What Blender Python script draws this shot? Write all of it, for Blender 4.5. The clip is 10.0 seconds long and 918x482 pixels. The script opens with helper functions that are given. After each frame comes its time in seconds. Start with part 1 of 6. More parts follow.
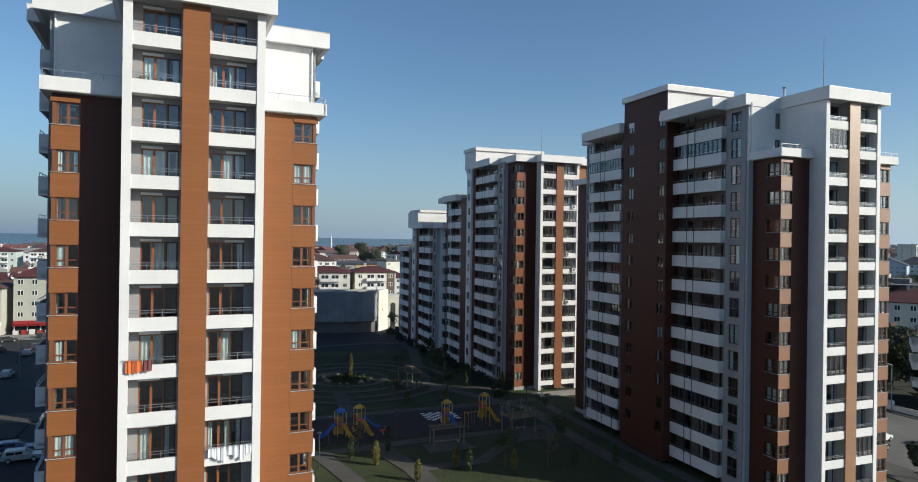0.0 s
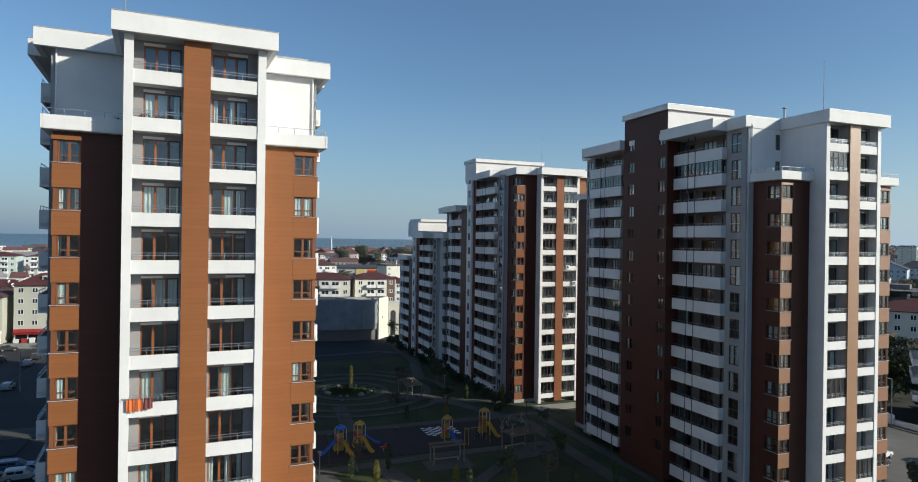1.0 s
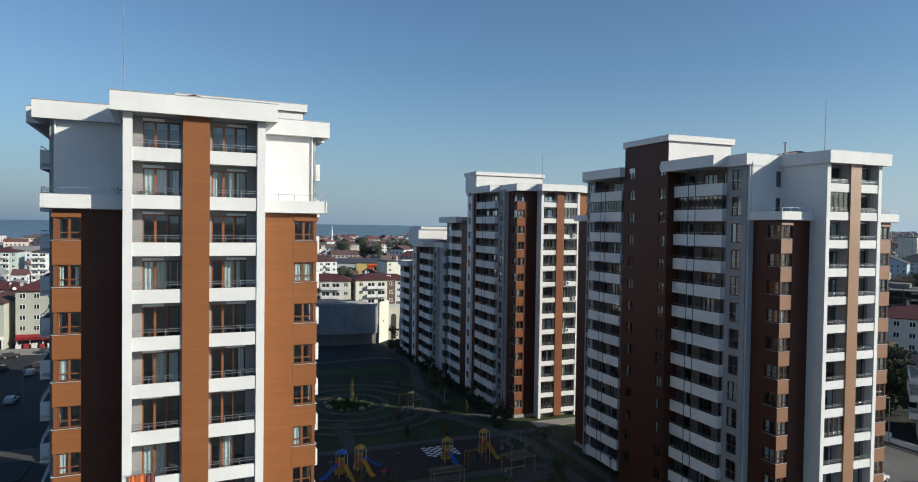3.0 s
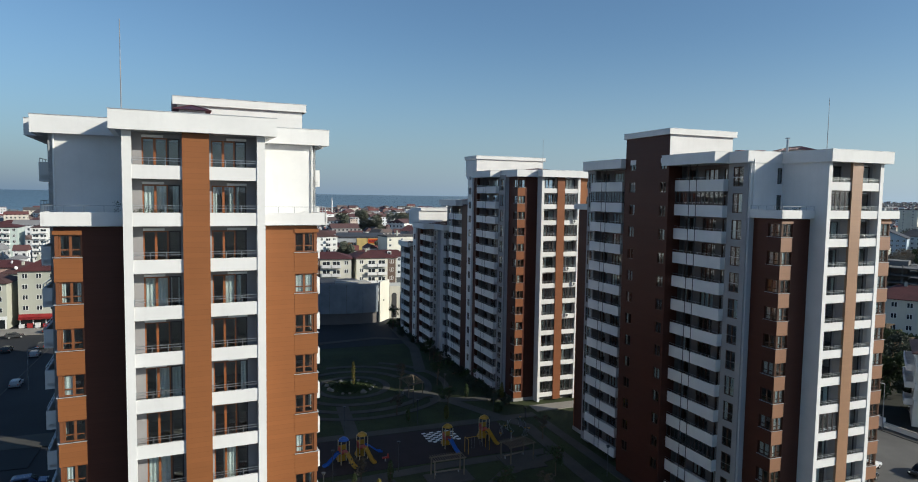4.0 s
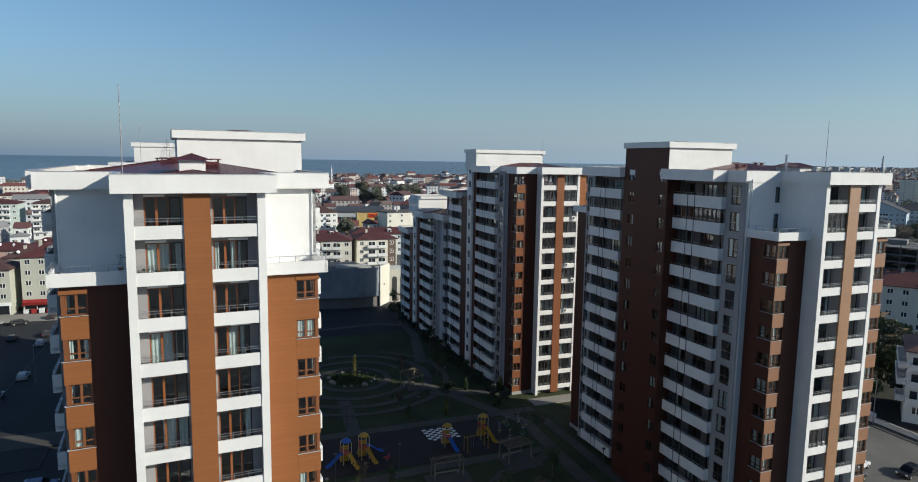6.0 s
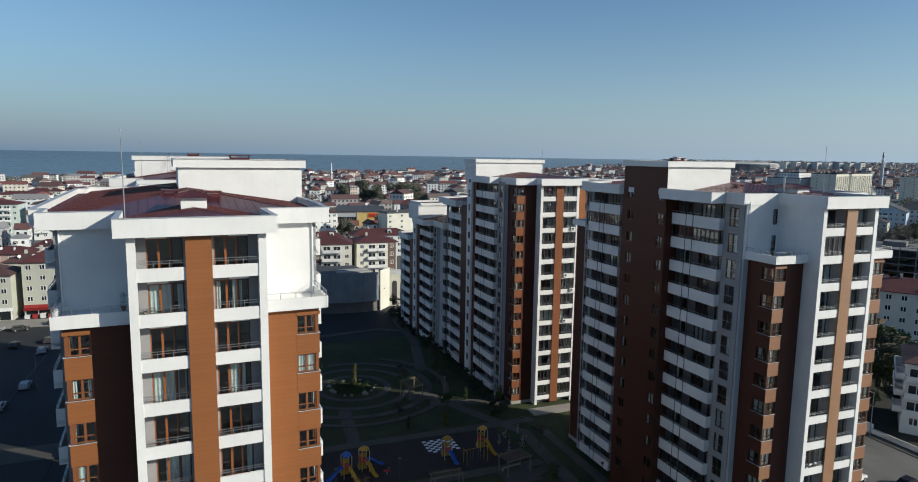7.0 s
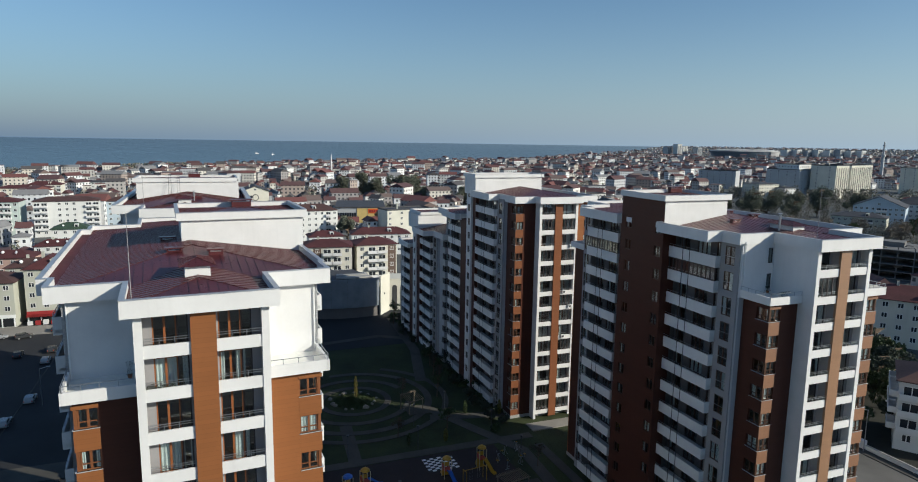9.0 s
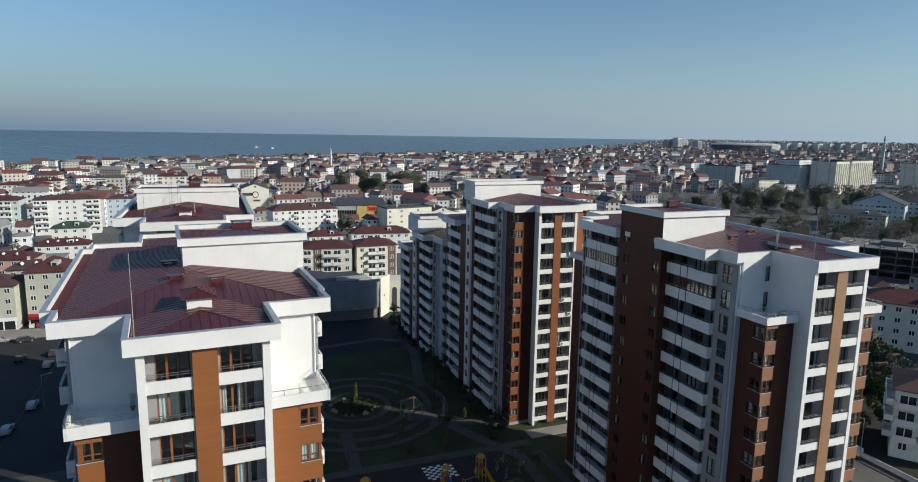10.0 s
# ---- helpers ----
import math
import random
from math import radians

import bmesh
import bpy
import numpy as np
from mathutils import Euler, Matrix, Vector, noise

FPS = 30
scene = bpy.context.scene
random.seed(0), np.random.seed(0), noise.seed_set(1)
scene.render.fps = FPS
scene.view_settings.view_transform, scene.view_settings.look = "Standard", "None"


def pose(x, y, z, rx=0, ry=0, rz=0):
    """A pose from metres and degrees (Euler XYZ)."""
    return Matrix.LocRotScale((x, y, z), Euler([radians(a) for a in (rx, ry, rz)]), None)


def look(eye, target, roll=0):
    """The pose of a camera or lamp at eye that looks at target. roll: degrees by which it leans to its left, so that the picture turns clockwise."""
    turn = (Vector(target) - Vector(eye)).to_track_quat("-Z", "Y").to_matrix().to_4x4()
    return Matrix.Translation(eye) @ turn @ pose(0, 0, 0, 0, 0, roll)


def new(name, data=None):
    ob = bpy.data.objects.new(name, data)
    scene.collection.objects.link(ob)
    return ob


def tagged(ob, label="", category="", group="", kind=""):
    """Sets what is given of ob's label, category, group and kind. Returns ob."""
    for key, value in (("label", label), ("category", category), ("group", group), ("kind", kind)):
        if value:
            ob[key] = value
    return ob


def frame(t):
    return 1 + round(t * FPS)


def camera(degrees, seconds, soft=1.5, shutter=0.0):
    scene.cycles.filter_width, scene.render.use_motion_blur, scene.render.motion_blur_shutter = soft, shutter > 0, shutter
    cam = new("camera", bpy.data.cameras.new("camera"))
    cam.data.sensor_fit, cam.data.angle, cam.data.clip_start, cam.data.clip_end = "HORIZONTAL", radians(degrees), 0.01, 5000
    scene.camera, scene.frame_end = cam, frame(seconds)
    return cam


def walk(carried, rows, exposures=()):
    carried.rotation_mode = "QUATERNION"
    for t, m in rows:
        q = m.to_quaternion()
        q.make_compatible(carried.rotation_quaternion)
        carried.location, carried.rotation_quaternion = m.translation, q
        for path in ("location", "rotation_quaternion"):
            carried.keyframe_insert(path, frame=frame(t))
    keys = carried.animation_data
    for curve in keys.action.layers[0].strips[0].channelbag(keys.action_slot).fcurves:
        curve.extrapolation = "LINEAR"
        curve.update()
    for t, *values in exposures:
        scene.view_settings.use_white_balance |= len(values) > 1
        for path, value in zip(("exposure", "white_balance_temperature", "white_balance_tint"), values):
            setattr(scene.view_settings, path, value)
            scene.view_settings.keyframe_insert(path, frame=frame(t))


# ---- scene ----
# ---- camera and its walk ----
cam = camera(71.1, 10.0, soft=1.0)
METRES, EYE, TILT, LEAN, TURN = 28.48, 26.92, 0.0, -0.8, 0.0
ROWS = [
    (0.0, 0.0, 0.0, 0.0, 0.0, 0.0, -0.0),
    (0.5, -0.0007, -0.0007, 0.0396, 0.01, 0.0, -0.0),
    (1.0, -0.0008, -0.0012, 0.0807, 0.01, 0.01, -0.02),
    (1.5, -0.0004, -0.0019, 0.1279, 0.03, 0.04, -0.01),
    (2.0, -0.0001, -0.0023, 0.1775, 0.03, -0.05, -0.02),
    (2.5, 0.0005, -0.0025, 0.2273, 0.04, -0.41, -0.02),
    (4.0, 0.0014, -0.0007, 0.3812, 0.08, -4.0, -0.07),
    (4.5, 0.0011, -0.0008, 0.4325, 0.08, -5.26, -0.08),
    (5.0, 0.0018, -0.0011, 0.484, 0.09, -6.13, -0.07),
    (5.5, 0.0032, -0.0023, 0.5357, 0.09, -6.74, -0.07),
    (7.0, 0.007, -0.0045, 0.6925, 0.1, -7.6, -0.06),
    (7.5, 0.0079, -0.0053, 0.7441, 0.11, -7.85, -0.06),
    (8.0, 0.0087, -0.0059, 0.7952, 0.11, -8.16, -0.05),
    (8.5, 0.0091, -0.0063, 0.8462, 0.11, -8.5, -0.06),
    (9.0, 0.0101, -0.0066, 0.8975, 0.1, -8.83, -0.05),
    (9.5, 0.0116, -0.0069, 0.9487, 0.11, -9.15, -0.07),
    (10.0, 0.0129, -0.0069, 0.9998, 0.1, -9.47, -0.07),
]
walk(cam, [(t, pose(0, 0, EYE, TILT, LEAN, TURN) @ pose(METRES * x, METRES * y, METRES * z, 90 + pitch, roll, yaw)) for t, x, y, z, yaw, pitch, roll in ROWS],
     exposures=[(0.0, 0.58, 6220, 5), (2.5, 0.52, 6220, 5), (5.5, 0.45, 6220, 5), (10.0, 0.415, 6220, 5)])

# ---- light ----
SUN_UP, SUN_ROUND = 24.0, 107.4          # elevation, and compass turn from +y towards +x, in degrees
world = bpy.data.worlds.new("sky")
scene.world = world
world.use_nodes = True
wn, wl = world.node_tree.nodes, world.node_tree.links
sky = wn.new("ShaderNodeTexSky")
sky.sky_type, sky.sun_disc = "NISHITA", False
sky.sun_elevation, sky.sun_rotation = radians(SUN_UP), radians(SUN_ROUND)
sky.air_density, sky.dust_density, sky.ozone_density, sky.altitude = 1.08, 0.7, 4.5, 0
wl.new(sky.outputs[0], wn["Background"].inputs[0])
wn["Background"].inputs[1].default_value = 0.079

sun_dir = Vector((math.sin(radians(SUN_ROUND)) * math.cos(radians(SUN_UP)), math.cos(radians(SUN_ROUND)) * math.cos(radians(SUN_UP)), math.sin(radians(SUN_UP))))
sun = new("sun", bpy.data.lights.new("sun", "SUN"))
sun.data.energy, sun.data.angle, sun.data.color = 3.75, radians(0.53), (1.0, 0.91, 0.77)
sun.matrix_world = look(sun_dir * 300, (0, 0, 0))

# ---- materials ----
def nodes_of(name):
    m = bpy.data.materials.new(name)
    m.use_nodes = True
    nt = m.node_tree
    return m, nt.nodes, nt.links, nt.nodes["Principled BSDF"]


def math_node(n, l, op, a, b=None, c=None):
    k = n.new("ShaderNodeMath")
    k.operation = op
    for i, v in enumerate((a, b, c)):
        if v is None:
            continue
        if isinstance(v, (int, float)):
            k.inputs[i].default_value = v
        else:
            l.new(v, k.inputs[i])
    return k.outputs[0]


def mixed(n, l, fac, a, b, blend="MIX"):
    k = n.new("ShaderNodeMix")
    k.data_type, k.blend_type = "RGBA", blend
    for i, v in ((0, fac), (6, a), (7, b)):
        if isinstance(v, (int, float)):
            k.inputs[i].default_value = v
        elif isinstance(v, tuple):
            k.inputs[i].default_value = (*v, 1) if len(v) == 3 else v
        else:
            l.new(v, k.inputs[i])
    return k.outputs[2]


def place(n, l, scale=(1, 1, 1), turn=0.0):
    """World position, scaled and turned, as texture coordinate."""
    g = n.new("ShaderNodeNewGeometry")
    k = n.new("ShaderNodeMapping")
    k.inputs[2].default_value = (0, 0, radians(turn))
    k.inputs[3].default_value = scale
    l.new(g.outputs[0], k.inputs[0])
    return k.outputs[0]


def noise_of(n, l, vec, scale, detail=4.0, rough=0.6):
    k = n.new("ShaderNodeTexNoise")
    k.inputs["Scale"].default_value, k.inputs["Detail"].default_value, k.inputs["Roughness"].default_value = scale, detail, rough
    l.new(vec, k.inputs["Vector"])
    return k.outputs[0]


def ranged(n, l, v, a, b, lo=0.0, hi=1.0):
    k = n.new("ShaderNodeMapRange")
    k.inputs[1].default_value, k.inputs[2].default_value, k.inputs[3].default_value, k.inputs[4].default_value = a, b, lo, hi
    l.new(v, k.inputs[0])
    return k.outputs[0]


def bumped(n, l, b, height, strength=0.3, distance=0.02):
    k = n.new("ShaderNodeBump")
    k.inputs["Strength"].default_value, k.inputs["Distance"].default_value = strength, distance
    l.new(height, k.inputs["Height"])
    l.new(k.outputs[0], b.inputs["Normal"])


def surface(name, col, rough=0.7, metal=0.0, wide=0.35, fine=6.0, vary=0.18, streak=0.0, bump=0.25, spec=0.5, each=0.0):
    """A plain surface with variation at two scales, streaks down it and fine relief; each: variation from piece to piece."""
    m, n, l, b = nodes_of(name)
    p = place(n, l)
    big, small = noise_of(n, l, p, wide, 3), noise_of(n, l, p, fine, 5, 0.7)
    dark = tuple(c * (1 - vary) for c in col)
    light = tuple(min(1.0, c * (1 + vary * 0.6)) for c in col)
    c = mixed(n, l, ranged(n, l, big, 0.3, 0.7), dark, light)
    c = mixed(n, l, math_node(n, l, "MULTIPLY", ranged(n, l, small, 0.35, 0.75), vary), c, tuple(x * 0.55 for x in col))
    if streak:
        s = noise_of(n, l, place(n, l, (1, 1, 0.06)), 2.2, 4, 0.65)
        c = mixed(n, l, math_node(n, l, "MULTIPLY", ranged(n, l, s, 0.52, 0.8), streak), c, tuple(x * 0.45 for x in col))
    if each:
        i = n.new("ShaderNodeObjectInfo")
        c = mixed(n, l, math_node(n, l, "MULTIPLY", i.outputs["Random"], each), c, tuple(x * 0.4 for x in col))
    l.new(c, b.inputs["Base Color"])
    l.new(ranged(n, l, small, 0.2, 0.8, max(0.02, rough - 0.1), min(1.0, rough + 0.1)), b.inputs["Roughness"])
    b.inputs["Metallic"].default_value = metal
    b.inputs["Specular IOR Level"].default_value = spec
    if bump:
        bumped(n, l, b, small, bump, 0.012)
    return m


def boarded(name, col, board=0.33, rough=0.45, spec=0.4):
    """Horizontal facade boards: a tone for each board, grain along it and a sunk joint."""
    m, n, l, b = nodes_of(name)
    g = n.new("ShaderNodeNewGeometry")
    x = n.new("ShaderNodeSeparateXYZ")
    l.new(g.outputs[0], x.inputs[0])
    row = math_node(n, l, "DIVIDE", x.outputs[2], board)
    w = n.new("ShaderNodeTexWhiteNoise")
    w.noise_dimensions = "1D"
    l.new(math_node(n, l, "FLOOR", row), w.inputs["W"])
    gap = math_node(n, l, "GREATER_THAN", math_node(n, l, "FRACT", row), 0.94)
    grain = noise_of(n, l, place(n, l, (0.5, 0.5, 14)), 3.0, 5, 0.7)
    wide = noise_of(n, l, place(n, l), 0.25, 3)
    c = mixed(n, l, w.outputs[0], tuple(v * 0.95 for v in col), tuple(v * 1.04 for v in col))
    c = mixed(n, l, ranged(n, l, grain, 0.3, 0.75, 0.0, 0.22), c, tuple(v * 0.6 for v in col))
    c = mixed(n, l, ranged(n, l, wide, 0.35, 0.7, 0.0, 0.3), c, tuple(min(1, v * 1.25) for v in col))
    c = mixed(n, l, math_node(n, l, "MULTIPLY", gap, 0.28), c, tuple(v * 0.35 for v in col))
    l.new(c, b.inputs["Base Color"])
    b.inputs["Roughness"].default_value, b.inputs["Specular IOR Level"].default_value = rough, spec
    bumped(n, l, b, math_node(n, l, "SUBTRACT", math_node(n, l, "MULTIPLY", grain, 0.15), gap), 0.25, 0.012)
    return m


def glazed(name, tint=(0.90, 0.94, 0.95)):
    m, n, l, b = nodes_of(name)
    n.remove(b)
    t, s, f, k = n.new("ShaderNodeBsdfTransparent"), n.new("ShaderNodeBsdfGlossy"), n.new("ShaderNodeLayerWeight"), n.new("ShaderNodeMixShader")
    t.inputs[0].default_value, s.inputs[0].default_value = (*tint, 1), (0.95, 0.97, 1, 1)
    s.inputs["Roughness"].default_value = 0.02
    f.inputs[0].default_value = 0.5
    gloss = math_node(n, l, "ADD", math_node(n, l, "MULTIPLY", math_node(n, l, "POWER", f.outputs["Facing"], 4.0), 0.85), 0.07)
    wob = noise_of(n, l, place(n, l), 0.8, 2)
    bp = n.new("ShaderNodeBump")
    bp.inputs["Strength"].default_value, bp.inputs["Distance"].default_value = 0.06, 0.05
    l.new(wob, bp.inputs["Height"])
    l.new(bp.outputs[0], s.inputs["Normal"])
    l.new(gloss, k.inputs[0])
    l.new(t.outputs[0], k.inputs[1])
    l.new(s.outputs[0], k.inputs[2])
    l.new(k.outputs[0], n["Material Output"].inputs[0])
    return m


WHITE = surface("white_render", (0.69, 0.68, 0.67), 0.75, vary=0.07, streak=0.09, bump=0.15)
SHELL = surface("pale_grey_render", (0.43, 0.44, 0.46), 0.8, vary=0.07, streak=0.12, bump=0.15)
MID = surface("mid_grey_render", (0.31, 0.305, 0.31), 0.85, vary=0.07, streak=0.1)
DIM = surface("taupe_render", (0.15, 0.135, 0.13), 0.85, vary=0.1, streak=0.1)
GREY = surface("grey_render", (0.29, 0.28, 0.285), 0.85, vary=0.08, streak=0.1)
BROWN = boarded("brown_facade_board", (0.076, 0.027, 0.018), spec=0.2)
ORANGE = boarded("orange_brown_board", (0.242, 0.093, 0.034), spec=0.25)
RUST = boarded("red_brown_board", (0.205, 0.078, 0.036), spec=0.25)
TAN = boarded("tan_facade_board", (0.28, 0.150, 0.08), rough=0.42, spec=1.0)
OAK = boarded("light_brown_board", (0.24, 0.115, 0.06), rough=0.42, spec=1.0)
RED = surface("red_roof_metal", (0.100, 0.026, 0.028), 0.32, 0.1, wide=0.3, fine=4, vary=0.3, bump=0.1)
REDMATT = surface("red_roof_edge", (0.100, 0.026, 0.028), 0.65, 0.0, wide=0.3, fine=4, vary=0.3, bump=0.1, spec=0.2)
SEAM = surface("red_roof_seam", (0.085, 0.026, 0.025), 0.35, 0.1, vary=0.2, bump=0.0)
FRAME = surface("brown_window_frame", (0.26, 0.09, 0.03), 0.4, vary=0.15, bump=0.05)
CORNERFRAME = surface("stained_window_frame", (0.20, 0.075, 0.03), 0.4, vary=0.2, bump=0.0)
DULLFRAME = surface("dull_brown_window_frame", (0.075, 0.035, 0.02), 0.4, vary=0.2, bump=0.0)
DARKFRAME = surface("dark_window_frame", (0.05, 0.04, 0.04), 0.4, vary=0.15, bump=0.0)
LIGHTFRAME = surface("white_window_frame", (0.75, 0.75, 0.74), 0.4, vary=0.08, bump=0.0)
GLASS = glazed("window_glass")
CURTAIN = surface("white_curtain", (0.62, 0.64, 0.60), 0.9, vary=0.08, fine=9, each=0.3)
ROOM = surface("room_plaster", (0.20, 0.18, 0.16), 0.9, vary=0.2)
STEEL = surface("rail_steel", (0.42, 0.43, 0.45), 0.35, 0.8, vary=0.15, bump=0.0)
PIPE = surface("dark_pipe", (0.06, 0.06, 0.065), 0.5, vary=0.15, bump=0.0)
PIPEWHITE = surface("white_pipe", (0.76, 0.76, 0.75), 0.5, vary=0.08, bump=0.0)
CONCRETE = surface("concrete", (0.36, 0.35, 0.33), 0.9, vary=0.25, streak=0.2)
TERRACE = surface("terrace_tile", (0.80, 0.79, 0.74), 0.7, vary=0.2)
COPING = surface("zinc_coping", (0.55, 0.55, 0.56), 0.4, 0.6, vary=0.15, bump=0.0)
OLDROAD = surface("worn_asphalt", (0.125, 0.118, 0.108), 0.9, wide=0.1, vary=0.3, bump=0.3)
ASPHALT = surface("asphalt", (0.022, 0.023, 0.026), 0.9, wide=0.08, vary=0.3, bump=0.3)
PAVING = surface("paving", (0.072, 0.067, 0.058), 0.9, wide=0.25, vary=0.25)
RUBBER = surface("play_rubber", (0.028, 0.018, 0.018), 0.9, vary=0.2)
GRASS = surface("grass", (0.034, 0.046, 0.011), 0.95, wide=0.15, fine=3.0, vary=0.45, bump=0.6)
# shade of the roadside trees put into a dark ground colour
SHADEDGROUND = surface("shaded_ground", (0.024, 0.024, 0.016), 0.95, wide=0.2, fine=3.0, vary=0.45, bump=0.5)
SOIL = surface("town_ground", (0.105, 0.11, 0.105), 0.95, wide=0.02, fine=0.5, vary=0.45)
LEAF = surface("leaf", (0.050, 0.075, 0.022), 0.7, vary=0.35, fine=2.0, bump=0.0)
DARKLEAF = surface("dark_leaf", (0.058, 0.072, 0.046), 0.8, vary=0.35, fine=1.5, bump=0.0)
# leaf colour raised for the haze over the far trees
TOWNLEAF = surface("town_tree_leaf", (0.155, 0.165, 0.12), 0.8, vary=0.3, fine=1.5, bump=0.0)
BARK = surface("bark", (0.12, 0.085, 0.055), 0.95, vary=0.3)

# ---- builders ----
GRID = 21.0                              # the whole estate stands turned by this much


def uv(u, v, z=0.0, turn=0.0):
    """A pose on the estate's own grid: u along the gables, v away from them."""
    return pose(0, 0, 0, 0, 0, GRID) @ pose(u, v, z, 0, 0, turn)


def bx(bm, x0, x1, y0, y1, z0, z1):
    vs = [bm.verts.new((x, y, z)) for z in (z0, z1) for x, y in ((x0, y0), (x1, y0), (x1, y1), (x0, y1))]
    for f in ((3, 2, 1, 0), (4, 5, 6, 7), (0, 1, 5, 4), (1, 2, 6, 5), (2, 3, 7, 6), (3, 0, 4, 7)):
        bm.faces.new([vs[i] for i in f])


def mesh_of(name, bm, material, m=None):
    if m is not None:
        bm.transform(m)
    me = bpy.data.meshes.new(name)
    bm.normal_update()
    bm.to_mesh(me)
    bm.free()
    for k in (material if isinstance(material, (list, tuple)) else (material,)):
        me.materials.append(k)
    return me


def part(name, bm, material, parent, label="", m=None):
    """One mesh object under a thing or under a part."""
    ob = new(name, mesh_of(name, bm, material, m))
    ob.parent = parent
    return tagged(ob, label)


def share(name, me, parent, m=None, label=""):
    """A part on mesh data that others use too."""
    ob = new(name, me)
    ob.parent = parent
    if m is not None:
        ob.matrix_basis = m
    return tagged(ob, label)


def boxpart(name, material, parent, box, label="", m=None):
    bm = bmesh.new()
    bx(bm, *box)
    return part(name, bm, material, parent, label, m)


def thing(name, label, category, m=None, group="", kind=""):
    ob = new(name)
    ob.empty_display_size = 0.5
    if m is not None:
        ob.matrix_world = m
    return tagged(ob, label, category, group, kind)


def rod(bm, a, b, r, seg=6):
    a, b = Vector(a), Vector(b)
    d = b - a
    m = Matrix.Translation((a + b) / 2) @ d.to_track_quat("Z", "Y").to_matrix().to_4x4()
    bmesh.ops.create_cone(bm, cap_ends=True, segments=seg, radius1=r, radius2=r, depth=d.length, matrix=m)


def pierced(bm, a0, a1, z0, z1, y0, y1, holes):
    """A wall along x, between y0 and y1, with rectangular holes (a0, a1, z0, z1) through it."""
    cuts = sorted({a0, a1, *[min(max(h[i], a0), a1) for h in holes for i in (0, 1)]})
    for c0, c1 in zip(cuts, cuts[1:]):
        if c1 - c0 < 1e-4:
            continue
        mid, z = (c0 + c1) / 2, z0
        for h in sorted((h for h in holes if h[0] < mid < h[1]), key=lambda h: h[2]):
            if h[2] > z + 1e-4:
                bx(bm, c0, c1, y0, y1, z, h[2])
            z = max(z, h[3])
        if z < z1 - 1e-4:
            bx(bm, c0, c1, y0, y1, z, z1)


SHARED = {}


def frame_mesh(w, h, n, material, transom=False):
    key = ("frame", round(w, 2), round(h, 2), n, material.name, transom)
    if key not in SHARED:
        bm, t = bmesh.new(), 0.09
        xs, zs = [0, t], [0, t, h * 0.30, h * 0.30 + 0.07, h - t, h] if transom else [0, t, h - t, h]
        for i in range(1, n):
            xs += [w * i / n - 0.075, w * i / n + 0.075]
        xs += [w - t, w]
        vs = {(i, j, k): bm.verts.new((x, y, z)) for i, x in enumerate(xs) for j, z in enumerate(zs) for k, y in enumerate((0, 0.08))}
        solid = lambda i, j: 0 <= i < len(xs) - 1 and 0 <= j < len(zs) - 1 and (j % 2 == 0 or i % 2 == 0)
        for i in range(len(xs) - 1):
            for j in range(len(zs) - 1):
                if not solid(i, j):
                    continue
                bm.faces.new([vs[q] for q in ((i, j, 0), (i + 1, j, 0), (i + 1, j + 1, 0), (i, j + 1, 0))])
                bm.faces.new([vs[q] for q in ((i, j + 1, 1), (i + 1, j + 1, 1), (i + 1, j, 1), (i, j, 1))])
                for di, dj, c in ((-1, 0, ((i, j + 1), (i, j))), (1, 0, ((i + 1, j), (i + 1, j + 1))), (0, -1, ((i, j), (i + 1, j))), (0, 1, ((i + 1, j + 1), (i, j + 1)))):
                    if not solid(i + di, j + dj):
                        (a0, b0), (a1, b1) = c
                        bm.faces.new([vs[q] for q in ((a0, b0, 1), (a1, b1, 1), (a1, b1, 0), (a0, b0, 0))])
        SHARED[key] = mesh_of("window_frame", bm, material)
    return SHARED[key]


def pane_mesh(w, h):
    key = ("pane", round(w, 2), round(h, 2))
    if key not in SHARED:
        bm = bmesh.new()
        bx(bm, 0, w, 0.035, 0.045, 0, h)
        SHARED[key] = mesh_of("pane", bm, GLASS)
    return SHARED[key]


def curtain_mesh(w, h, shape):
    """A hanging curtain in soft folds; shape: which share of the window it covers."""
    key = ("curtain", round(w, 2), round(h, 2), shape)
    if key not in SHARED:
        bm = bmesh.new()
        for a, b in {0: ((0.02, 0.98),), 1: ((0.02, 0.36),), 2: ((0.02, 0.24), (0.74, 0.98)), 3: ((0.40, 0.98),), 4: ((0.04, 0.49),), 5: ((0.51, 0.96),)}[shape]:
            k = max(4, int((b - a) * w / 0.11))
            cols = []
            for i in range(k + 1):
                x, y = w * (a + (b - a) * i / k), 0.125 + 0.03 * (-1) ** i
                cols.append([bm.verts.new((x, y + d, z)) for d in (0, 0.012) for z in (0.02, h - 0.02)])
            for p, q in zip(cols, cols[1:]):
                bm.faces.new((p[0], q[0], q[1], p[1]))
                bm.faces.new((p[2], p[3], q[3], q[2]))
        SHARED[key] = mesh_of("curtain", bm, CURTAIN)
    return SHARED[key]


WHOLE_PANES = []                         # filled for a block whose panes stay too small to tell apart


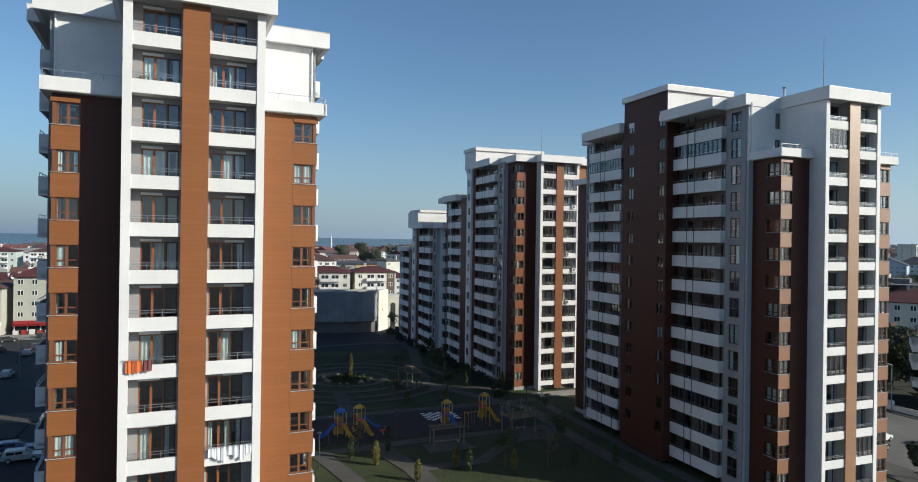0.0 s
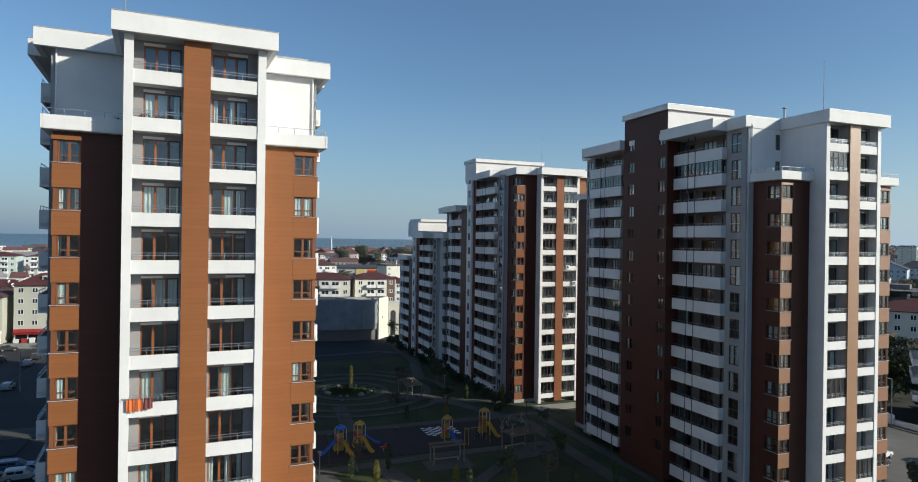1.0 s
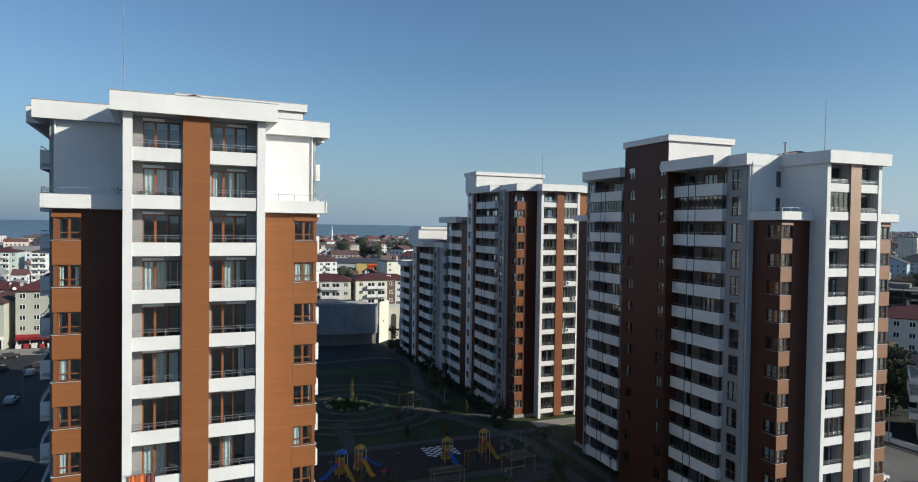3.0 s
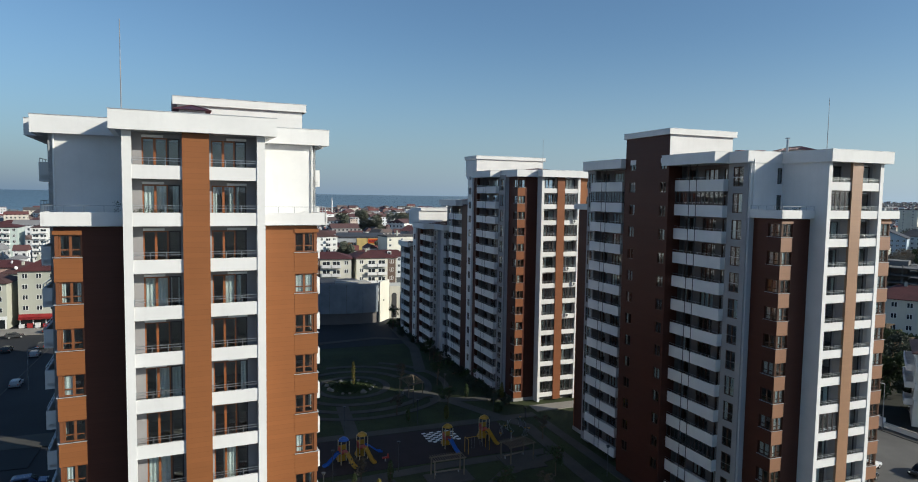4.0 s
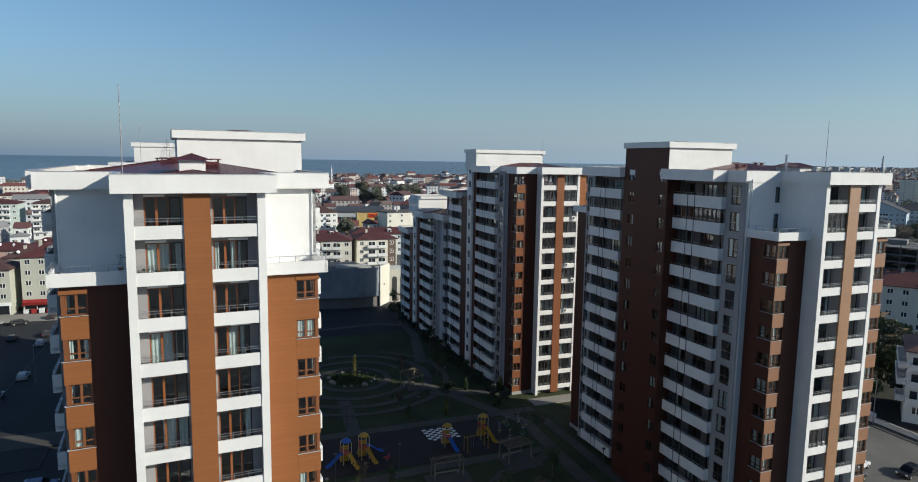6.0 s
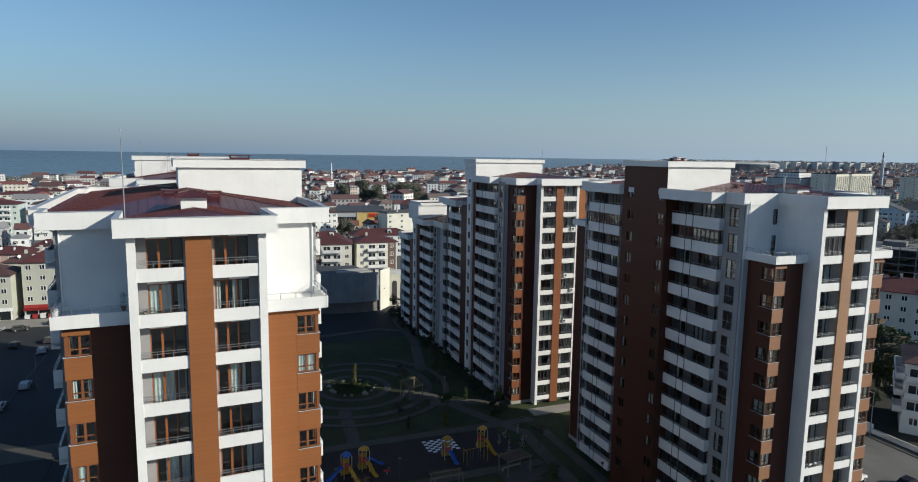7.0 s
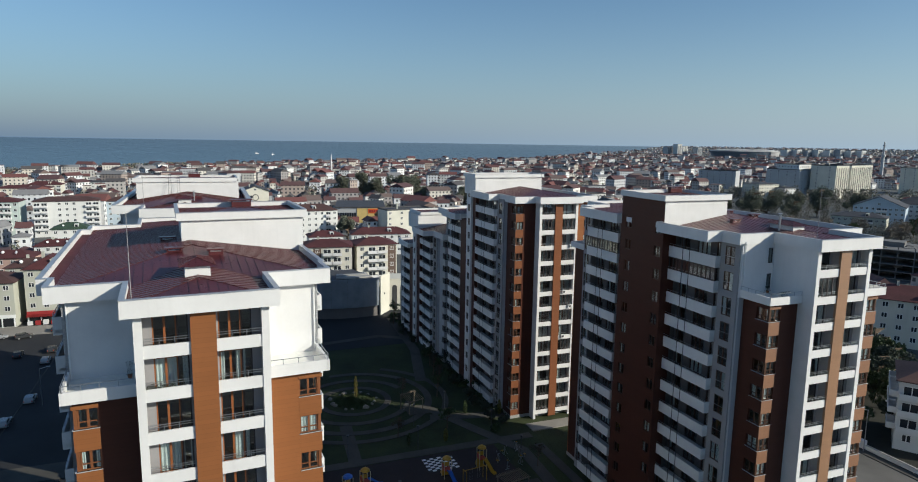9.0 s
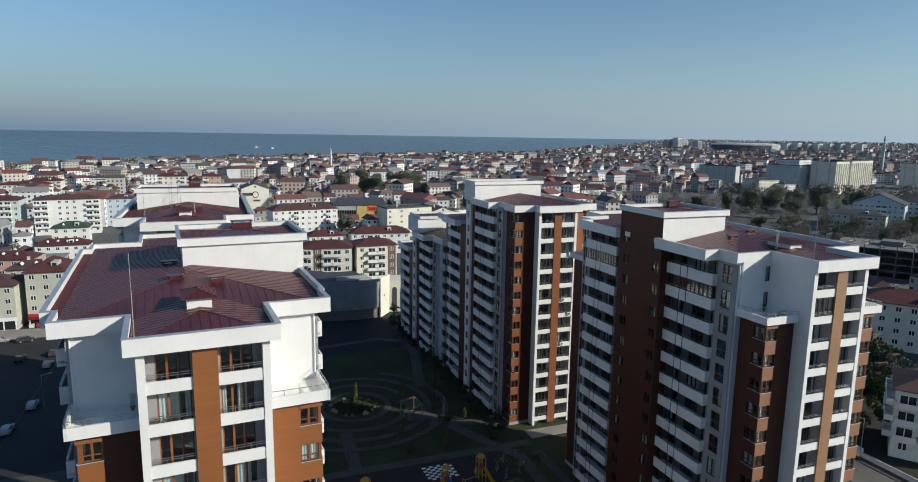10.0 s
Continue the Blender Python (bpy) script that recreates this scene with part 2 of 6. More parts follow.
def window(parent, m, w, h, n, material, rng, name="window", dressed=0.6, depth=0.07, transom=False):
    """A framed window in a hole; m stands at its lower left corner on the wall's outer face, x along, y inwards."""
    f = share(name, frame_mesh(w, h, n, material, transom), parent, m @ pose(0, depth, 0))
    if WHOLE_PANES:
        share("pane", pane_mesh(w - 0.12, h - 0.12), f, pose(0.06, 0, 0.06))
    else:
        for i in range(n):
            share("pane", pane_mesh(w / n - 0.12, h - 0.12), f, pose(w * i / n + 0.06, 0, 0.06))
    if rng.random() < dressed:
        share("curtain", curtain_mesh(w, h, rng.choice((0, 0, 1, 2, 3, 4, 4, 5))), f)
    return f


def rail_mesh(w, high=0.32, step=0.95, bars=1):
    key = ("rail", round(w, 2), high, bars)
    if key not in SHARED:
        bm = bmesh.new()
        k = max(2, round(w / step))
        for i in range(k + 1):
            x = 0.03 + (w - 0.06) * i / k
            bx(bm, x - 0.02, x + 0.02, -0.02, 0.02, 0, high)
        for i in range(bars):
            z = high - i * 0.16
            bx(bm, 0, w, -0.022, 0.022, z - 0.035, z)
        SHARED[key] = mesh_of("rail", bm, STEEL)
    return SHARED[key]


def inset(poly, d):
    """A right-angled outline, anticlockwise, drawn in by d."""
    out = []
    for i, (x, y) in enumerate(poly):
        (px, py), (nx, ny) = poly[i - 1], poly[(i + 1) % len(poly)]
        a, b = Vector((x - px, y - py)).normalized(), Vector((nx - x, ny - y)).normalized()
        out.append((x - d * (a.y + b.y), y + d * (a.x + b.x)))
    return out


def prism(bm, poly, z0, z1):
    lo, hi = [bm.verts.new((*p, z0)) for p in poly], [bm.verts.new((*p, z1)) for p in poly]
    bm.faces.new(lo[::-1])
    bm.faces.new(hi)
    k = len(poly)
    for i in range(k):
        bm.faces.new((lo[i], lo[(i + 1) % k], hi[(i + 1) % k], hi[i]))


def ring(bm, outer, inner, z0, z1):
    o0, o1 = [bm.verts.new((*p, z0)) for p in outer], [bm.verts.new((*p, z1)) for p in outer]
    i0, i1 = [bm.verts.new((*p, z0)) for p in inner], [bm.verts.new((*p, z1)) for p in inner]
    k = len(outer)
    for i in range(k):
        j = (i + 1) % k
        bm.faces.new((o0[i], o0[j], o1[j], o1[i]))
        bm.faces.new((i0[j], i0[i], i1[i], i1[j]))
        bm.faces.new((o1[i], o1[j], i1[j], i1[i]))
        bm.faces.new((o0[j], o0[i], i0[i], i0[j]))


def hip(bm, seams, x0, x1, y0, y1, eave, slope, step=0.62):
    """A hipped roof over a rectangle with its ridge along the longer side, and standing seams up its faces."""
    if x1 - x0 > y1 - y0:
        swap = Matrix(((0, 1, 0, 0), (1, 0, 0, 0), (0, 0, 1, 0), (0, 0, 0, 1)))
        b2, s2 = bmesh.new(), bmesh.new()
        hip(b2, s2, y0, y1, x0, x1, eave, slope, step)
        for src, dst in ((b2, bm), (s2, seams)):
            src.transform(swap)
            bmesh.ops.reverse_faces(src, faces=src.faces[:])
            me = bpy.data.meshes.new("swap")
            src.to_mesh(me)
            src.free()
            dst.from_mesh(me)
            bpy.data.meshes.remove(me)
        return
    r, c = (x1 - x0) / 2, (x0 + x1) / 2
    top = eave + r * slope
    e = [bm.verts.new(p) for p in ((x0, y0, eave), (x1, y0, eave), (x1, y1, eave), (x0, y1, eave))]
    k = [bm.verts.new((c, y0 + r, top)), bm.verts.new((c, y1 - r, top))]
    for f in ((e[0], e[1], k[0]), (e[1], e[2], k[1], k[0]), (e[2], e[3], k[1]), (e[3], e[0], k[0], k[1]), (e[3], e[2], e[1], e[0])):
        bm.faces.new(f)
    w, hgt = 0.022, 0.034

    def seam(a, b):
        a, b = Vector(a), Vector(b)
        side = (b - a).cross(Vector((0, 0, 1))).normalized() * w
        vs = [seams.verts.new(p) for p in (a - side, a + side, b + side, b - side)]
        up = [seams.verts.new(v.co + Vector((0, 0, hgt))) for v in vs]
        for q in ((up[0], up[1], up[2], up[3]), (vs[0], vs[1], up[1], up[0]), (vs[1], vs[2], up[2], up[1]), (vs[2], vs[3], up[3], up[2]), (vs[3], vs[0], up[0], up[3])):
            seams.faces.new(q)
    y = y0 + step
    while y < y1 - 0.2:
        d = min(r, y - y0, y1 - y)
        for s in (-1, 1):
            seam((c + s * r, y, eave), (c + s * (r - d), y, eave + d * slope))
        y += step
    x = x0 + step
    while x < x1 - 0.2:
        d = r - abs(x - c)
        seam((x, y0, eave), (x, y0 + d, eave + d * slope))
        seam((x, y1, eave), (x, y1 - d, eave + d * slope))
        x += step
    for a, b in ((e[0], k[0]), (e[1], k[0]), (e[2], k[1]), (e[3], k[1]), (k[0], k[1])):
        seam(a.co, b.co)


# ---- the apartment blocks ----
PITCH, FLOOR0 = 2.9, 1.12                # storey height, and the lowest floor over the ground
LONG = 42.2                              # from the front bay to the rear bay


SLIM = (19.0, 21.4)                      # where a narrow stair tower stands along a block
DEEP = 1.12                              # depth of the loggias


def gable(block, m, floors, terrace, detail, rng, frame_mat, strip_mat, slit=False, glazed_floors=(), wing_mat=None, spandrel_mat=None, slim=1.0, strip_at=0.0, bay_out=0.0, bay_at=0.0, glass_rails=False):
    """The end of a block: a projecting bay of two stacks of loggias round a boarded strip, and a boarded wing on either side.
    slim: the bay's width against the widest; strip_at: where the strip's axis stands; bay_out, bay_at: how much further out and aside the bay stands."""
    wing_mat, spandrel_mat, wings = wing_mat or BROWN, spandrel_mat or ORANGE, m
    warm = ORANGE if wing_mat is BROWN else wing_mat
    side_of = lambda s: s * 4.22 * slim + bay_at
    m = m @ pose(bay_at, -bay_out, 0) @ Matrix.Diagonal((slim, 1, 1, 1))
    span = (0.95, 3.15) if frame_mat is FRAME else (0.90, 3.62)
    zf = [FLOOR0 + PITCH * k for k in range(floors)]
    top = FLOOR0 + PITCH * floors + 0.1
    wing_top = zf[-2] - 0.35 if terrace else top
    for s in (-1, 1):
        bm = bmesh.new()
        bx(bm, *sorted((s * 3.70, s * 4.22)), 0, 0.5, 0, top)
        part("bay_column", bm, WHITE, block, "white rendered column", m)
        ms = m @ (pose(0, 0, 0, 0, 0, -90) if s < 0 else pose(0, 0, 0, 0, 0, 90))
        ta = (lambda a, b: (-b, -a)) if s < 0 else (lambda a, b: (a, b))
        bm = bmesh.new()
        bx(bm, *ta(0.5, 6.0 + bay_out), -4.22, -3.98, 0, top)
        part("bay_side_wall", bm, WHITE, block, "", ms)
    boxpart("bay_strip", strip_mat, block, (strip_at - 0.84, strip_at + 0.76, -0.06, 0.22, 0.3, top), "boarded strip", m)
    boxpart("bay_pier", GREY, block, (strip_at - 0.82, strip_at + 0.74, 0.222, DEEP, 0.3, top), "grey rendered pier", m)
    doors = [(a, b, z + 0.06, z + 2.34) for z in zf for a, b in ((-span[1], -span[0]), span)]
    bm = bmesh.new()
    pierced(bm, -3.98, 3.98, 0, top, DEEP, DEEP + 0.22, doors if detail else [])
    part("loggia_wall", bm, GREY, block, "grey rendered wall", m)
    for k, z in enumerate(zf):
        for s in (-1, 1):
            x0, x1 = (-3.70, strip_at - 0.84) if s < 0 else (strip_at + 0.76, 3.70)
            bm = bmesh.new()
            bx(bm, x0, x1, 0.06, 0.2, z - 0.23, z + 0.61)
            bx(bm, x0, x1, 0.2, DEEP, z - 0.22, z)
            loggia = part("loggia_parapet", bm, WHITE, block, "", m)
            if not detail:
                continue
            share("rail", rail_mesh(x1 - x0, 0.46, 0.95, 2), loggia, m @ pose(x0, 0.13, z + 0.61))
            if glass_rails:
                share("glass_panel", pane_mesh(x1 - x0 - 0.1, 0.40), loggia, m @ pose(x0 + 0.05, 0.08, z + 0.63))
            a = -span[1] if s < 0 else span[0]
            d = window(block, m @ pose(a, DEEP, z + 0.06), 1.48, 2.28, 2, frame_mat, rng, "loggia_door", 0.6 if frame_mat is not FRAME else float(k % 2 == 0 and (k, s) != (8, 1)))
            window(block, m @ pose(a + 1.48, DEEP, z + 0.06), span[1] - span[0] - 1.48, 2.28, 1, DARKFRAME, rng, "loggia_window", 0.45 if frame_mat is not FRAME else 0.8 * (k % 2 == 0))
            share("shutter_box", cached_box("shutter_box", (0, 1.25, -0.10, 0.05, 2.29, 2.44), LIGHTFRAME), d, pose(0.0 if s < 0 else 0.95, -0.07, 0))
            if (k, s) in glazed_floors:
                window(loggia, m @ pose(x0, 0.10, z + 0.61), x1 - x0, 2.03, 4, DARKFRAME, rng, "loggia_glazing", 0.0, 0.0)
    m = wings
    for s in (-1, 1):
        far = lambda d: s * d              # a distance from the axis on this side
        hi = floors - 2 if terrace else floors
        inner = 6.52 if s < 0 else 6.40
        fr = [(*sorted((far(inner), far(8.00))), z + 0.70, z + 2.08) for z in zf[:hi]]
        bm = bmesh.new()
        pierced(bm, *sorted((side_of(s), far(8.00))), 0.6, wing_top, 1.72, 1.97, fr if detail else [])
        # left wing: the bay's shade is put into darker boards than on the right
        part("wing_wall", bm, BROWN if s < 0 and warm is ORANGE else warm, block, "boarded wing wall with the bay's shade in its brown" if s < 0 else "orange brown boarded wing wall", m)
        side = m @ (pose(0, 0, 0, 0, 0, -90) if s < 0 else pose(0, 0, 0, 0, 0, 90))
        turn = (lambda a, b: (-b, -a)) if s < 0 else (lambda a, b: (a, b))
        bm = bmesh.new()
        pierced(bm, *turn(1.97, 5.39), 0.6, wing_top, -8.0, -7.75, [(*turn(1.97, 3.45), z + 0.70, z + 2.08) for z in zf[:hi]] if detail else [])
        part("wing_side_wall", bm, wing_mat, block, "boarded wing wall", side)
        boxpart("corner_wall", SHELL, block, (*sorted((far(7.76), far(8.65))), 5.4, 5.65, 0, wing_top), "pale grey rendered wall", m)
        boxpart("plinth", CONCRETE, block, (*sorted((side_of(s), far(8.06))), 1.66, 5.38, 0, 0.6), "", m)
        if detail:
            for k, z in enumerate(zf[:hi]):
                x0 = far(7.74) if s < 0 else far(6.40)
                window(block, m @ pose(x0, 1.84, z + 0.70), 7.74 - inner, 1.38, 2, CORNERFRAME if frame_mat is FRAME else frame_mat, rng, "corner_window", 0.5 if frame_mat is not FRAME else float(k % 2 == 0 and (s < 0 or k in (6, 10))), 0.0, True)
                a, b = turn(2.04, 3.45)
                window(block, side @ pose(a, -7.84, z + 0.70), b - a, 1.38, 2, CORNERFRAME if frame_mat is FRAME else frame_mat, rng, "corner_window", 0.5, 0.0, True)
                boxpart("corner_post", CORNERFRAME if frame_mat is FRAME else frame_mat, block, (*sorted((far(7.75), far(7.97))), 1.78, 2.03, z + 0.70, z + 2.08), "", m)
                sp0 = z - 0.82 if k else 0.6
                bm = bmesh.new()
                bx(bm, *sorted((far(inner - 0.02), far(8.03))), 1.706, 1.716, sp0, z + 0.67)
                spandrel = part("spandrel", bm, spandrel_mat, block, "light brown boarded spandrel", m)
                bm = bmesh.new()
                bx(bm, *sorted((far(inner - 0.04), far(8.10))), 1.64, 1.86, z + 0.672, z + 0.70)
                bx(bm, *sorted((far(7.80), far(8.10))), 1.86, 3.50, z + 0.672, z + 0.70)
                part("sill", bm, SHELL, spandrel, "", m)
                if k == hi - 1:
                    boxpart("lintel", spandrel_mat, block, (*sorted((far(inner - 0.02), far(8.07))), 1.66, 1.716, z + 2.08, z + 2.34), "orange brown lintel board", m)
        if terrace:
            z = zf[-2]
            x0, x1 = sorted((side_of(s), far(8.48)))
            deck = boxpart("terrace_deck", TERRACE, block, (x0, x1, 1.3, 5.4, z - 0.30, z - 0.02), "pale tiled terrace", m)
            bm = bmesh.new()
            bx(bm, x0, x1, 1.2, 1.38, z - 0.26, z + 0.58)
            bx(bm, *sorted((far(8.40), far(8.58))), 1.2, 5.4, z - 0.26, z + 0.58)
            part("terrace_parapet", bm, WHITE, block, "white rendered parapet", m)
            if detail:
                share("rail", rail_mesh(x1 - x0, 0.42, 1.0), deck, m @ pose(x0, 1.30, z + 0.58))
                share("rail", rail_mesh(4.1, 0.42, 1.0), deck, side @ pose(turn(1.3, 5.4)[0], -8.49, z + 0.58))
            bm = bmesh.new()
            slits = [(*sorted((side_of(s) + s * 0.12, side_of(s) + s * 0.80)), q + 0.45, q + 2.15) for q in zf[-2:]] if slit else []
            pierced(bm, *sorted((side_of(s), far(8.65))), z - 0.35, top, 5.4, 5.65, slits)
            for q in slits:
                window(block, m @ pose(q[0], 5.4, q[2]), 0.68, 1.7, 1, DARKFRAME, rng, "slit_window", 0.0)
            part("upper_wall", bm, WHITE, block, "white rendered wall", m)
            if detail:
                bm = bmesh.new()
                rod(bm, (far(8.35), 5.3, z), (far(8.35), 5.3, top - 0.3), 0.06, 8)
                rod(bm, (far(8.35), 5.3, top - 0.3), (far(8.75), 5.0, top - 0.05), 0.07, 8)
                part("downpipe", bm, PIPEWHITE, block, "white downpipe", m)


def cached_box(name, box, material):
    key = (name, box, material.name)
    if key not in SHARED:
        bm = bmesh.new()
        bx(bm, *box)
        SHARED[key] = mesh_of(name, bm, material)
    return SHARED[key]


def flank(block, s, floors, front, runs, detail, rng, frame_mat, strips=True, core=9.9, core_mat=None, drop=0, glazed_runs=(), y_wall=8.8, wall_mat=None, core_span=(16.7, 25.4), low=0.0, end=LONG - 5.4):
    """A long side (s: -1 left, 1 right): end strips with French windows, runs of balconies (from, to), a core between them."""
    wall_mat = wall_mat or SHELL
    m = pose(0, 0, 0, 0, 0, -90) if s < 0 else pose(0, 0, 0, 0, 0, 90)
    turn = (lambda a, b: (-b, -a)) if s < 0 else (lambda a, b: (a, b))
    levels = lambda v: floors - (drop if v > 21 else 0)
    top_at = lambda v: FLOOR0 + PITCH * levels(v) + 0.1
    spans, at = [], 5.4
    for a, b in runs:
        spans += [(at, a)]
        at = b
    spans += [(at, end)]
    for a, b in spans:                    # plain wall between the runs
        if b - a < 0.2:
            continue
        holes = []
        n = levels((a + b) / 2)
        if strips and detail and b - a < 4:
            c = (a + b) / 2
            holes = [(*turn(c - 0.72, c + 0.72), FLOOR0 + PITCH * k + 0.12, FLOOR0 + PITCH * k + 2.25) for k in range(n)]
        if core_mat and a < 21 < b:       # the core covers most of this stretch
            for p, q in ((a, core_span[0]), (core_span[1], b)):
                if q - p > 0.3:
                    boxpart("side_wall", BROWN, block, (*turn(p, q), -9.1 if core_span is not SLIM else -9.45, -8.5, 0, top_at((p + q) / 2)), "brown boarded wall", m)
            continue
        bm = bmesh.new()
        pierced(bm, *turn(a, b), 0, top_at((a + b) / 2), -y_wall, -y_wall + 0.25, holes)
        part("side_wall", bm, wall_mat, block, "pale grey rendered wall", m)
        for h in holes:
            w = window(block, m @ pose(h[0], -y_wall, h[2]), 1.44, 2.13, 2, DULLFRAME, rng, "french_window", 0.6)
            share("guard_rail", cached_box("guard_rail", (-0.02, 1.46, -0.17, -0.12, 0.95, 1.0), STEEL), w)
    for r, (a, b) in enumerate(runs):
        n, top = levels((a + b) / 2), top_at((a + b) / 2)
        x0, x1 = turn(a, b)
        w = x1 - x0
        cells = [(x0 + 0.5, 1.5, 2), (x0 + w * 0.40, 2.2, 3), (x1 - 1.9, 1.4, 2)] if w > 5 else [(x0 + 0.5, 1.4, 2), (x1 - 2.1, 1.7, 2)]
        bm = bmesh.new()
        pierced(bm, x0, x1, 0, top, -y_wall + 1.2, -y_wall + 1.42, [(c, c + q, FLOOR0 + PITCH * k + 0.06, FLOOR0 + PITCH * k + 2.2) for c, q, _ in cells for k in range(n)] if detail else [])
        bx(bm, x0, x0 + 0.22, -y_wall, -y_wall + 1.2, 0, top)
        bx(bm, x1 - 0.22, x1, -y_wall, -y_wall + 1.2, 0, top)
        # recess shade is put into a taupe darker than the outer walls
        part("balcony_wall", bm, DIM, block, "taupe balcony wall darkened for the shade of its recess", m)
        for k in range(n):
            z = FLOOR0 + PITCH * k
            gaps = [x0 + w * 0.36, x0 + w * 0.50] if w > 5 else []
            bm = bmesh.new()
            cut = [x0, *gaps, x1]
            for i, (p, q) in enumerate(zip(cut, cut[1:])):
                bx(bm, p + (0.07 if i else 0), q - (0.07 if q != x1 else 0), -front, -front + 0.14, z - 0.42, z + 0.90)
            bx(bm, x0, x0 + 0.14, -front + 0.14, -y_wall, z - 0.42, z + 0.90)
            bx(bm, x1 - 0.14, x1, -front + 0.14, -y_wall, z - 0.42, z + 0.90)
            bx(bm, x0, x1, -front + 0.14, -y_wall + 1.2, z - 0.26, z - 0.005)
            tray = part("balcony", bm, WHITE, block, "white balcony parapet", m)
            if detail:
                share("rail", rail_mesh(w, 0.28, 1.2), tray, m @ pose(x0, -front + 0.07, z + 0.90))
                for c, q, p in cells:
                    window(block, m @ pose(c, -y_wall + 1.2, z + 0.06), q, 2.14, p, frame_mat, rng, "balcony_door", 0.3)
                if (r, k) in glazed_runs:
                    window(tray, m @ pose(x0, -front + 0.03, z + 0.90), w, 1.56, 12, DARKFRAME, rng, "balcony_glazing", 0.0, 0.0)
        if w > 5:
            for i, g in enumerate((x0 + w * 0.36, x0 + w * 0.50)):
                bm = bmesh.new()
                rod(bm, (g, -front + 0.02, 0.3), (g, -front + 0.02, top - 0.1), 0.055, 6)
                part("downpipe", bm, PIPE, block, "dark downpipe", m)
    if core_mat:
        x0, x1 = turn(*core_span)
        zt = FLOOR0 + PITCH * floors + 3.9 - low
        holes = [(c, c + 1.2, FLOOR0 + PITCH * k - 0.65, FLOOR0 + PITCH * k + 0.75) for k in range(1, floors + 1) for c in ((x0 + 1.0, x1 - 1.6) if x1 - x0 > 5 else ((x0 + x1) / 2 - 0.5,))]
        bm = bmesh.new()
        pierced(bm, x0, x1, 0, zt, -core, -core + 0.3, holes if detail else [])
        bx(bm, x0, x0 + 0.3, -core + 0.3, -8.55, 0, FLOOR0 + PITCH * floors)
        bx(bm, x1 - 0.3, x1, -core + 0.3, -8.55, 0, FLOOR0 + PITCH * floors)
        part("stair_core", bm, core_mat, block, "boarded stair tower", m)
        if detail:
            for h in holes:
                window(block, m @ pose(h[0], -core, h[2]), 1.2, 1.4, 2, frame_mat, rng, "stair_window", 0.5)


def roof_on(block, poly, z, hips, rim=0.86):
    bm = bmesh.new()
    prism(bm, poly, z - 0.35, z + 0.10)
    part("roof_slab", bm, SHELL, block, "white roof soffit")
    bm = bmesh.new()
    ring(bm, inset(poly, -0.03), inset(poly, 0.28), z - 0.36, z + rim)
    edge = part("roof_parapet", bm, WHITE, block, "white rendered roof parapet")
    bm = bmesh.new()
    ring(bm, inset(poly, -0.06), inset(poly, 0.31), z + rim + 0.002, z + rim + 0.04)
    part("coping", bm, COPING, edge, "zinc coping")
    for h in hips:
        bm, se = bmesh.new(), bmesh.new()
        hip(bm, se, *h)
        roof = part("roof", bm, RED, block, "dark red standing-seam metal roof")
        part("roof_seam", se, SEAM, roof)


def penthouse(block, x0, x1, y0, y1, z0, floors, core_side, core, core_span, low=0.0):
    zt = FLOOR0 + PITCH * floors + 3.9 - low
    boxpart("lift_house", WHITE, block, (-core + 0.02 if core_side < 0 else x0 + 0.35, x1 - 0.35 if core_side < 0 else core - 0.02, min(y0 + 0.3, core_span[0] - 0.03), max(y1 - 0.26, core_span[1] + 0.03), z0, zt), "white lift house on the roof")
    poly = [(x0, y0), (x1, y0), (x1, y1), (x0, y1)]
    bm = bmesh.new()
    prism(bm, poly, zt - 0.05, zt + 0.15)
    ring(bm, inset(poly, -0.02), inset(poly, 0.25), zt - 0.06, zt + 0.62)
    part("lift_house_parapet", bm, WHITE, block)
    bm = bmesh.new()
    ring(bm, inset(poly, -0.05), inset(poly, 0.28), zt + 0.622, zt + 0.66)
    part("coping", bm, COPING, block, "zinc coping")
    bm, se = bmesh.new(), bmesh.new()
    hip(bm, se, x0 + 0.27, x1 - 0.27, y0 + 0.27, y1 - 0.27, zt + 0.2, 0.07)
    roof = part("lift_house_roof", bm, RED, block, "dark red metal roof")
    part("roof_seam", se, SEAM, roof)


def dormer(block, x, y, z, w=2.0, d=2.6, high=0.75):
    """A small hatch house with a gabled red roof and a white front."""
    bm = bmesh.new()
    bx(bm, x - w / 2 + 0.15, x + w / 2 - 0.15, y + 0.15, y + d, z - 0.5, z + high)
    ob = part("roof_hatch", bm, WHITE, block, "white roof hatch under a red hipped cap")
    bm, se = bmesh.new(), bmesh.new()
    hip(bm, se, x - w / 2 - 0.25, x + w / 2 + 0.25, y - 0.2, y + d + 0.5, z + high, 0.36, 0.4)
    roof = part("hatch_roof", bm, RED, ob)
    part("hatch_seam", se, SEAM, roof)


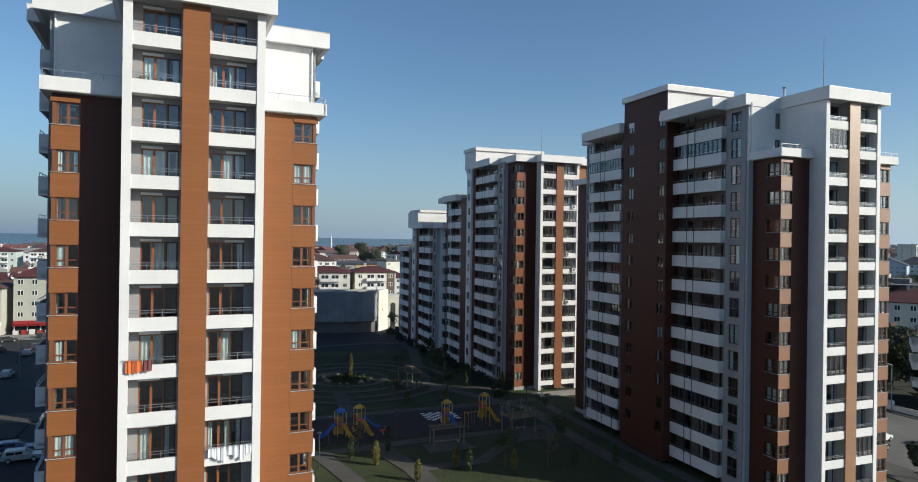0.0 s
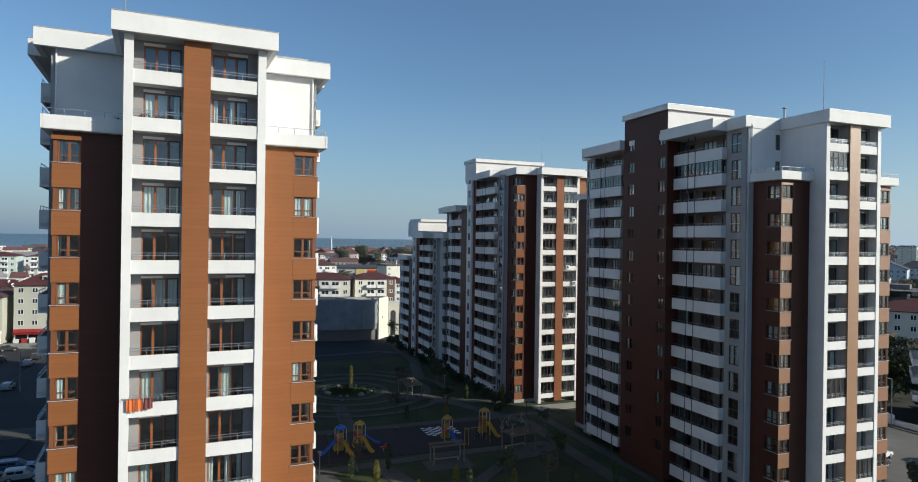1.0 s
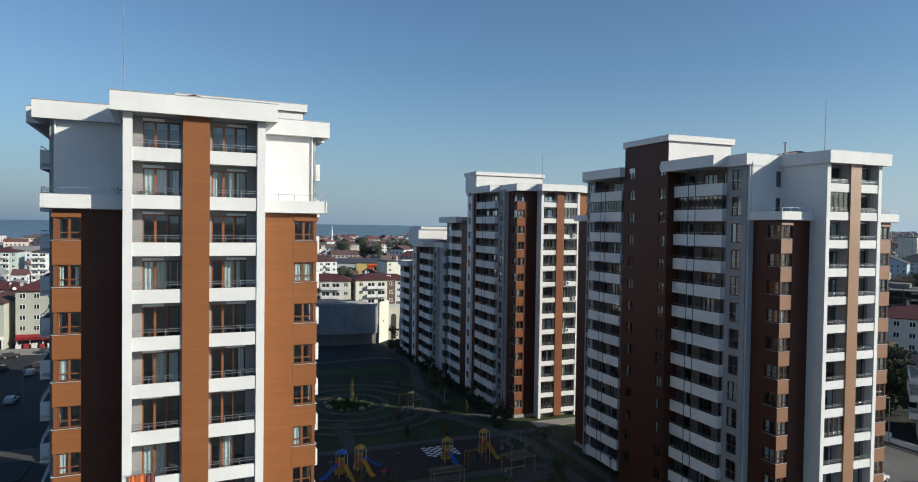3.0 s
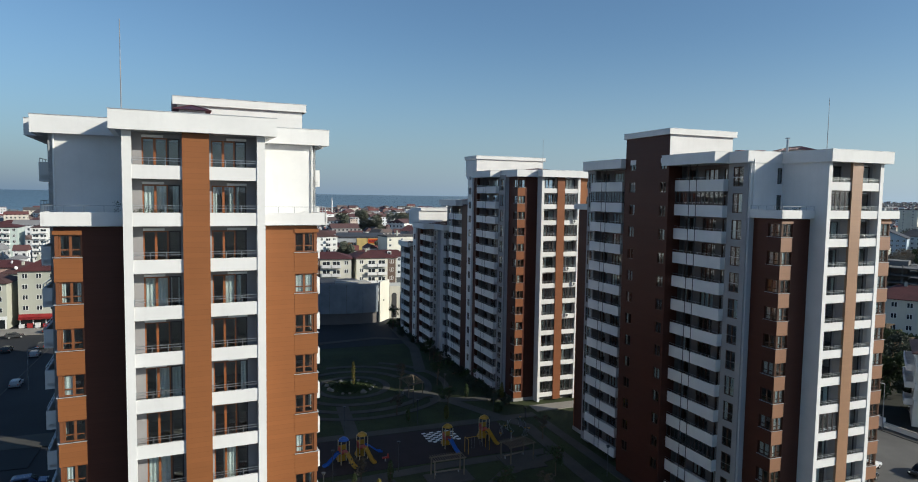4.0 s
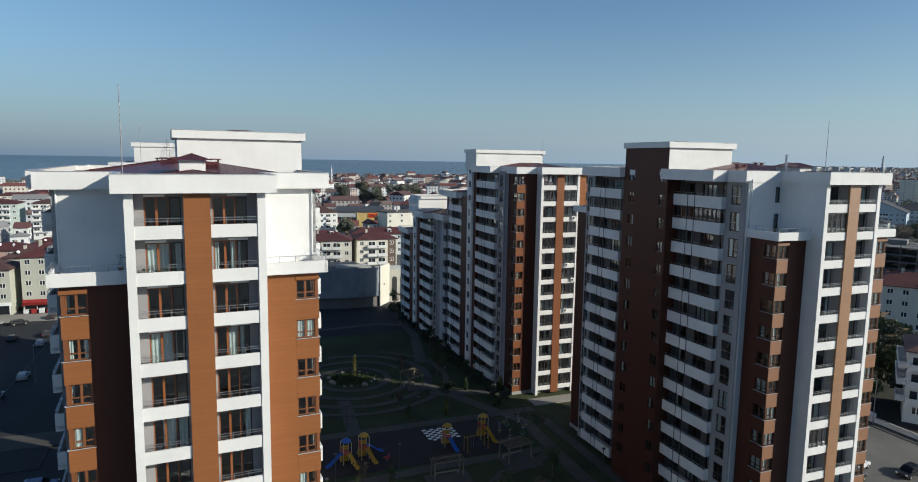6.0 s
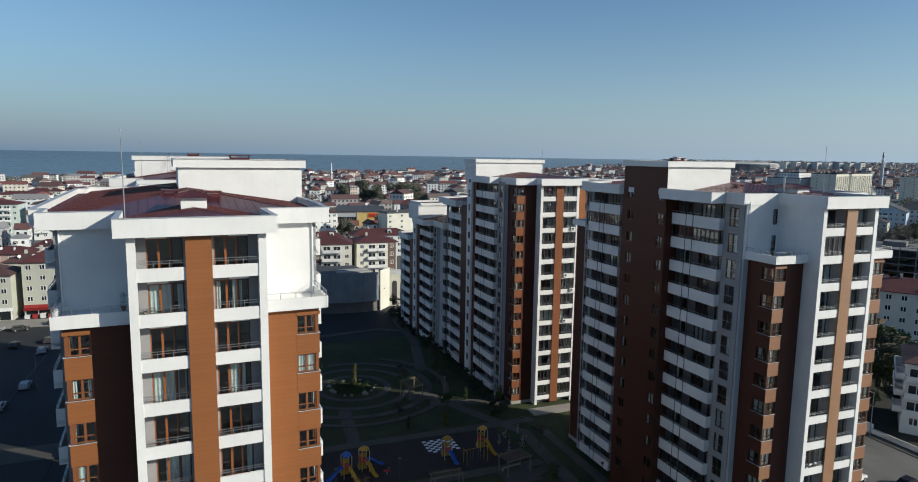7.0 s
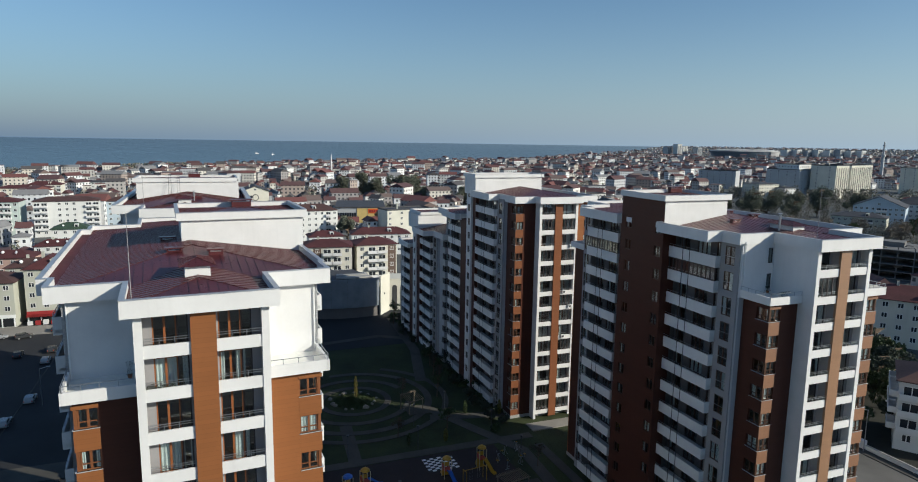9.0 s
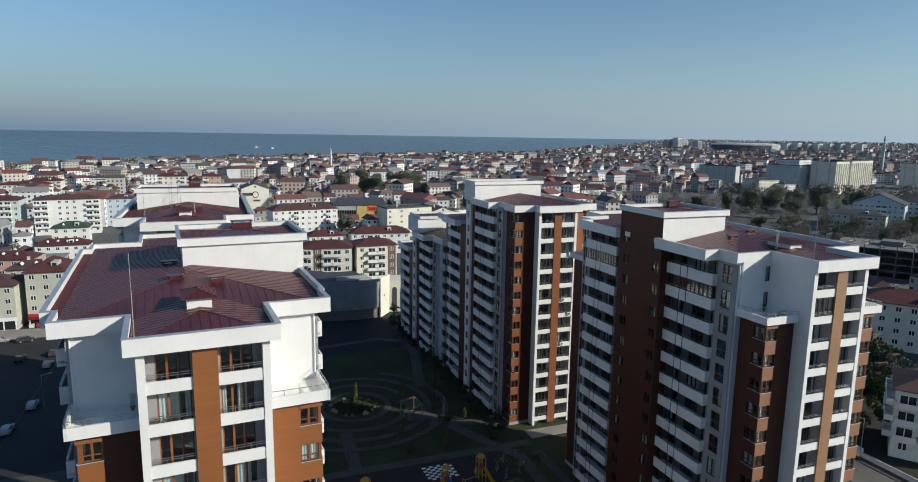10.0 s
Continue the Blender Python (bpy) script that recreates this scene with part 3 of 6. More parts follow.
def chimney(block, x, y, z, w=0.8, d=0.5, high=0.7):
    bm = bmesh.new()
    bx(bm, x - w / 2, x + w / 2, y, y + d, z - 0.6, z + high)
    bx(bm, x - w / 2 - 0.12, x + w / 2 + 0.12, y - 0.12, y + d + 0.12, z + high + 0.15, z + high + 0.24)
    for p in (-w / 2 + 0.06, w / 2 - 0.06):
        bx(bm, x + p - 0.06, x + p + 0.06, y + 0.05, y + d - 0.05, z + high, z + high + 0.15)
    part("chimney", bm, RED, block, "red clad chimney")


def vent_pipe(block, x, y, z):
    bm = bmesh.new()
    rod(bm, (x, y, z - 0.8), (x, y, z + 1.3), 0.13, 10)
    rod(bm, (x, y, z + 1.42), (x, y, z + 1.5), 0.26, 10)
    rod(bm, (x, y, z + 1.25), (x, y, z + 1.45), 0.05, 6)
    part("vent_pipe", bm, STEEL, block, "steel vent pipe with a cap")


def mast(block, x, y, z, high):
    bm = bmesh.new()
    rod(bm, (x, y, z), (x, y, z + high * 0.6), 0.030, 8)
    rod(bm, (x, y, z + high * 0.6), (x, y, z + high), 0.02, 8)
    bx(bm, x - 0.15, x + 0.15, y - 0.15, y + 0.15, z - 0.02, z + 0.1)
    part("lightning_mast", bm, GREY, block, "slender grey lightning mast")


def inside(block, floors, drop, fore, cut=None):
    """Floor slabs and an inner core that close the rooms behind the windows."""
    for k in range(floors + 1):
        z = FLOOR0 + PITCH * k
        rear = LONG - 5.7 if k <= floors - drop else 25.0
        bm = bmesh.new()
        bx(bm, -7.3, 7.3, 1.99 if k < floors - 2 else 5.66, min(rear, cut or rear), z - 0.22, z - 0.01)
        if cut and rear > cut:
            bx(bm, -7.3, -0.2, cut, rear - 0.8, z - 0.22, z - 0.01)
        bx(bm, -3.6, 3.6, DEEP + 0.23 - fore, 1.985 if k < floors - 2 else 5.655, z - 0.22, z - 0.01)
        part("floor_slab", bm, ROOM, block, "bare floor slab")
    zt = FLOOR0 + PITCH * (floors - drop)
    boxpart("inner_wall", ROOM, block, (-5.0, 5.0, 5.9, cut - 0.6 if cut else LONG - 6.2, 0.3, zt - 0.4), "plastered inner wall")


def apartment_block(label, u, v, z, floors, terrace, left, right, ph, rng, frame_mat, strip_mat, core_side, core_mat, turn=0.0, drop=0, slit=False, detail=True, group="estate blocks", core=9.9, eaves=None, half=4.75, wing=(9.65, 4.7), fore=0.0, slim=1.0, strip_at=0.0, glazed_floors=(), glazed_runs=(), wing_mat=None, spandrel_mat=None, wall_mat=None, rear_gable=True, core_span=(16.7, 25.4), wall=8.65, low=0.0, rim=0.86, bay_out=0.0, bay_at=0.0, glass_rails=False, cut=None):
    """cut: where the right half of a stepped block ends, an unseen step made up to let the sun reach the round hall;
    eaves: how far the roof reaches over the balconies, on the left and on the right; half: half the bay roof's width;
    wing: the roof's corner over the wings; fore: how far the end stands before the block's origin."""
    block = thing("apartment_block", label, "apartment building", uv(u, v, z, turn), group)
    gable(block, pose(0, -fore, 0), floors, terrace, detail, rng, frame_mat, strip_mat, slit, glazed_floors, wing_mat, spandrel_mat, slim, strip_at, bay_out, bay_at, glass_rails)
    if rear_gable:
        gable(block, pose(0, LONG, 0, 0, 0, 180), floors - drop, terrace, False, rng, frame_mat, strip_mat)
    for s, spec in ((-1, left), (1, right)):
        flank(block, s, floors, spec[0], spec[1], detail and spec[2], rng, frame_mat, core=core, core_mat=core_mat if s == core_side else None, drop=drop, glazed_runs=glazed_runs, core_span=core_span, y_wall=wall, wall_mat=wall_mat, low=low, end=cut if cut and s > 0 else LONG - 5.4)
    top = FLOOR0 + PITCH * floors + 0.1
    wx, wf = wing
    el, er = eaves or (wx, wx)
    head = [(-half, -0.95), (half, -0.95), (half, wf), (wx, wf), (wx, 7.8), (er, 7.8)]
    lo = top + 0.30
    if not drop:
        body = head + [(er, 34.4), (wx, 34.4), (wx, LONG - 4.7), (half, LONG - 4.7), (half, LONG + 0.95), (-half, LONG + 0.95), (-half, LONG - 4.7), (-wx, LONG - 4.7), (-wx, 34.4), (-el, 34.4)]
        if core_side < 0:                 # the stair tower parts the eaves
            body += [(-el, core_span[1] + 0.1), (-wx, core_span[1] + 0.1), (-wx, 16.6), (-el, 16.6)]
        body += [(-el, 7.8), (-wx, 7.8), (-wx, wf), (-half, wf)]
        hips = [(-wx + 0.35, wx - 0.35, wf + 0.3, LONG - 5.0, lo, 0.155), (-half + 0.35, half - 0.35, -0.6, 20, lo, 0.155), (-half + 0.35, half - 0.35, 22, LONG + 0.6, lo, 0.155)]
    else:
        body = head + [(er, 25.3), (-wx, 25.3), (-wx, 16.9), (-el, 16.9), (-el, 7.8), (-wx, 7.8), (-wx, wf), (-half, wf)]
        hips = [(-wx + 0.35, wx - 0.35, wf + 0.3, 25.0, lo, 0.155), (-half + 0.35, half - 0.35, -0.6, 18, lo, 0.155)]
        t2 = top - PITCH * drop
        rear = [(-9.6, 25.45), (9.65, 25.45), (9.65, LONG - 2.0), (half, LONG - 2.0), (half, LONG + 0.95), (-half, LONG + 0.95), (-half, LONG - 2.0), (-9.65, LONG - 2.0), (-9.65, 34.2), (-el, 34.2), (-el, 25.8), (-9.6, 25.8)]
        back = LONG - 2.3
        # unseen rear step, added so that sun passes to the hall's end wall
        if cut:
            back = LONG - 6.0
            rear = [(-9.6, 25.45), (9.65, 25.45), (9.65, cut), (0.2, cut), (0.2, back), (-9.65, back), (-9.65, 34.2), (-10.0, 34.2), (-10.0, 25.8), (-9.6, 25.8)]
            for box in ((0.0, 8.8, cut - 0.3, cut - 0.05, 0, t2 - 0.4), (-0.25, 0.0, cut - 0.05, back - 0.2, 0, t2 - 0.4), (-8.8, -0.26, back - 0.45, back - 0.2, 0, t2 - 0.4)):
                boxpart("rear_wall", SHELL, block, box, "pale grey rendered wall")
        roof_on(block, rear, t2, [(-9.3, 9.3 if not cut else -0.1, 25.7, back, t2 + 0.30, 0.155)])
    body = [q for i, q in enumerate(body) if q != body[i - 1]]
    if el > wx or er > wx:
        bm = bmesh.new()
        prism(bm, inset(body, 0.29), top + 0.101, top + 0.29)
        part("roof_deck", bm, REDMATT, block, "dark red metal roof edge")
    roof_on(block, body, top, hips, rim)
    penthouse(block, *ph, top, floors, core_side, core, core_span, low)
    inside(block, floors, drop, fore + bay_out, cut)
    return block, top


BAL = [(8.2, 16.7), (25.5, 34.0)]
COURT_BAL = [(8.2, 16.7), (27.0, 34.8)]
FAR_BAL = [(8.2, 17.5), (25.7, 33.6)]
LOW_BAL = [(8.2, 16.7), (25.7, 33.6)]
FRONT = (-1.07, 43.88, -0.05)            # the first block's place on the grid, and its turn
FRONT_TURN = 3.8
rng = random.Random(4)

front_block, TOP = apartment_block("fourteen-storey white apartment block with brown boards and red roof", *FRONT, 14, True,
    (9.6, BAL, True), (9.6, BAL, False), (-1.04, 10.2, 16.6, 25.7), rng, FRAME, ORANGE, 1, BROWN, turn=FRONT_TURN, half=4.77, wing=(9.52, 4.78), eaves=(10.3, 9.75), core=9.9, core_span=(16.9, 25.4), low=0.27, rim=0.79, slim=0.98, bay_out=0.42)
court_block, _ = apartment_block("white apartment block with tan strip beside the play yard", 62.05, 47.9, 0.35, 14, True,
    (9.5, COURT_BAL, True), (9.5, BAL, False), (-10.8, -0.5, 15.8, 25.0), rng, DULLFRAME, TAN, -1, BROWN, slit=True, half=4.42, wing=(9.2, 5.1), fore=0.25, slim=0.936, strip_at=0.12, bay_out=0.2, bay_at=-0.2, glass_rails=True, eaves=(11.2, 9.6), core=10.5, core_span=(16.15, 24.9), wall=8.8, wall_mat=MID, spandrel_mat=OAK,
    glazed_floors=((12, -1), (4, -1), (1, 1)), glazed_runs=((0, 12), (0, 2), (1, 12)), low=0.3)
far_block, _ = apartment_block("white apartment block with brown corner strip and stepped roof", 59.4, 103.3, 0.0, 14, False,
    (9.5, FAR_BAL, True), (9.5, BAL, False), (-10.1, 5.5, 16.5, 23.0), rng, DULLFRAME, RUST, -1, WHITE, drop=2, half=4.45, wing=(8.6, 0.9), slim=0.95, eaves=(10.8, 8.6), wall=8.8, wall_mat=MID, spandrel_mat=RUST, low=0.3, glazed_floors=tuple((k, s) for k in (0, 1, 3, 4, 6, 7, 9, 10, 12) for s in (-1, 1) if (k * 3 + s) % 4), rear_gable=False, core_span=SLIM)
WHOLE_PANES.append(True)
low_block, _ = apartment_block("ten-storey grey and white apartment block with stepped roof", 57.9, 137.1, 0.0, 10, False,
    (9.5, LOW_BAL, True), (9.5, [(8.2, 16.7)], False), (-9.4, 3.5, 16.5, 25.7), rng, DARKFRAME, BROWN, -1, WHITE, drop=2, wing=(8.95, 0.9), eaves=(11.5, 8.95), wall=8.8, wall_mat=MID, wing_mat=SHELL, spandrel_mat=SHELL, core_span=SLIM, rear_gable=False, cut=29.3)
WHOLE_PANES.clear()
rear_block, _ = apartment_block("white apartment block with red roof behind the first one", -4.1, 98.0, 0.0, 14, True,
    (9.5, BAL, False), (9.05, BAL, False), (-8.0, 7.9, 17.8, 26.6), rng, FRAME, BROWN, 1, BROWN, detail=False, half=5.6, core=8.1, core_span=(18.0, 26.4), low=0.45)

for b, top in ((front_block, TOP), (rear_block, TOP), (court_block, TOP)):
    dormer(b, 0.0, 5.7 if b is court_block else 4.6, top + (0.9 if b is not court_block else 0.6), d=2.6 if b is not court_block else 3.4)
    for x, y in ((-1.4, 12.6), (-1.8, 19.4), (1.7, 11.2)) if b is not court_block else ((-3.2, 11.9), (1.2, 13.5), (1.2, 17.7)):
        chimney(b, x, y, top + 1.45 - 0.13 * abs(x), 1.1, 0.55, 0.28)
    px = (5.2, 24.2) if b is front_block else (-2.3, 24.2) if b is court_block else (1.0, 24.4)
    chimney(b, *px, top + 3.9, 1.9, 0.7, 0.42)
    mast(b, -5.0 if b is rear_block else -4.1, 0.0 if b is court_block else -0.4, top + 0.1, 5.9 if b is court_block else 6.0)
mast(far_block, -4.2, -0.4, TOP + 0.1, 6.2)

for x in (-2.6, -1.3):
    bm = bmesh.new()
    for e in (-0.22, 0.22):
        rod(bm, (x + e, 16.7, TOP + 0.9), (x + e * 0.8, 17.85, TOP + 4.6), 0.022, 6)
    for k in range(9):
        rod(bm, (x - 0.2, 16.7 + 1.15 * (k + 0.5) / 9, TOP + 0.9 + 3.7 * (k + 0.5) / 9), (x + 0.2, 16.7 + 1.15 * (k + 0.5) / 9, TOP + 0.9 + 3.7 * (k + 0.5) / 9), 0.012, 5)
    part("ladder", bm, PIPE, rear_block, "steel roof ladder")
vent_pipe(court_block, -1.7, 7.0, TOP + 1.2)
vent_pipe(rear_block, 1.2, 9.0, TOP + 1.0)

for k, x in ((5, 1.3), (7, 2.6), (8, 1.2), (11, 2.4)):
    z = FLOOR0 + PITCH * k + 0.72
    bm = bmesh.new()
    bx(bm, x, x + 0.8, -0.28, 0.04, z - 0.6, z)
    unit = part("air_conditioner", bm, LIGHTFRAME, far_block, "white air conditioner unit")
    bm = bmesh.new()
    bmesh.ops.create_cone(bm, cap_ends=True, segments=16, radius1=0.22, radius2=0.22, depth=0.03, matrix=pose(x + 0.32, -0.295, z - 0.3, 90, 0, 0))
    part("fan_grille", bm, PIPE, unit)

# ---- ground, sea ----
SHORE = ((-3000, 100), (-900, 560), (-576, 807), (-503, 1037), (-438, 1255), (-246, 1466), (203, 1959), (519, 2683), (1060, 3739), (1700, 5200))


def shore_y(x):
    return float(np.interp(x, [p[0] for p in SHORE], [p[1] for p in SHORE]))


def lift(x, y):
    d = max(0.0, (math.hypot(x, y) - 1200) / 3700)
    return 38.0 * min(1.0, d) ** 1.8


def sheet(name, material, height, label, step):
    bm = bmesh.new()
    xs = [-4900 + i * step for i in range(int(9800 / step) + 1)]
    ys = [-4900 + i * step for i in range(int(9800 / step) + 1)]
    g = {}
    for i, x in enumerate(xs):
        for j, y in enumerate(ys):
            g[i, j] = bm.verts.new((x, y, height(x, y)))
    for i in range(len(xs) - 1):
        for j in range(len(ys) - 1):
            bm.faces.new((g[i, j], g[i + 1, j], g[i + 1, j + 1], g[i, j + 1]))
    ob = new(name, mesh_of(name, bm, material))
    for f in ob.data.polygons:
        f.use_smooth = True
    return tagged(ob, label, "ground", kind="structure")


WATER = surface("sea_water", (0.05, 0.085, 0.11), 0.3, wide=0.004, fine=0.05, vary=0.2, bump=0.2)
sheet("ground", SOIL, lambda x, y: lift(x, y) - (6.0 if y > shore_y(x) else 0.06), "dusty town ground reaching the horizon", 98)
sheet("water", WATER, lambda x, y: lift(x, y) - 1.6, "calm blue grey sea", 98)

for x, y, turn in ((-663, 2111, 30), (-585, 2023, 60)):
    boat = thing("boat", "small white motor boat far out at sea", "boat", pose(x, y, lift(x, y) - 1.6, 0, 0, turn), "boats")
    bm = bmesh.new()
    lo = [bm.verts.new(p) for p in ((-5, -1.3, -0.4), (3, -1.3, -0.4), (5.6, 0, -0.2), (3, 1.3, -0.4), (-5, 1.3, -0.4))]
    hi = [bm.verts.new(p) for p in ((-5.2, -1.8, 1.4), (3.4, -1.8, 1.6), (7.0, 0, 2.0), (3.4, 1.8, 1.6), (-5.2, 1.8, 1.4))]
    bm.faces.new(lo[::-1])
    bm.faces.new(hi)
    for i in range(5):
        bm.faces.new((lo[i], lo[(i + 1) % 5], hi[(i + 1) % 5], hi[i]))
    part("hull", bm, LIGHTFRAME, boat)
    cabin = boxpart("cabin", LIGHTFRAME, boat, (-2.4, 1.8, -1.2, 1.2, 1.5, 4.2))
    boxpart("window", PIPE, cabin, (-2.0, 1.84, -1.24, 1.24, 2.8, 3.6))
    bm = bmesh.new()
    rod(bm, (-1, 0, 4.2), (-1, 0, 9.0), 0.12, 6)
    part("mast", bm, LIGHTFRAME, boat)

# the hazy distance over the sea and the far hills, painted as a glowing ring
def haze_material():
    m, n, l, b = nodes_of("horizon_haze")
    n.remove(b)
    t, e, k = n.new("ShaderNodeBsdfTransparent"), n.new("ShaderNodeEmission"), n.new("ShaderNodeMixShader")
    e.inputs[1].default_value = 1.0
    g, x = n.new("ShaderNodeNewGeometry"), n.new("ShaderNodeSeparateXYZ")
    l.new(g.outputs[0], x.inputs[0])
    # the painted haze is brighter on the sun's side
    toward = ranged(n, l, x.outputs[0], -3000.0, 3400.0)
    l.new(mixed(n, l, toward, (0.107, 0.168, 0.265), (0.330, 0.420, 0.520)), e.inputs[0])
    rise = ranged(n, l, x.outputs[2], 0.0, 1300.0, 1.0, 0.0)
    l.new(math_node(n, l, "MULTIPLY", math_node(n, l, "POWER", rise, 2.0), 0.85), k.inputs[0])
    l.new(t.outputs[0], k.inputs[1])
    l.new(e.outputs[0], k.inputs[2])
    l.new(k.outputs[0], n["Material Output"].inputs[0])
    return m


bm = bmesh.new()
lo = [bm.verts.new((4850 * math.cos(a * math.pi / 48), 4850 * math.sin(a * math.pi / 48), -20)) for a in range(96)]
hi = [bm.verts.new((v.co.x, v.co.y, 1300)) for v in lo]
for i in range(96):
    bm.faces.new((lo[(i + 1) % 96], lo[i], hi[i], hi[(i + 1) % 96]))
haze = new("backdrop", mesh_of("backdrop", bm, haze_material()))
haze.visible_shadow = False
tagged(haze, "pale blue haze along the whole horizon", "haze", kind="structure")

# ---- courtyard ----
def slab(name, material, u0, u1, v0, v1, z1, label, z0=-0.3, category="ground", kind="structure"):
    bm = bmesh.new()
    bx(bm, u0, u1, v0, v1, z0, z1)
    ob = new(name, mesh_of(name, bm, material))
    ob.matrix_world = uv(0, 0)
    return tagged(ob, label, category, kind=kind)


def strip(name, material, pts, w, z1, label):
    """A ribbon of paving along a chain of points."""
    bm = bmesh.new()
    rows = []
    for i, p in enumerate(pts):
        a, b = Vector(pts[max(0, i - 1)]), Vector(pts[min(len(pts) - 1, i + 1)])
        d = (b - a).normalized()
        n = Vector((-d.y, d.x)) * w / 2
        rows.append([bm.verts.new((p[0] + s * n.x, p[1] + s * n.y, z)) for z in (z1, -0.2) for s in (-1, 1)])
    for p, q in zip(rows, rows[1:]):
        bm.faces.new((p[0], q[0], q[1], p[1])).normal_update()
        bm.faces.new((p[2], q[2], q[0], p[0]))
        bm.faces.new((p[1], q[1], q[3], p[3]))
    bmesh.ops.recalc_face_normals(bm, faces=bm.faces[:])
    ob = new(name, mesh_of(name, bm, material))
    ob.matrix_world = uv(0, 0)
    return tagged(ob, label, "path", kind="structure")


def arc(c, r, a0, a1, k=40):
    return [(c[0] + r * math.cos(radians(a0 + (a1 - a0) * i / k)), c[1] + r * math.sin(radians(a0 + (a1 - a0) * i / k))) for i in range(k + 1)]


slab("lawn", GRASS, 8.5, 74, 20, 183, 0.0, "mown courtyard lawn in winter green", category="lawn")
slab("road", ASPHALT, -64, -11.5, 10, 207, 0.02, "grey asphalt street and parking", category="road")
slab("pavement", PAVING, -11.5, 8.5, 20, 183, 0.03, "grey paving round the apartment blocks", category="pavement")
slab("road", OLDROAD, 79, 103, -40, 200, 0.02, "worn pale asphalt street", category="road")
slab("pavement", PAVING, 74, 79, -40, 200, 0.12, "pale pavement beside the street", category="pavement")
slab("pavement", PAVING, 103, 104.6, -40, 200, 0.12, "pale pavement beside the street", category="pavement")
slab("ground", SHADEDGROUND, 104.6, 150, -40, 200, 0.03, "ground under the roadside trees with their shade in its colour")
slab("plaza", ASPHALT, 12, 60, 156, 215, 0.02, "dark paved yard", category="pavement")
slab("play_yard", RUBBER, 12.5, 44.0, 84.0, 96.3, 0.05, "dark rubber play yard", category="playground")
PALE = surface("pale_concrete_paving", (0.27, 0.25, 0.22), 0.9, wide=0.2, vary=0.2)
slab("kerb", PAVING, -37.0, -36.75, 100, 205, 0.16, "grey concrete kerb along the street", category="kerb")
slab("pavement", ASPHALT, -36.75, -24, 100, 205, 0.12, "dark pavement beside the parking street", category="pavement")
# pale slab laid in for the band of sunlight between the blocks
slab("path", PAVING, -38.5, -20, 107.8, 113.5, 0.17, "pale strip painted for the sunlit band across the street", category="path")
slab("pavement", PALE, 53, 70, 98.6, 101.7, 0.16, "pale concrete apron at the foot of the block", category="pavement")
front = new("pavement", cached_box("pavement", (-14, 46, -9, -0.2, -0.3, 0.14), PALE))
front.matrix_world = pose(-141.5, 164.5, 0, 0, 0, 18)
tagged(front, "pale pavement before the street shops", "pavement", kind="structure")
CENTRE = (25.0, 123.0)
LEVEL = 0.04
for pts, w in (([(10, 81.0), (30, 83.0 - 0.4), (46, 82.6)], 1.9), ([(12, 97.5), (52, 97.6)], 2.0), ([(20, 98.4), (21, 112)], 2.2), ([(37, 110.5), (52, 107.0)], 2.4),
               ([(37.5, 115.5), (43, 103.5), (48, 93), (47, 75), (47, 50)], 2.2), ([(51.6, 94), (51.4, 50)], 1.7), ([(13, 80), (15, 71), (18, 50)], 2.3),
               ([(20.5, 81), (22.5, 72), (24, 50)], 2.6), ([(22.8, 72.4), (31, 72.2), (37, 77.5), (47, 81)], 1.8), ([(41, 129), (46, 150), (48, 182)], 2.4), ([(12, 160), (40, 164), (47, 160)], 2.2)):
    LEVEL += 0.005
    strip("path", PAVING, pts, w, LEVEL, "pale paved garden path")
for r, w, a0, a1 in ((6.8, 1.3, 0, 360), (11.0, 1.3, 20, 340), (15.0, 1.4, -160, 100), (18.5, 1.2, -120, 60)):
    LEVEL += 0.005
    strip("path", PAVING, arc(CENTRE, r, a0, a1), w, LEVEL, "curved paved path round the garden")
slab("path", PAVING, 33.5, 38.0, 112.5, 116.5, 0.13, "pale paved seat corner")
slab("path", PAVING, 26.0, 32.2, 76.8, 80.4, 0.13, "pale paved seat corner")
slab("path", PAVING, 38.0, 43.5, 77.5, 83.0, 0.13, "pale paved seat corner")

WHITETILE = surface("white_tile", (0.78, 0.78, 0.77), 0.6, vary=0.08)
BLACKTILE = surface("black_tile", (0.02, 0.02, 0.022), 0.6, vary=0.2)
board = thing("chess_board", "giant black and white chess board on the play yard", "chess board", uv(30.4, 90.8, 0.05))
for i in range(8):
    for j in range(8):
        share("tile", cached_box("tile", (0.01, 0.64, 0.01, 0.53, 0, 0.03), WHITETILE if (i + j) % 2 else BLACKTILE), board, pose(i * 0.65, j * 0.54, 0))

YELLOW = surface("yellow_plastic", (0.44, 0.25, 0.02), 0.4, vary=0.12, bump=0.0)
BLUE = surface("blue_plastic", (0.02, 0.10, 0.42), 0.4, vary=0.12, bump=0.0)
REDPLASTIC = surface("red_plastic", (0.42, 0.04, 0.025), 0.4, vary=0.12, bump=0.0)
POST = surface("cream_post", (0.52, 0.45, 0.30), 0.5, vary=0.12, bump=0.0)
WOOD = surface("weathered_wood", (0.21, 0.165, 0.115), 0.7, vary=0.25)


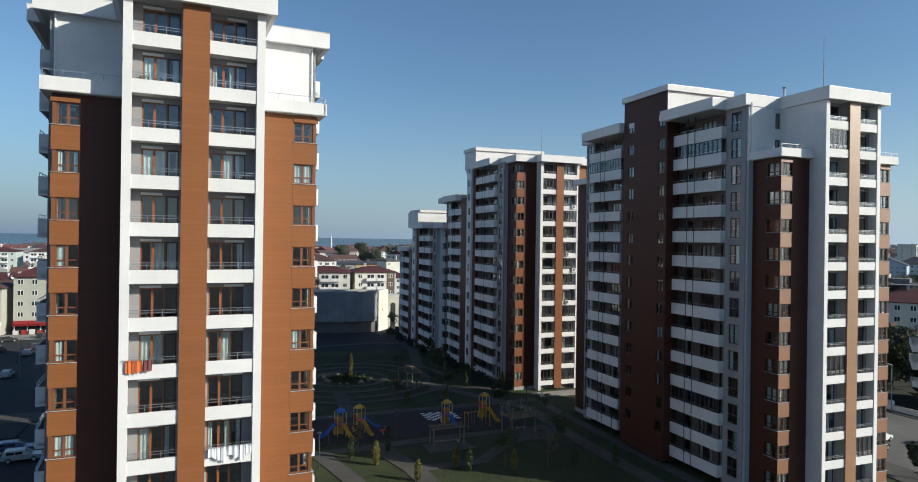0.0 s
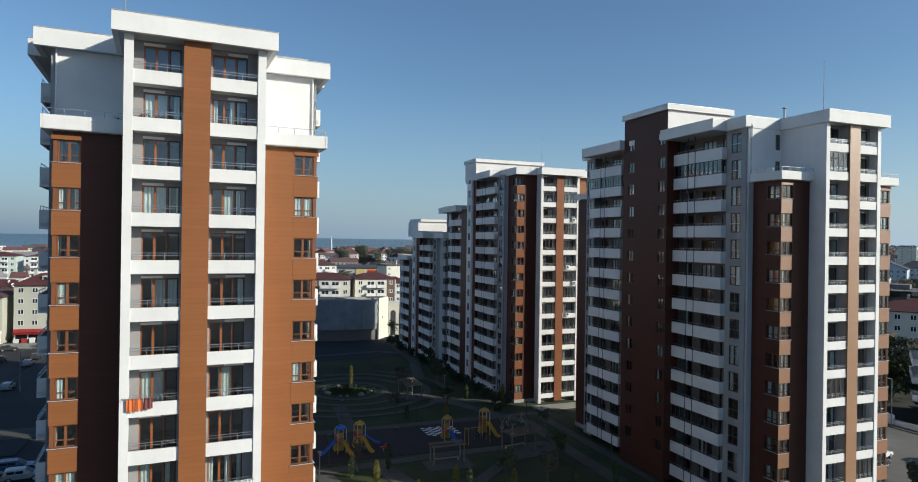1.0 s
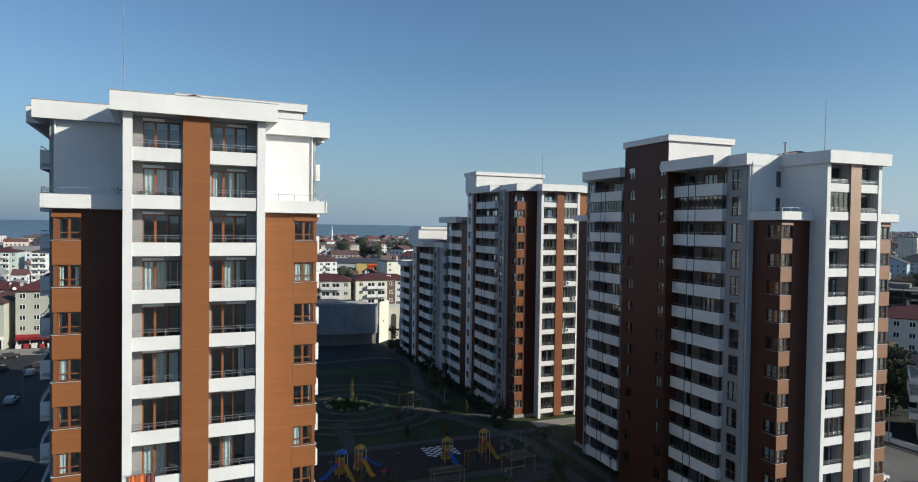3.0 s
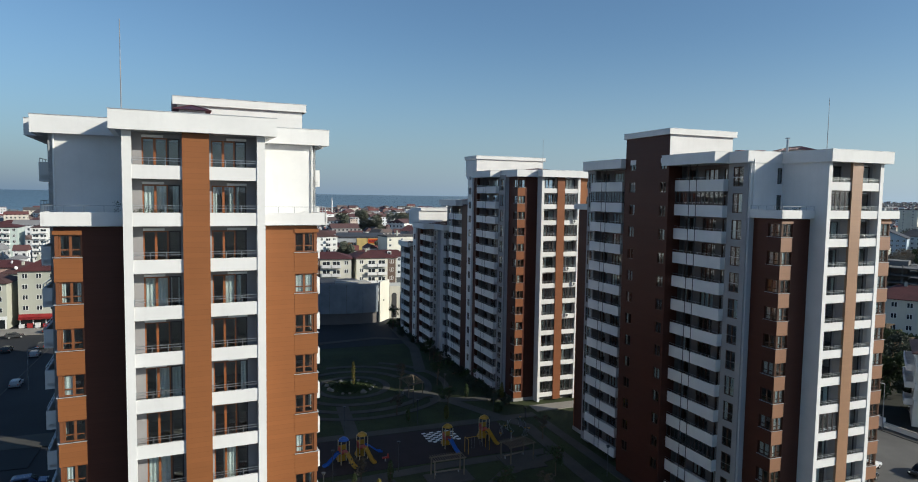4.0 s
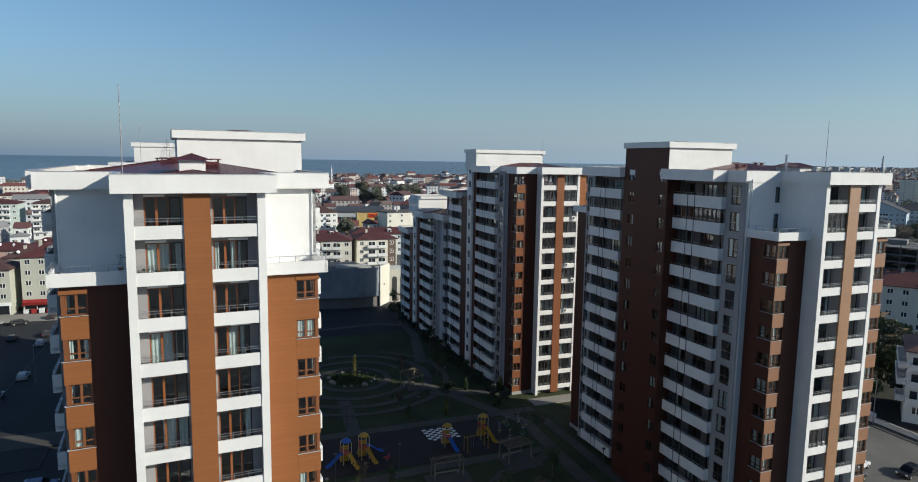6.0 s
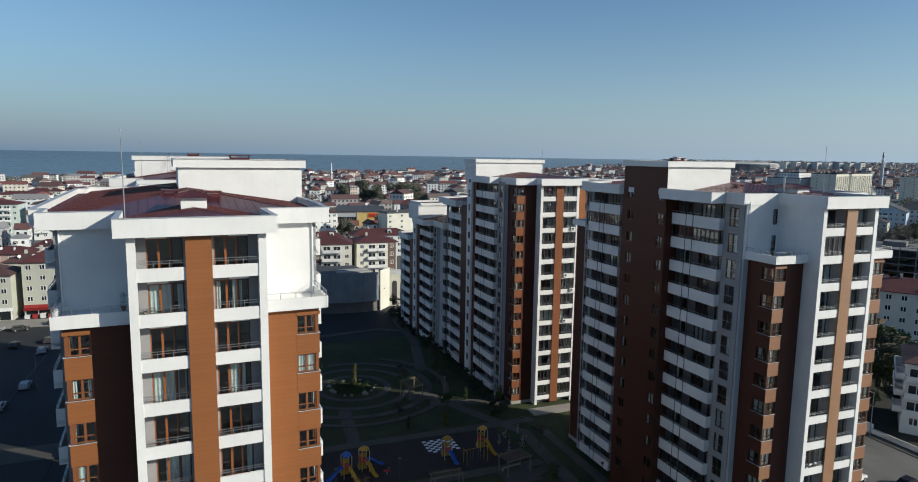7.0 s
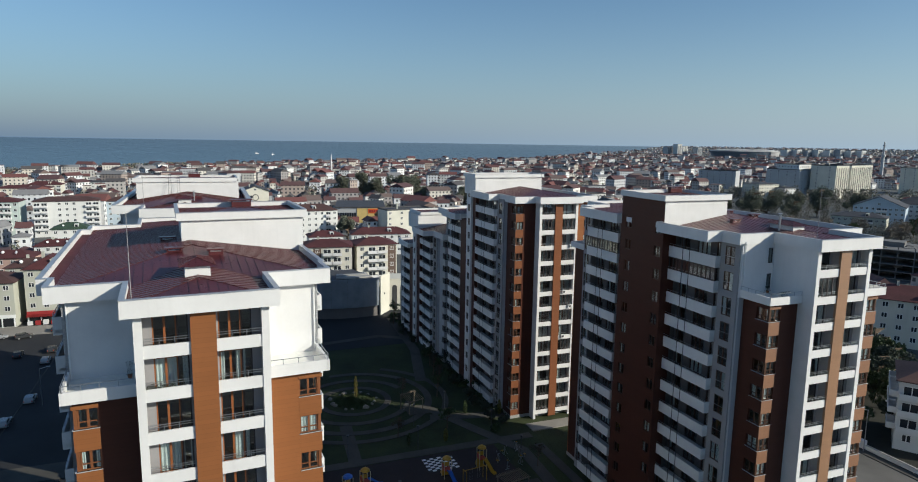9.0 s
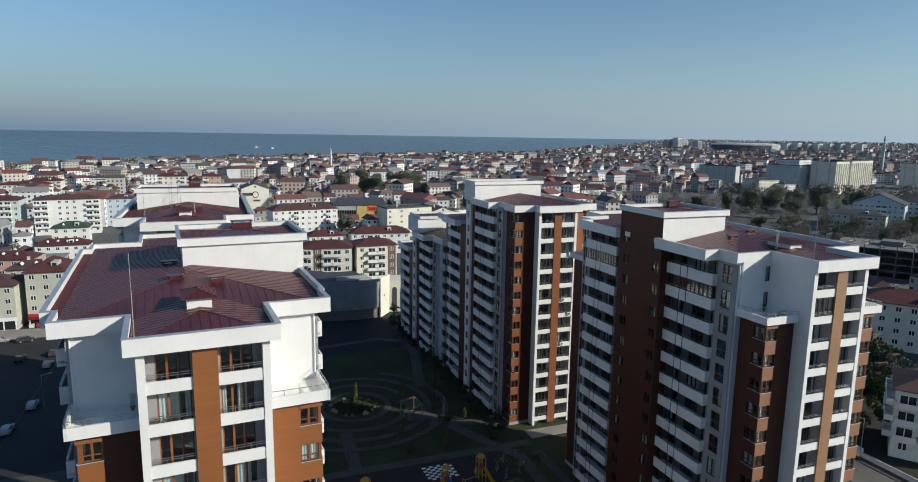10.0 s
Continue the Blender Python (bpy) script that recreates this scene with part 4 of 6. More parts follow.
def slide(parent, material, x, y, z, reach, turn, w=0.55):
    """A chute with raised sides that runs out level."""
    bm = bmesh.new()
    prof = [(0, z), (0.4, z - 0.02), (reach * 0.75, 0.42), (reach, 0.28)]
    rows = []
    for d, h in prof:
        rows.append([bm.verts.new((s * w / 2, -d, h + e)) for s, e in ((-1, 0.22), (-0.9, 0.0), (0.9, 0.0), (1, 0.22), (1.06, -0.06), (-1.06, -0.06))])
    for p, q in zip(rows, rows[1:]):
        for i in range(6):
            bm.faces.new((p[i], p[(i + 1) % 6], q[(i + 1) % 6], q[i]))
    bm.faces.new(rows[0][::-1])
    bm.faces.new(rows[-1])
    bmesh.ops.recalc_face_normals(bm, faces=bm.faces[:])
    part("slide", bm, material, parent, "", pose(x, y, 0, 0, 0, turn))


def play_tower(label, u, v, turn, decks):
    """Decks: (x, y, deck height, roof material, slides of (material, turn))."""
    t = thing("play_tower", label, "play tower", uv(u, v, 0.05, turn))
    for x, y, h, roof_mat, slides in decks:
        for a in (-0.6, 0.6):
            for b in (-0.6, 0.6):
                bm = bmesh.new()
                rod(bm, (x + a, y + b, 0), (x + a, y + b, h + 1.65), 0.06, 8)
                part("post", bm, POST, t)
        boxpart("deck", REDPLASTIC, t, (x - 0.6, x + 0.6, y - 0.6, y + 0.6, h - 0.1, h))
        for s, box in ((0, (x - 0.55, x + 0.55, y + 0.56, y + 0.62, h + 0.1, h + 0.8)), (1, (x - 0.62, x - 0.56, y - 0.55, y + 0.55, h + 0.1, h + 0.8))):
            boxpart("panel", REDPLASTIC if s else YELLOW, t, box)
        bm = bmesh.new()
        n = bmesh.ops.create_cone(bm, cap_ends=True, segments=8, radius1=0.76, radius2=0.6, depth=0.26, matrix=pose(x, y, h + 1.81, 0, 0, 45))
        bmesh.ops.create_cone(bm, cap_ends=True, segments=8, radius1=0.5, radius2=0.24, depth=0.22, matrix=pose(x, y, h + 2.05, 0, 0, 45))
        part("roof", bm, roof_mat, t)
        for sm, st in slides:
            slide(t, sm, x + 0.6 * math.sin(radians(st)), y - 0.6 * math.cos(radians(st)), h, 2.6, st)
        bm = bmesh.new()
        for k in range(4):
            bx(bm, x - 0.5, x + 0.5, y + 0.62 + 0.25 * (3 - k), y + 0.87 + 0.25 * (3 - k), 0, h * (k + 1) / 5)
        part("steps", bm, YELLOW, t)
    return t


play_tower("large play tower with blue and yellow roofs and slides", 18.1, 87.6, 10, [(-1.35, 0.5, 1.6, BLUE, ((BLUE, -80), (YELLOW, 12))), (1.55, 0.8, 1.7, YELLOW, ((YELLOW, 12), (BLUE, 95)))])
play_tower("small play tower with yellow roof and blue slide", 32.5, 88.6, 0, [(0, 0, 1.4, YELLOW, ((BLUE, 10),))])
play_tower("small play tower with yellow roof and yellow slide", 38.8, 89.4, 0, [(0, 0, 1.8, YELLOW, ((YELLOW, 20),))])
swing = thing("swing", "yellow tube swing frame on the play yard", "swing", uv(34.4, 85.6, 0.05, 8))
for x in (0, 3.6):
    for y in (-0.55, 0.55):
        bm = bmesh.new()
        rod(bm, (x, y, 0), (x, y, 2.2), 0.05, 8)
        part("leg", bm, YELLOW, swing)
    bm = bmesh.new()
    rod(bm, (x, -0.6, 2.2), (x, 0.6, 2.2), 0.05, 8)
    part("end_bar", bm, YELLOW, swing)
bm = bmesh.new()
rod(bm, (-0.1, 0, 2.24), (3.7, 0, 2.24), 0.05, 8)
part("crossbar", bm, YELLOW, swing)
for x in (1.1, 2.5):
    bm = bmesh.new()
    bx(bm, x - 0.25, x + 0.25, -0.1, 0.1, 0.5, 0.54)
    seat = part("seat", bm, BLACKTILE, swing)
    for e in (-0.22, 0.22):
        bm = bmesh.new()
        rod(bm, (x + e, 0, 0.54), (x + e, 0, 2.18), 0.012, 5)
        part("chain", bm, STEEL, seat)
rocker = thing("spring_rocker", "small red spring rocker", "rocker", uv(22.4, 86.6, 0.05))
bm = bmesh.new()
rod(bm, (0, 0, 0), (0, 0, 0.4), 0.09, 10)
part("spring", bm, STEEL, rocker)
bm = bmesh.new()
bx(bm, -0.45, 0.45, -0.12, 0.12, 0.4, 0.62)
bx(bm, 0.25, 0.42, -0.1, 0.1, 0.62, 1.0)
part("body", bm, REDPLASTIC, rocker)


def pergola(u, v, turn, w, d, high, label, slope=0.0):
    t = thing("pergola", label, "pergola", uv(u, v, 0.08, turn), "garden pergolas")
    for x in (0.1, w - 0.1):
        for y in (0.1, d - 0.1):
            boxpart("post", WOOD, t, (x - 0.07, x + 0.07, y - 0.07, y + 0.07, 0, high + slope * y))
    for y in (0.1, d - 0.1):
        boxpart("beam", WOOD, t, (-0.2, w + 0.2, y - 0.05, y + 0.05, high + slope * y, high + slope * y + 0.16))
    k = int(w / 0.32)
    for i in range(k + 1):
        x = w * i / k
        bm = bmesh.new()
        bx(bm, x - 0.02, x + 0.02, -0.3, d + 0.3, 0, 0.08)
        bmesh.ops.transform(bm, matrix=pose(0, 0, high + 0.17, math.degrees(math.atan(slope)), 0, 0), verts=bm.verts[:])
        part("slat", bm, WOOD, t)
    bench = boxpart("bench", WOOD, t, (0.4, w - 0.4, d - 0.7, d - 0.3, 0.4, 0.46))
    for x in (0.5, w - 0.5):
        boxpart("bench_leg", CONCRETE, bench, (x - 0.06, x + 0.06, d - 0.66, d - 0.34, 0, 0.4))
    return t


pergola(27.0, 78.6, 0, 4.4, 1.7, 2.3, "slatted wooden pergola over a garden bench")
pergola(38.7, 79.6, 10, 4.2, 2.6, 2.3, "slatted wooden pergola beside the play yard")
pergola(33.6, 113.0, 20, 3.4, 3.0, 2.2, "slanting wooden shelter beside the round garden", 0.25)


def fitness_machine(u, v, turn, kind):
    """A small outdoor training machine: a post, a swinging frame, pedals or a seat."""
    t = thing("fitness_machine", "grey and yellow outdoor fitness machine beside the play yard", "fitness machine", uv(u, v, 0.05, turn), "fitness machines")
    bm = bmesh.new()
    rod(bm, (0, 0, 0), (0, 0, 1.5), 0.06, 8)
    rod(bm, (-0.35, 0, 0.03), (0.35, 0, 0.03), 0.05, 6)
    part("post", bm, STEEL, t)
    for s in (-1, 1):
        bm = bmesh.new()
        rod(bm, (0, s * 0.12, 1.2), (0.25 * s, s * 0.3, 0.3), 0.025, 6)
        rod(bm, (0.25 * s, s * 0.3, 0.3), (0.25 * s + 0.3, s * 0.3, 0.3), 0.03, 6)
        rod(bm, (0, s * 0.12, 1.2), (0.3, s * 0.32, 1.75), 0.022, 6)
        part("lever", bm, STEEL, t)
    if kind:
        boxpart("seat", YELLOW, t, (-0.75, -0.4, -0.2, 0.2, 0.5, 0.56))
        bm = bmesh.new()
        rod(bm, (-0.58, 0, 0), (-0.58, 0, 0.5), 0.04, 6)
        rod(bm, (-0.58, 0, 0.3), (0, 0, 0.3), 0.03, 6)
        part("seat_frame", bm, STEEL, t)
    else:
        boxpart("cap", YELLOW, t, (-0.1, 0.1, -0.1, 0.1, 1.5, 1.62))


for i, (u, v) in enumerate(((42.6, 87.6), (42.2, 90.4), (45.4, 88.4), (46.6, 90.6), (46.8, 93.0), (44.2, 92.2))):
    fitness_machine(u, v, 57 * i, i % 2)


def garden_lamp(u, v, high=4.0):
    t = thing("garden_lamp", "slim dark garden lamp post", "lamp post", uv(u, v, 0.02), "garden lamps")
    bm = bmesh.new()
    rod(bm, (0, 0, 0), (0, 0, high), 0.05, 8)
    part("pole", bm, PIPE, t)
    bm = bmesh.new()
    bmesh.ops.create_cone(bm, cap_ends=True, segments=12, radius1=0.10, radius2=0.26, depth=0.3, matrix=pose(0, 0, high + 0.12))
    part("head", bm, PIPE, t)


for u, v in ((14.2, 82.4), (23.2, 82.6), (31.0, 99.0), (19.0, 99.4), (46.2, 90), (49.6, 72), (40.4, 112), (33, 108), (12.0, 76), (45.6, 101)):
    garden_lamp(u, v)


# ---- plants ----
def tuft(vs, fs, c, size, r):
    """One leafy tuft: two small crossed leaves at a random tilt."""
    for _ in range(2):
        a, b = Vector((r.gauss(0, 1), r.gauss(0, 1), r.gauss(0, 1))).normalized(), Vector((r.gauss(0, 1), r.gauss(0, 1), r.gauss(0, 1))).normalized()
        b = a.cross(b).normalized()
        k = len(vs)
        for p, q in ((-1, -0.35), (0.1, -0.6), (1, 0.1), (0.0, 0.65)):
            vs.append(tuple(c + a * size * p + b * size * q))
        fs.append((k, k + 1, k + 2, k + 3))


def leafy(name, vs, fs, material):
    me = bpy.data.meshes.new(name)
    me.from_pydata(vs, [], fs)
    me.materials.append(material)
    return me


def limb(bm, a, b, r0, r1):
    a, b = Vector(a), Vector(b)
    d = b - a
    m = Matrix.Translation((a + b) / 2) @ d.to_track_quat("Z", "Y").to_matrix().to_4x4()
    bmesh.ops.create_cone(bm, cap_ends=True, segments=7, radius1=r0, radius2=r1, depth=d.length, matrix=m)


def tree(name, label, category, m, high, spread, shape, leaf_mat, seed, leaves=260, size=0.18, trunk=0.25, group=""):
    """shape: 'column', 'cone' or 'round'; a tapered trunk, limbs and a crown of separate leaves with gaps."""
    r = random.Random(seed)
    t = thing(name, label, category, m, group)
    bm = bmesh.new()
    rad = 0.02 * high + 0.02
    levels = [-0.1, *[high * (trunk + (0.9 - trunk) * i / 9) for i in range(9)], high * 0.93]
    if levels[1] < 0.05:
        levels[1] = 0.05
    rings = []
    for i, h in enumerate(levels):
        k = rad * (1 - 0.85 * max(0.0, h) / high)
        rings.append([bm.verts.new((0.02 * h + k * math.cos(j * 1.0472), k * math.sin(j * 1.0472), h)) for j in range(6)])
    bm.faces.new(rings[-1])
    for i, (p, q) in enumerate(zip(rings, rings[1:])):
        faces = [bm.faces.new((p[j], p[(j + 1) % 6], q[(j + 1) % 6], q[j])) for j in range(6)]
        if not i:
            continue
        f = faces[int(i * 2.4 / 1.0472 + r.random()) % 6]      # a limb grows out of one face
        h = levels[i]
        c = f.calc_center_median()
        a = math.atan2(c.y, c.x)
        k = spread * (0.75 if shape == "round" else 0.8 * (1 - (h / high) * 0.8))
        e = Vector((math.cos(a) * k, math.sin(a) * k, h + high * 0.10))
        tip = bmesh.ops.extrude_discrete_faces(bm, faces=[f])["faces"][0]
        for v in tip.verts:
            v.co = e + (v.co - c) * 0.12
    part("trunk", bm, BARK, t)
    vs, fs = [], []
    lobes = [(Vector((r.gauss(0, 0.45) * spread, r.gauss(0, 0.45) * spread, high * (trunk + (1 - trunk) * (0.25 + 0.6 * r.random())))), spread * (0.35 + 0.3 * r.random())) for _ in range(9)]
    for _ in range(leaves):
        if shape == "round":
            c, k = r.choice(lobes)
            d = Vector((r.gauss(0, 1), r.gauss(0, 1), r.gauss(0, 0.8))).normalized() * k * (0.55 + 0.5 * r.random())
            p = c + d
        else:
            q = r.random() ** (1.5 if shape == "cone" else 1.0)
            w = spread * ((1 - q) if shape == "cone" else math.sin(math.pi * min(0.97, 0.12 + 0.85 * q)) ** 0.7) * (0.6 + 0.45 * r.random())
            a = r.random() * 6.283
            p = Vector((math.cos(a) * w, math.sin(a) * w, high * (trunk + (1 - trunk) * q)))
        tuft(vs, fs, p, size * (0.6 + 0.8 * r.random()), r)
    share("crown", leafy("crown", vs, fs, leaf_mat), t)
    return t


GOLDLEAF = surface("golden_leaf", (0.17, 0.15, 0.025), 0.7, vary=0.35, fine=2.0, bump=0.0)
TWIG = surface("dark_twigs", (0.085, 0.07, 0.05), 0.85, vary=0.35, fine=1.0, bump=0.0)
# twig colour paled in place of haze on the distant trees
BROWNLEAF = surface("winter_twigs", (0.22, 0.195, 0.16), 0.85, vary=0.35, fine=1.0, bump=0.0)
for i, (u, v, h) in enumerate(((16.2, 78.2, 2.6), (18.6, 75.0, 3.0), (21.2, 79.4, 3.2), (27.3, 71.2, 2.6), (28.4, 69.6, 2.8), (33.6, 68.4, 2.4), (45.2, 64.6, 3.0), (21.8, 68.6, 2.4), (40.5, 66.0, 2.6), (36.5, 100.2, 2.4), (30.0, 101.0, 2.2), (50.2, 107.6, 3.0), (44.0, 110.0, 2.6), (25.6, 124.6, 4.6), (24.2, 121.8, 1.6))):
    tree("conical_shrub", "golden green conical garden shrub", "shrub", uv(u, v, 0), h, 0.42, "column", GOLDLEAF if i % 2 else LEAF, 50 + i, 300, 0.12, 0.05, "garden shrubs")
for i, (u, v, h) in enumerate(((33.0, 69.6, 4.6), (37.4, 67.2, 4.4), (17.4, 79.8, 4.0), (43.0, 74.5, 4.2), (47.8, 87.0, 4.0), (29.0, 104.5, 4.0), (38.5, 105.0, 4.4), (14.5, 103.0, 4.2), (34.5, 121.0, 4.6), (41.5, 119.5, 5.0), (43.5, 124.5, 5.0), (44.5, 131.0, 5.2), (46.0, 138.0, 5.5), (19.0, 131.0, 4.5), (50.0, 148, 6.0), (47.0, 174, 7.0), (51.0, 160, 6.0))):
    tree("sapling", "thin staked young tree with few leaves", "tree", uv(u, v, 0), h, 1.1, "round", TWIG if i % 3 else LEAF, 90 + i, 110 if i % 3 else 320, 0.16, 0.4, "courtyard saplings")

for i in range(34):
    a, b = 46.5 + 4.2 * ((i * 0.618) % 1), 101 + 2.4 * i
    tree("bush", "dark evergreen bush beside the apartment block", "bush", uv(a, b, 0), 1.2 + 1.4 * ((i * 0.37) % 1), 1.0, "round", DARKLEAF if i % 3 else LEAF, 700 + i, 260, 0.2, 0.05, "garden bushes")
ROCK = surface("pale_rock", (0.26, 0.245, 0.215), 0.9, vary=0.25)
r5 = random.Random(9)
for i in range(14):
    a = i * 0.449 + r5.uniform(-0.18, 0.18)
    out = r5.uniform(4.0, 5.2)
    bm = bmesh.new()
    bmesh.ops.create_icosphere(bm, subdivisions=2, radius=0.28 + 0.5 * r5.random() ** 2)
    for v in bm.verts:
        v.co *= 1 + 0.35 * (noise.noise(v.co * 1.7 + Vector((i, 0, 0))))
        v.co.z = max(-0.15, v.co.z * 0.7)
    ob = new("rock", mesh_of("rock", bm, ROCK))
    ob.matrix_world = uv(CENTRE[0] + out * math.cos(a), CENTRE[1] + out * math.sin(a), 0.12, 40 * i)
    tagged(ob, "pale boulder edging the round planting bed", "rock", "garden rocks")
bm_v, bm_f = [], []
for _ in range(1500):
    a, d = r5.random() * 6.283, 4.2 * math.sqrt(r5.random())
    tuft(bm_v, bm_f, Vector((CENTRE[0] + d * math.cos(a), CENTRE[1] + d * math.sin(a), 0.1 + 0.45 * r5.random() * (1 - d / 6))), 0.16, r5)
ob = new("planting", leafy("planting", bm_v, bm_f, LEAF))
ob.matrix_world = uv(0, 0)
tagged(ob, "low green planting in the round bed", "plants", kind="stuff")

# grass blades over the lawn
bm_v, bm_f = [], []
for _ in range(26000):
    tuft(bm_v, bm_f, Vector((r5.uniform(9, 58), r5.uniform(58, 150), -0.02 + 0.03 * r5.random())), 0.06 + 0.05 * r5.random(), r5)
ob = new("grass", leafy("grass", bm_v, bm_f, GRASS))
ob.matrix_world = uv(0, 0)
tagged(ob, "short uneven winter grass on the lawn", "grass", kind="stuff")

# ---- laundry on the loggias ----
CLOTH_ORANGE = surface("orange_cloth", (0.62, 0.15, 0.04), 0.9, vary=0.15)
CLOTH_MAROON = surface("maroon_cloth", (0.16, 0.05, 0.05), 0.9, vary=0.15)
CLOTH_WHITE = surface("white_cloth", (0.74, 0.75, 0.78), 0.9, vary=0.12)


def cloth(parent, material, x, w, z, drop, seed):
    r = random.Random(seed)
    bm = bmesh.new()
    k = max(4, int(w / 0.07))
    cols = []
    for i in range(k + 1):
        xx = x + w * i / k
        y = -0.16 - 0.03 * math.sin(i * 1.9 + seed)
        low = z - drop * (0.88 + 0.2 * r.random())
        cols.append([bm.verts.new((xx, y + e, h)) for e in (0, 0.015) for h in (z, (z + low) / 2, low)])
    for p, q in zip(cols, cols[1:]):
        for a, b in ((0, 1), (1, 2)):
            bm.faces.new((p[a], p[b], q[b], q[a]))
            bm.faces.new((p[a + 3], q[a + 3], q[b + 3], p[b + 3]))
        bm.faces.new((p[0], q[0], q[3], p[3]))
    part("cloth", bm, material, parent)


def airer(label, floor, x0, x1, items):
    z = FLOOR0 + PITCH * floor
    t = thing("clothes_airer", label, "laundry", uv(*FRONT, FRONT_TURN) @ pose(0, -0.42, 0), "balcony laundry")
    for y in (-0.16, -0.30):
        bm = bmesh.new()
        rod(bm, (x0, y, z + 0.98), (x1, y, z + 0.98), 0.012, 5)
        part("line", bm, STEEL, t)
    for x in (x0 + 0.1, x1 - 0.1):
        bm = bmesh.new()
        rod(bm, (x, 0.12, z + 1.0), (x, -0.34, z + 0.98), 0.015, 5)
        part("arm", bm, STEEL, t)
    for i, (m, x, w, d) in enumerate(items):
        cloth(t, m, x, w, z + 0.98, d, floor * 10 + i)


airer("orange and maroon towels drying on a loggia rail", 6, -4.0, -2.3, [(CLOTH_ORANGE, -3.75, 0.45, 0.8), (CLOTH_ORANGE, -3.27, 0.42, 0.75), (CLOTH_MAROON, -2.81, 0.5, 0.7)])
airer("row of white washing hung over a loggia rail", 4, 0.9, 3.7, [(CLOTH_WHITE, 0.95 + 0.38 * i, 0.34, 0.62 + 0.2 * (i % 3)) for i in range(7)])


# ---- pots on the loggias and terraces ----
CLAY = surface("clay_pot", (0.30, 0.12, 0.06), 0.8, vary=0.15)


def potted_plant(m, high, seed):
    r = random.Random(seed)
    t = thing("potted_plant", "dark green potted plant on the balcony floor", "plant", m, "balcony plants")
    bm = bmesh.new()
    bmesh.ops.create_cone(bm, cap_ends=True, segments=12, radius1=0.11, radius2=0.16, depth=0.3, matrix=pose(0, 0, 0.15))
    part("pot", bm, CLAY, t)
    vs, fs = [], []
    for _ in range(70):
        tuft(vs, fs, Vector((r.gauss(0, 0.13), r.gauss(0, 0.10), 0.3 + (high - 0.3) * r.random())), 0.045, r)
    share("leaves", leafy("leaves", vs, fs, DARKLEAF), t)


HOME = uv(*FRONT, FRONT_TURN) @ pose(0, -0.42, 0)
for i, x in enumerate((-3.5, -3.15, -2.8, -2.45, -2.1, -1.5)):
    potted_plant(HOME @ pose(x, 0.45, FLOOR0 + PITCH * 12), 0.72 + 0.12 * (i % 3), 700 + i)
potted_plant(HOME @ pose(-4.7, 4.6, FLOOR0 + PITCH * 12 - 0.02), 1.3, 720)
potted_plant(HOME @ pose(1.5, 0.45, FLOOR0 + PITCH * 9), 0.95, 721)
for i, (x, y) in enumerate(((-5.2, 2.0), (-5.9, 2.0), (-5.0, 4.8))):
    potted_plant(uv(62.05, 47.9, 0.35) @ pose(x, y, FLOOR0 + PITCH * 12 - 0.02), 0.9, 730 + i)

# ---- vehicles ----
CARGLASS = surface("car_glass", (0.015, 0.018, 0.022), 0.08, vary=0.1, bump=0.0)
TYRE = surface("tyre", (0.015, 0.015, 0.015), 0.85, vary=0.15)
RIM = surface("wheel_rim", (0.45, 0.45, 0.46), 0.35, 0.7, vary=0.1, bump=0.0)
LAMP = surface("lamp_lens", (0.6, 0.6, 0.58), 0.15, vary=0.05, bump=0.0)
PAINTS = {k: surface(k + "_car_paint", c, 0.25, 0.1, vary=0.08, bump=0.0) for k, c in (("white", (0.72, 0.72, 0.72)), ("dark_grey", (0.045, 0.047, 0.05)), ("silver", (0.34, 0.35, 0.36)), ("blue", (0.03, 0.06, 0.16)), ("red", (0.24, 0.02, 0.02)), ("black", (0.014, 0.014, 0.016)))}


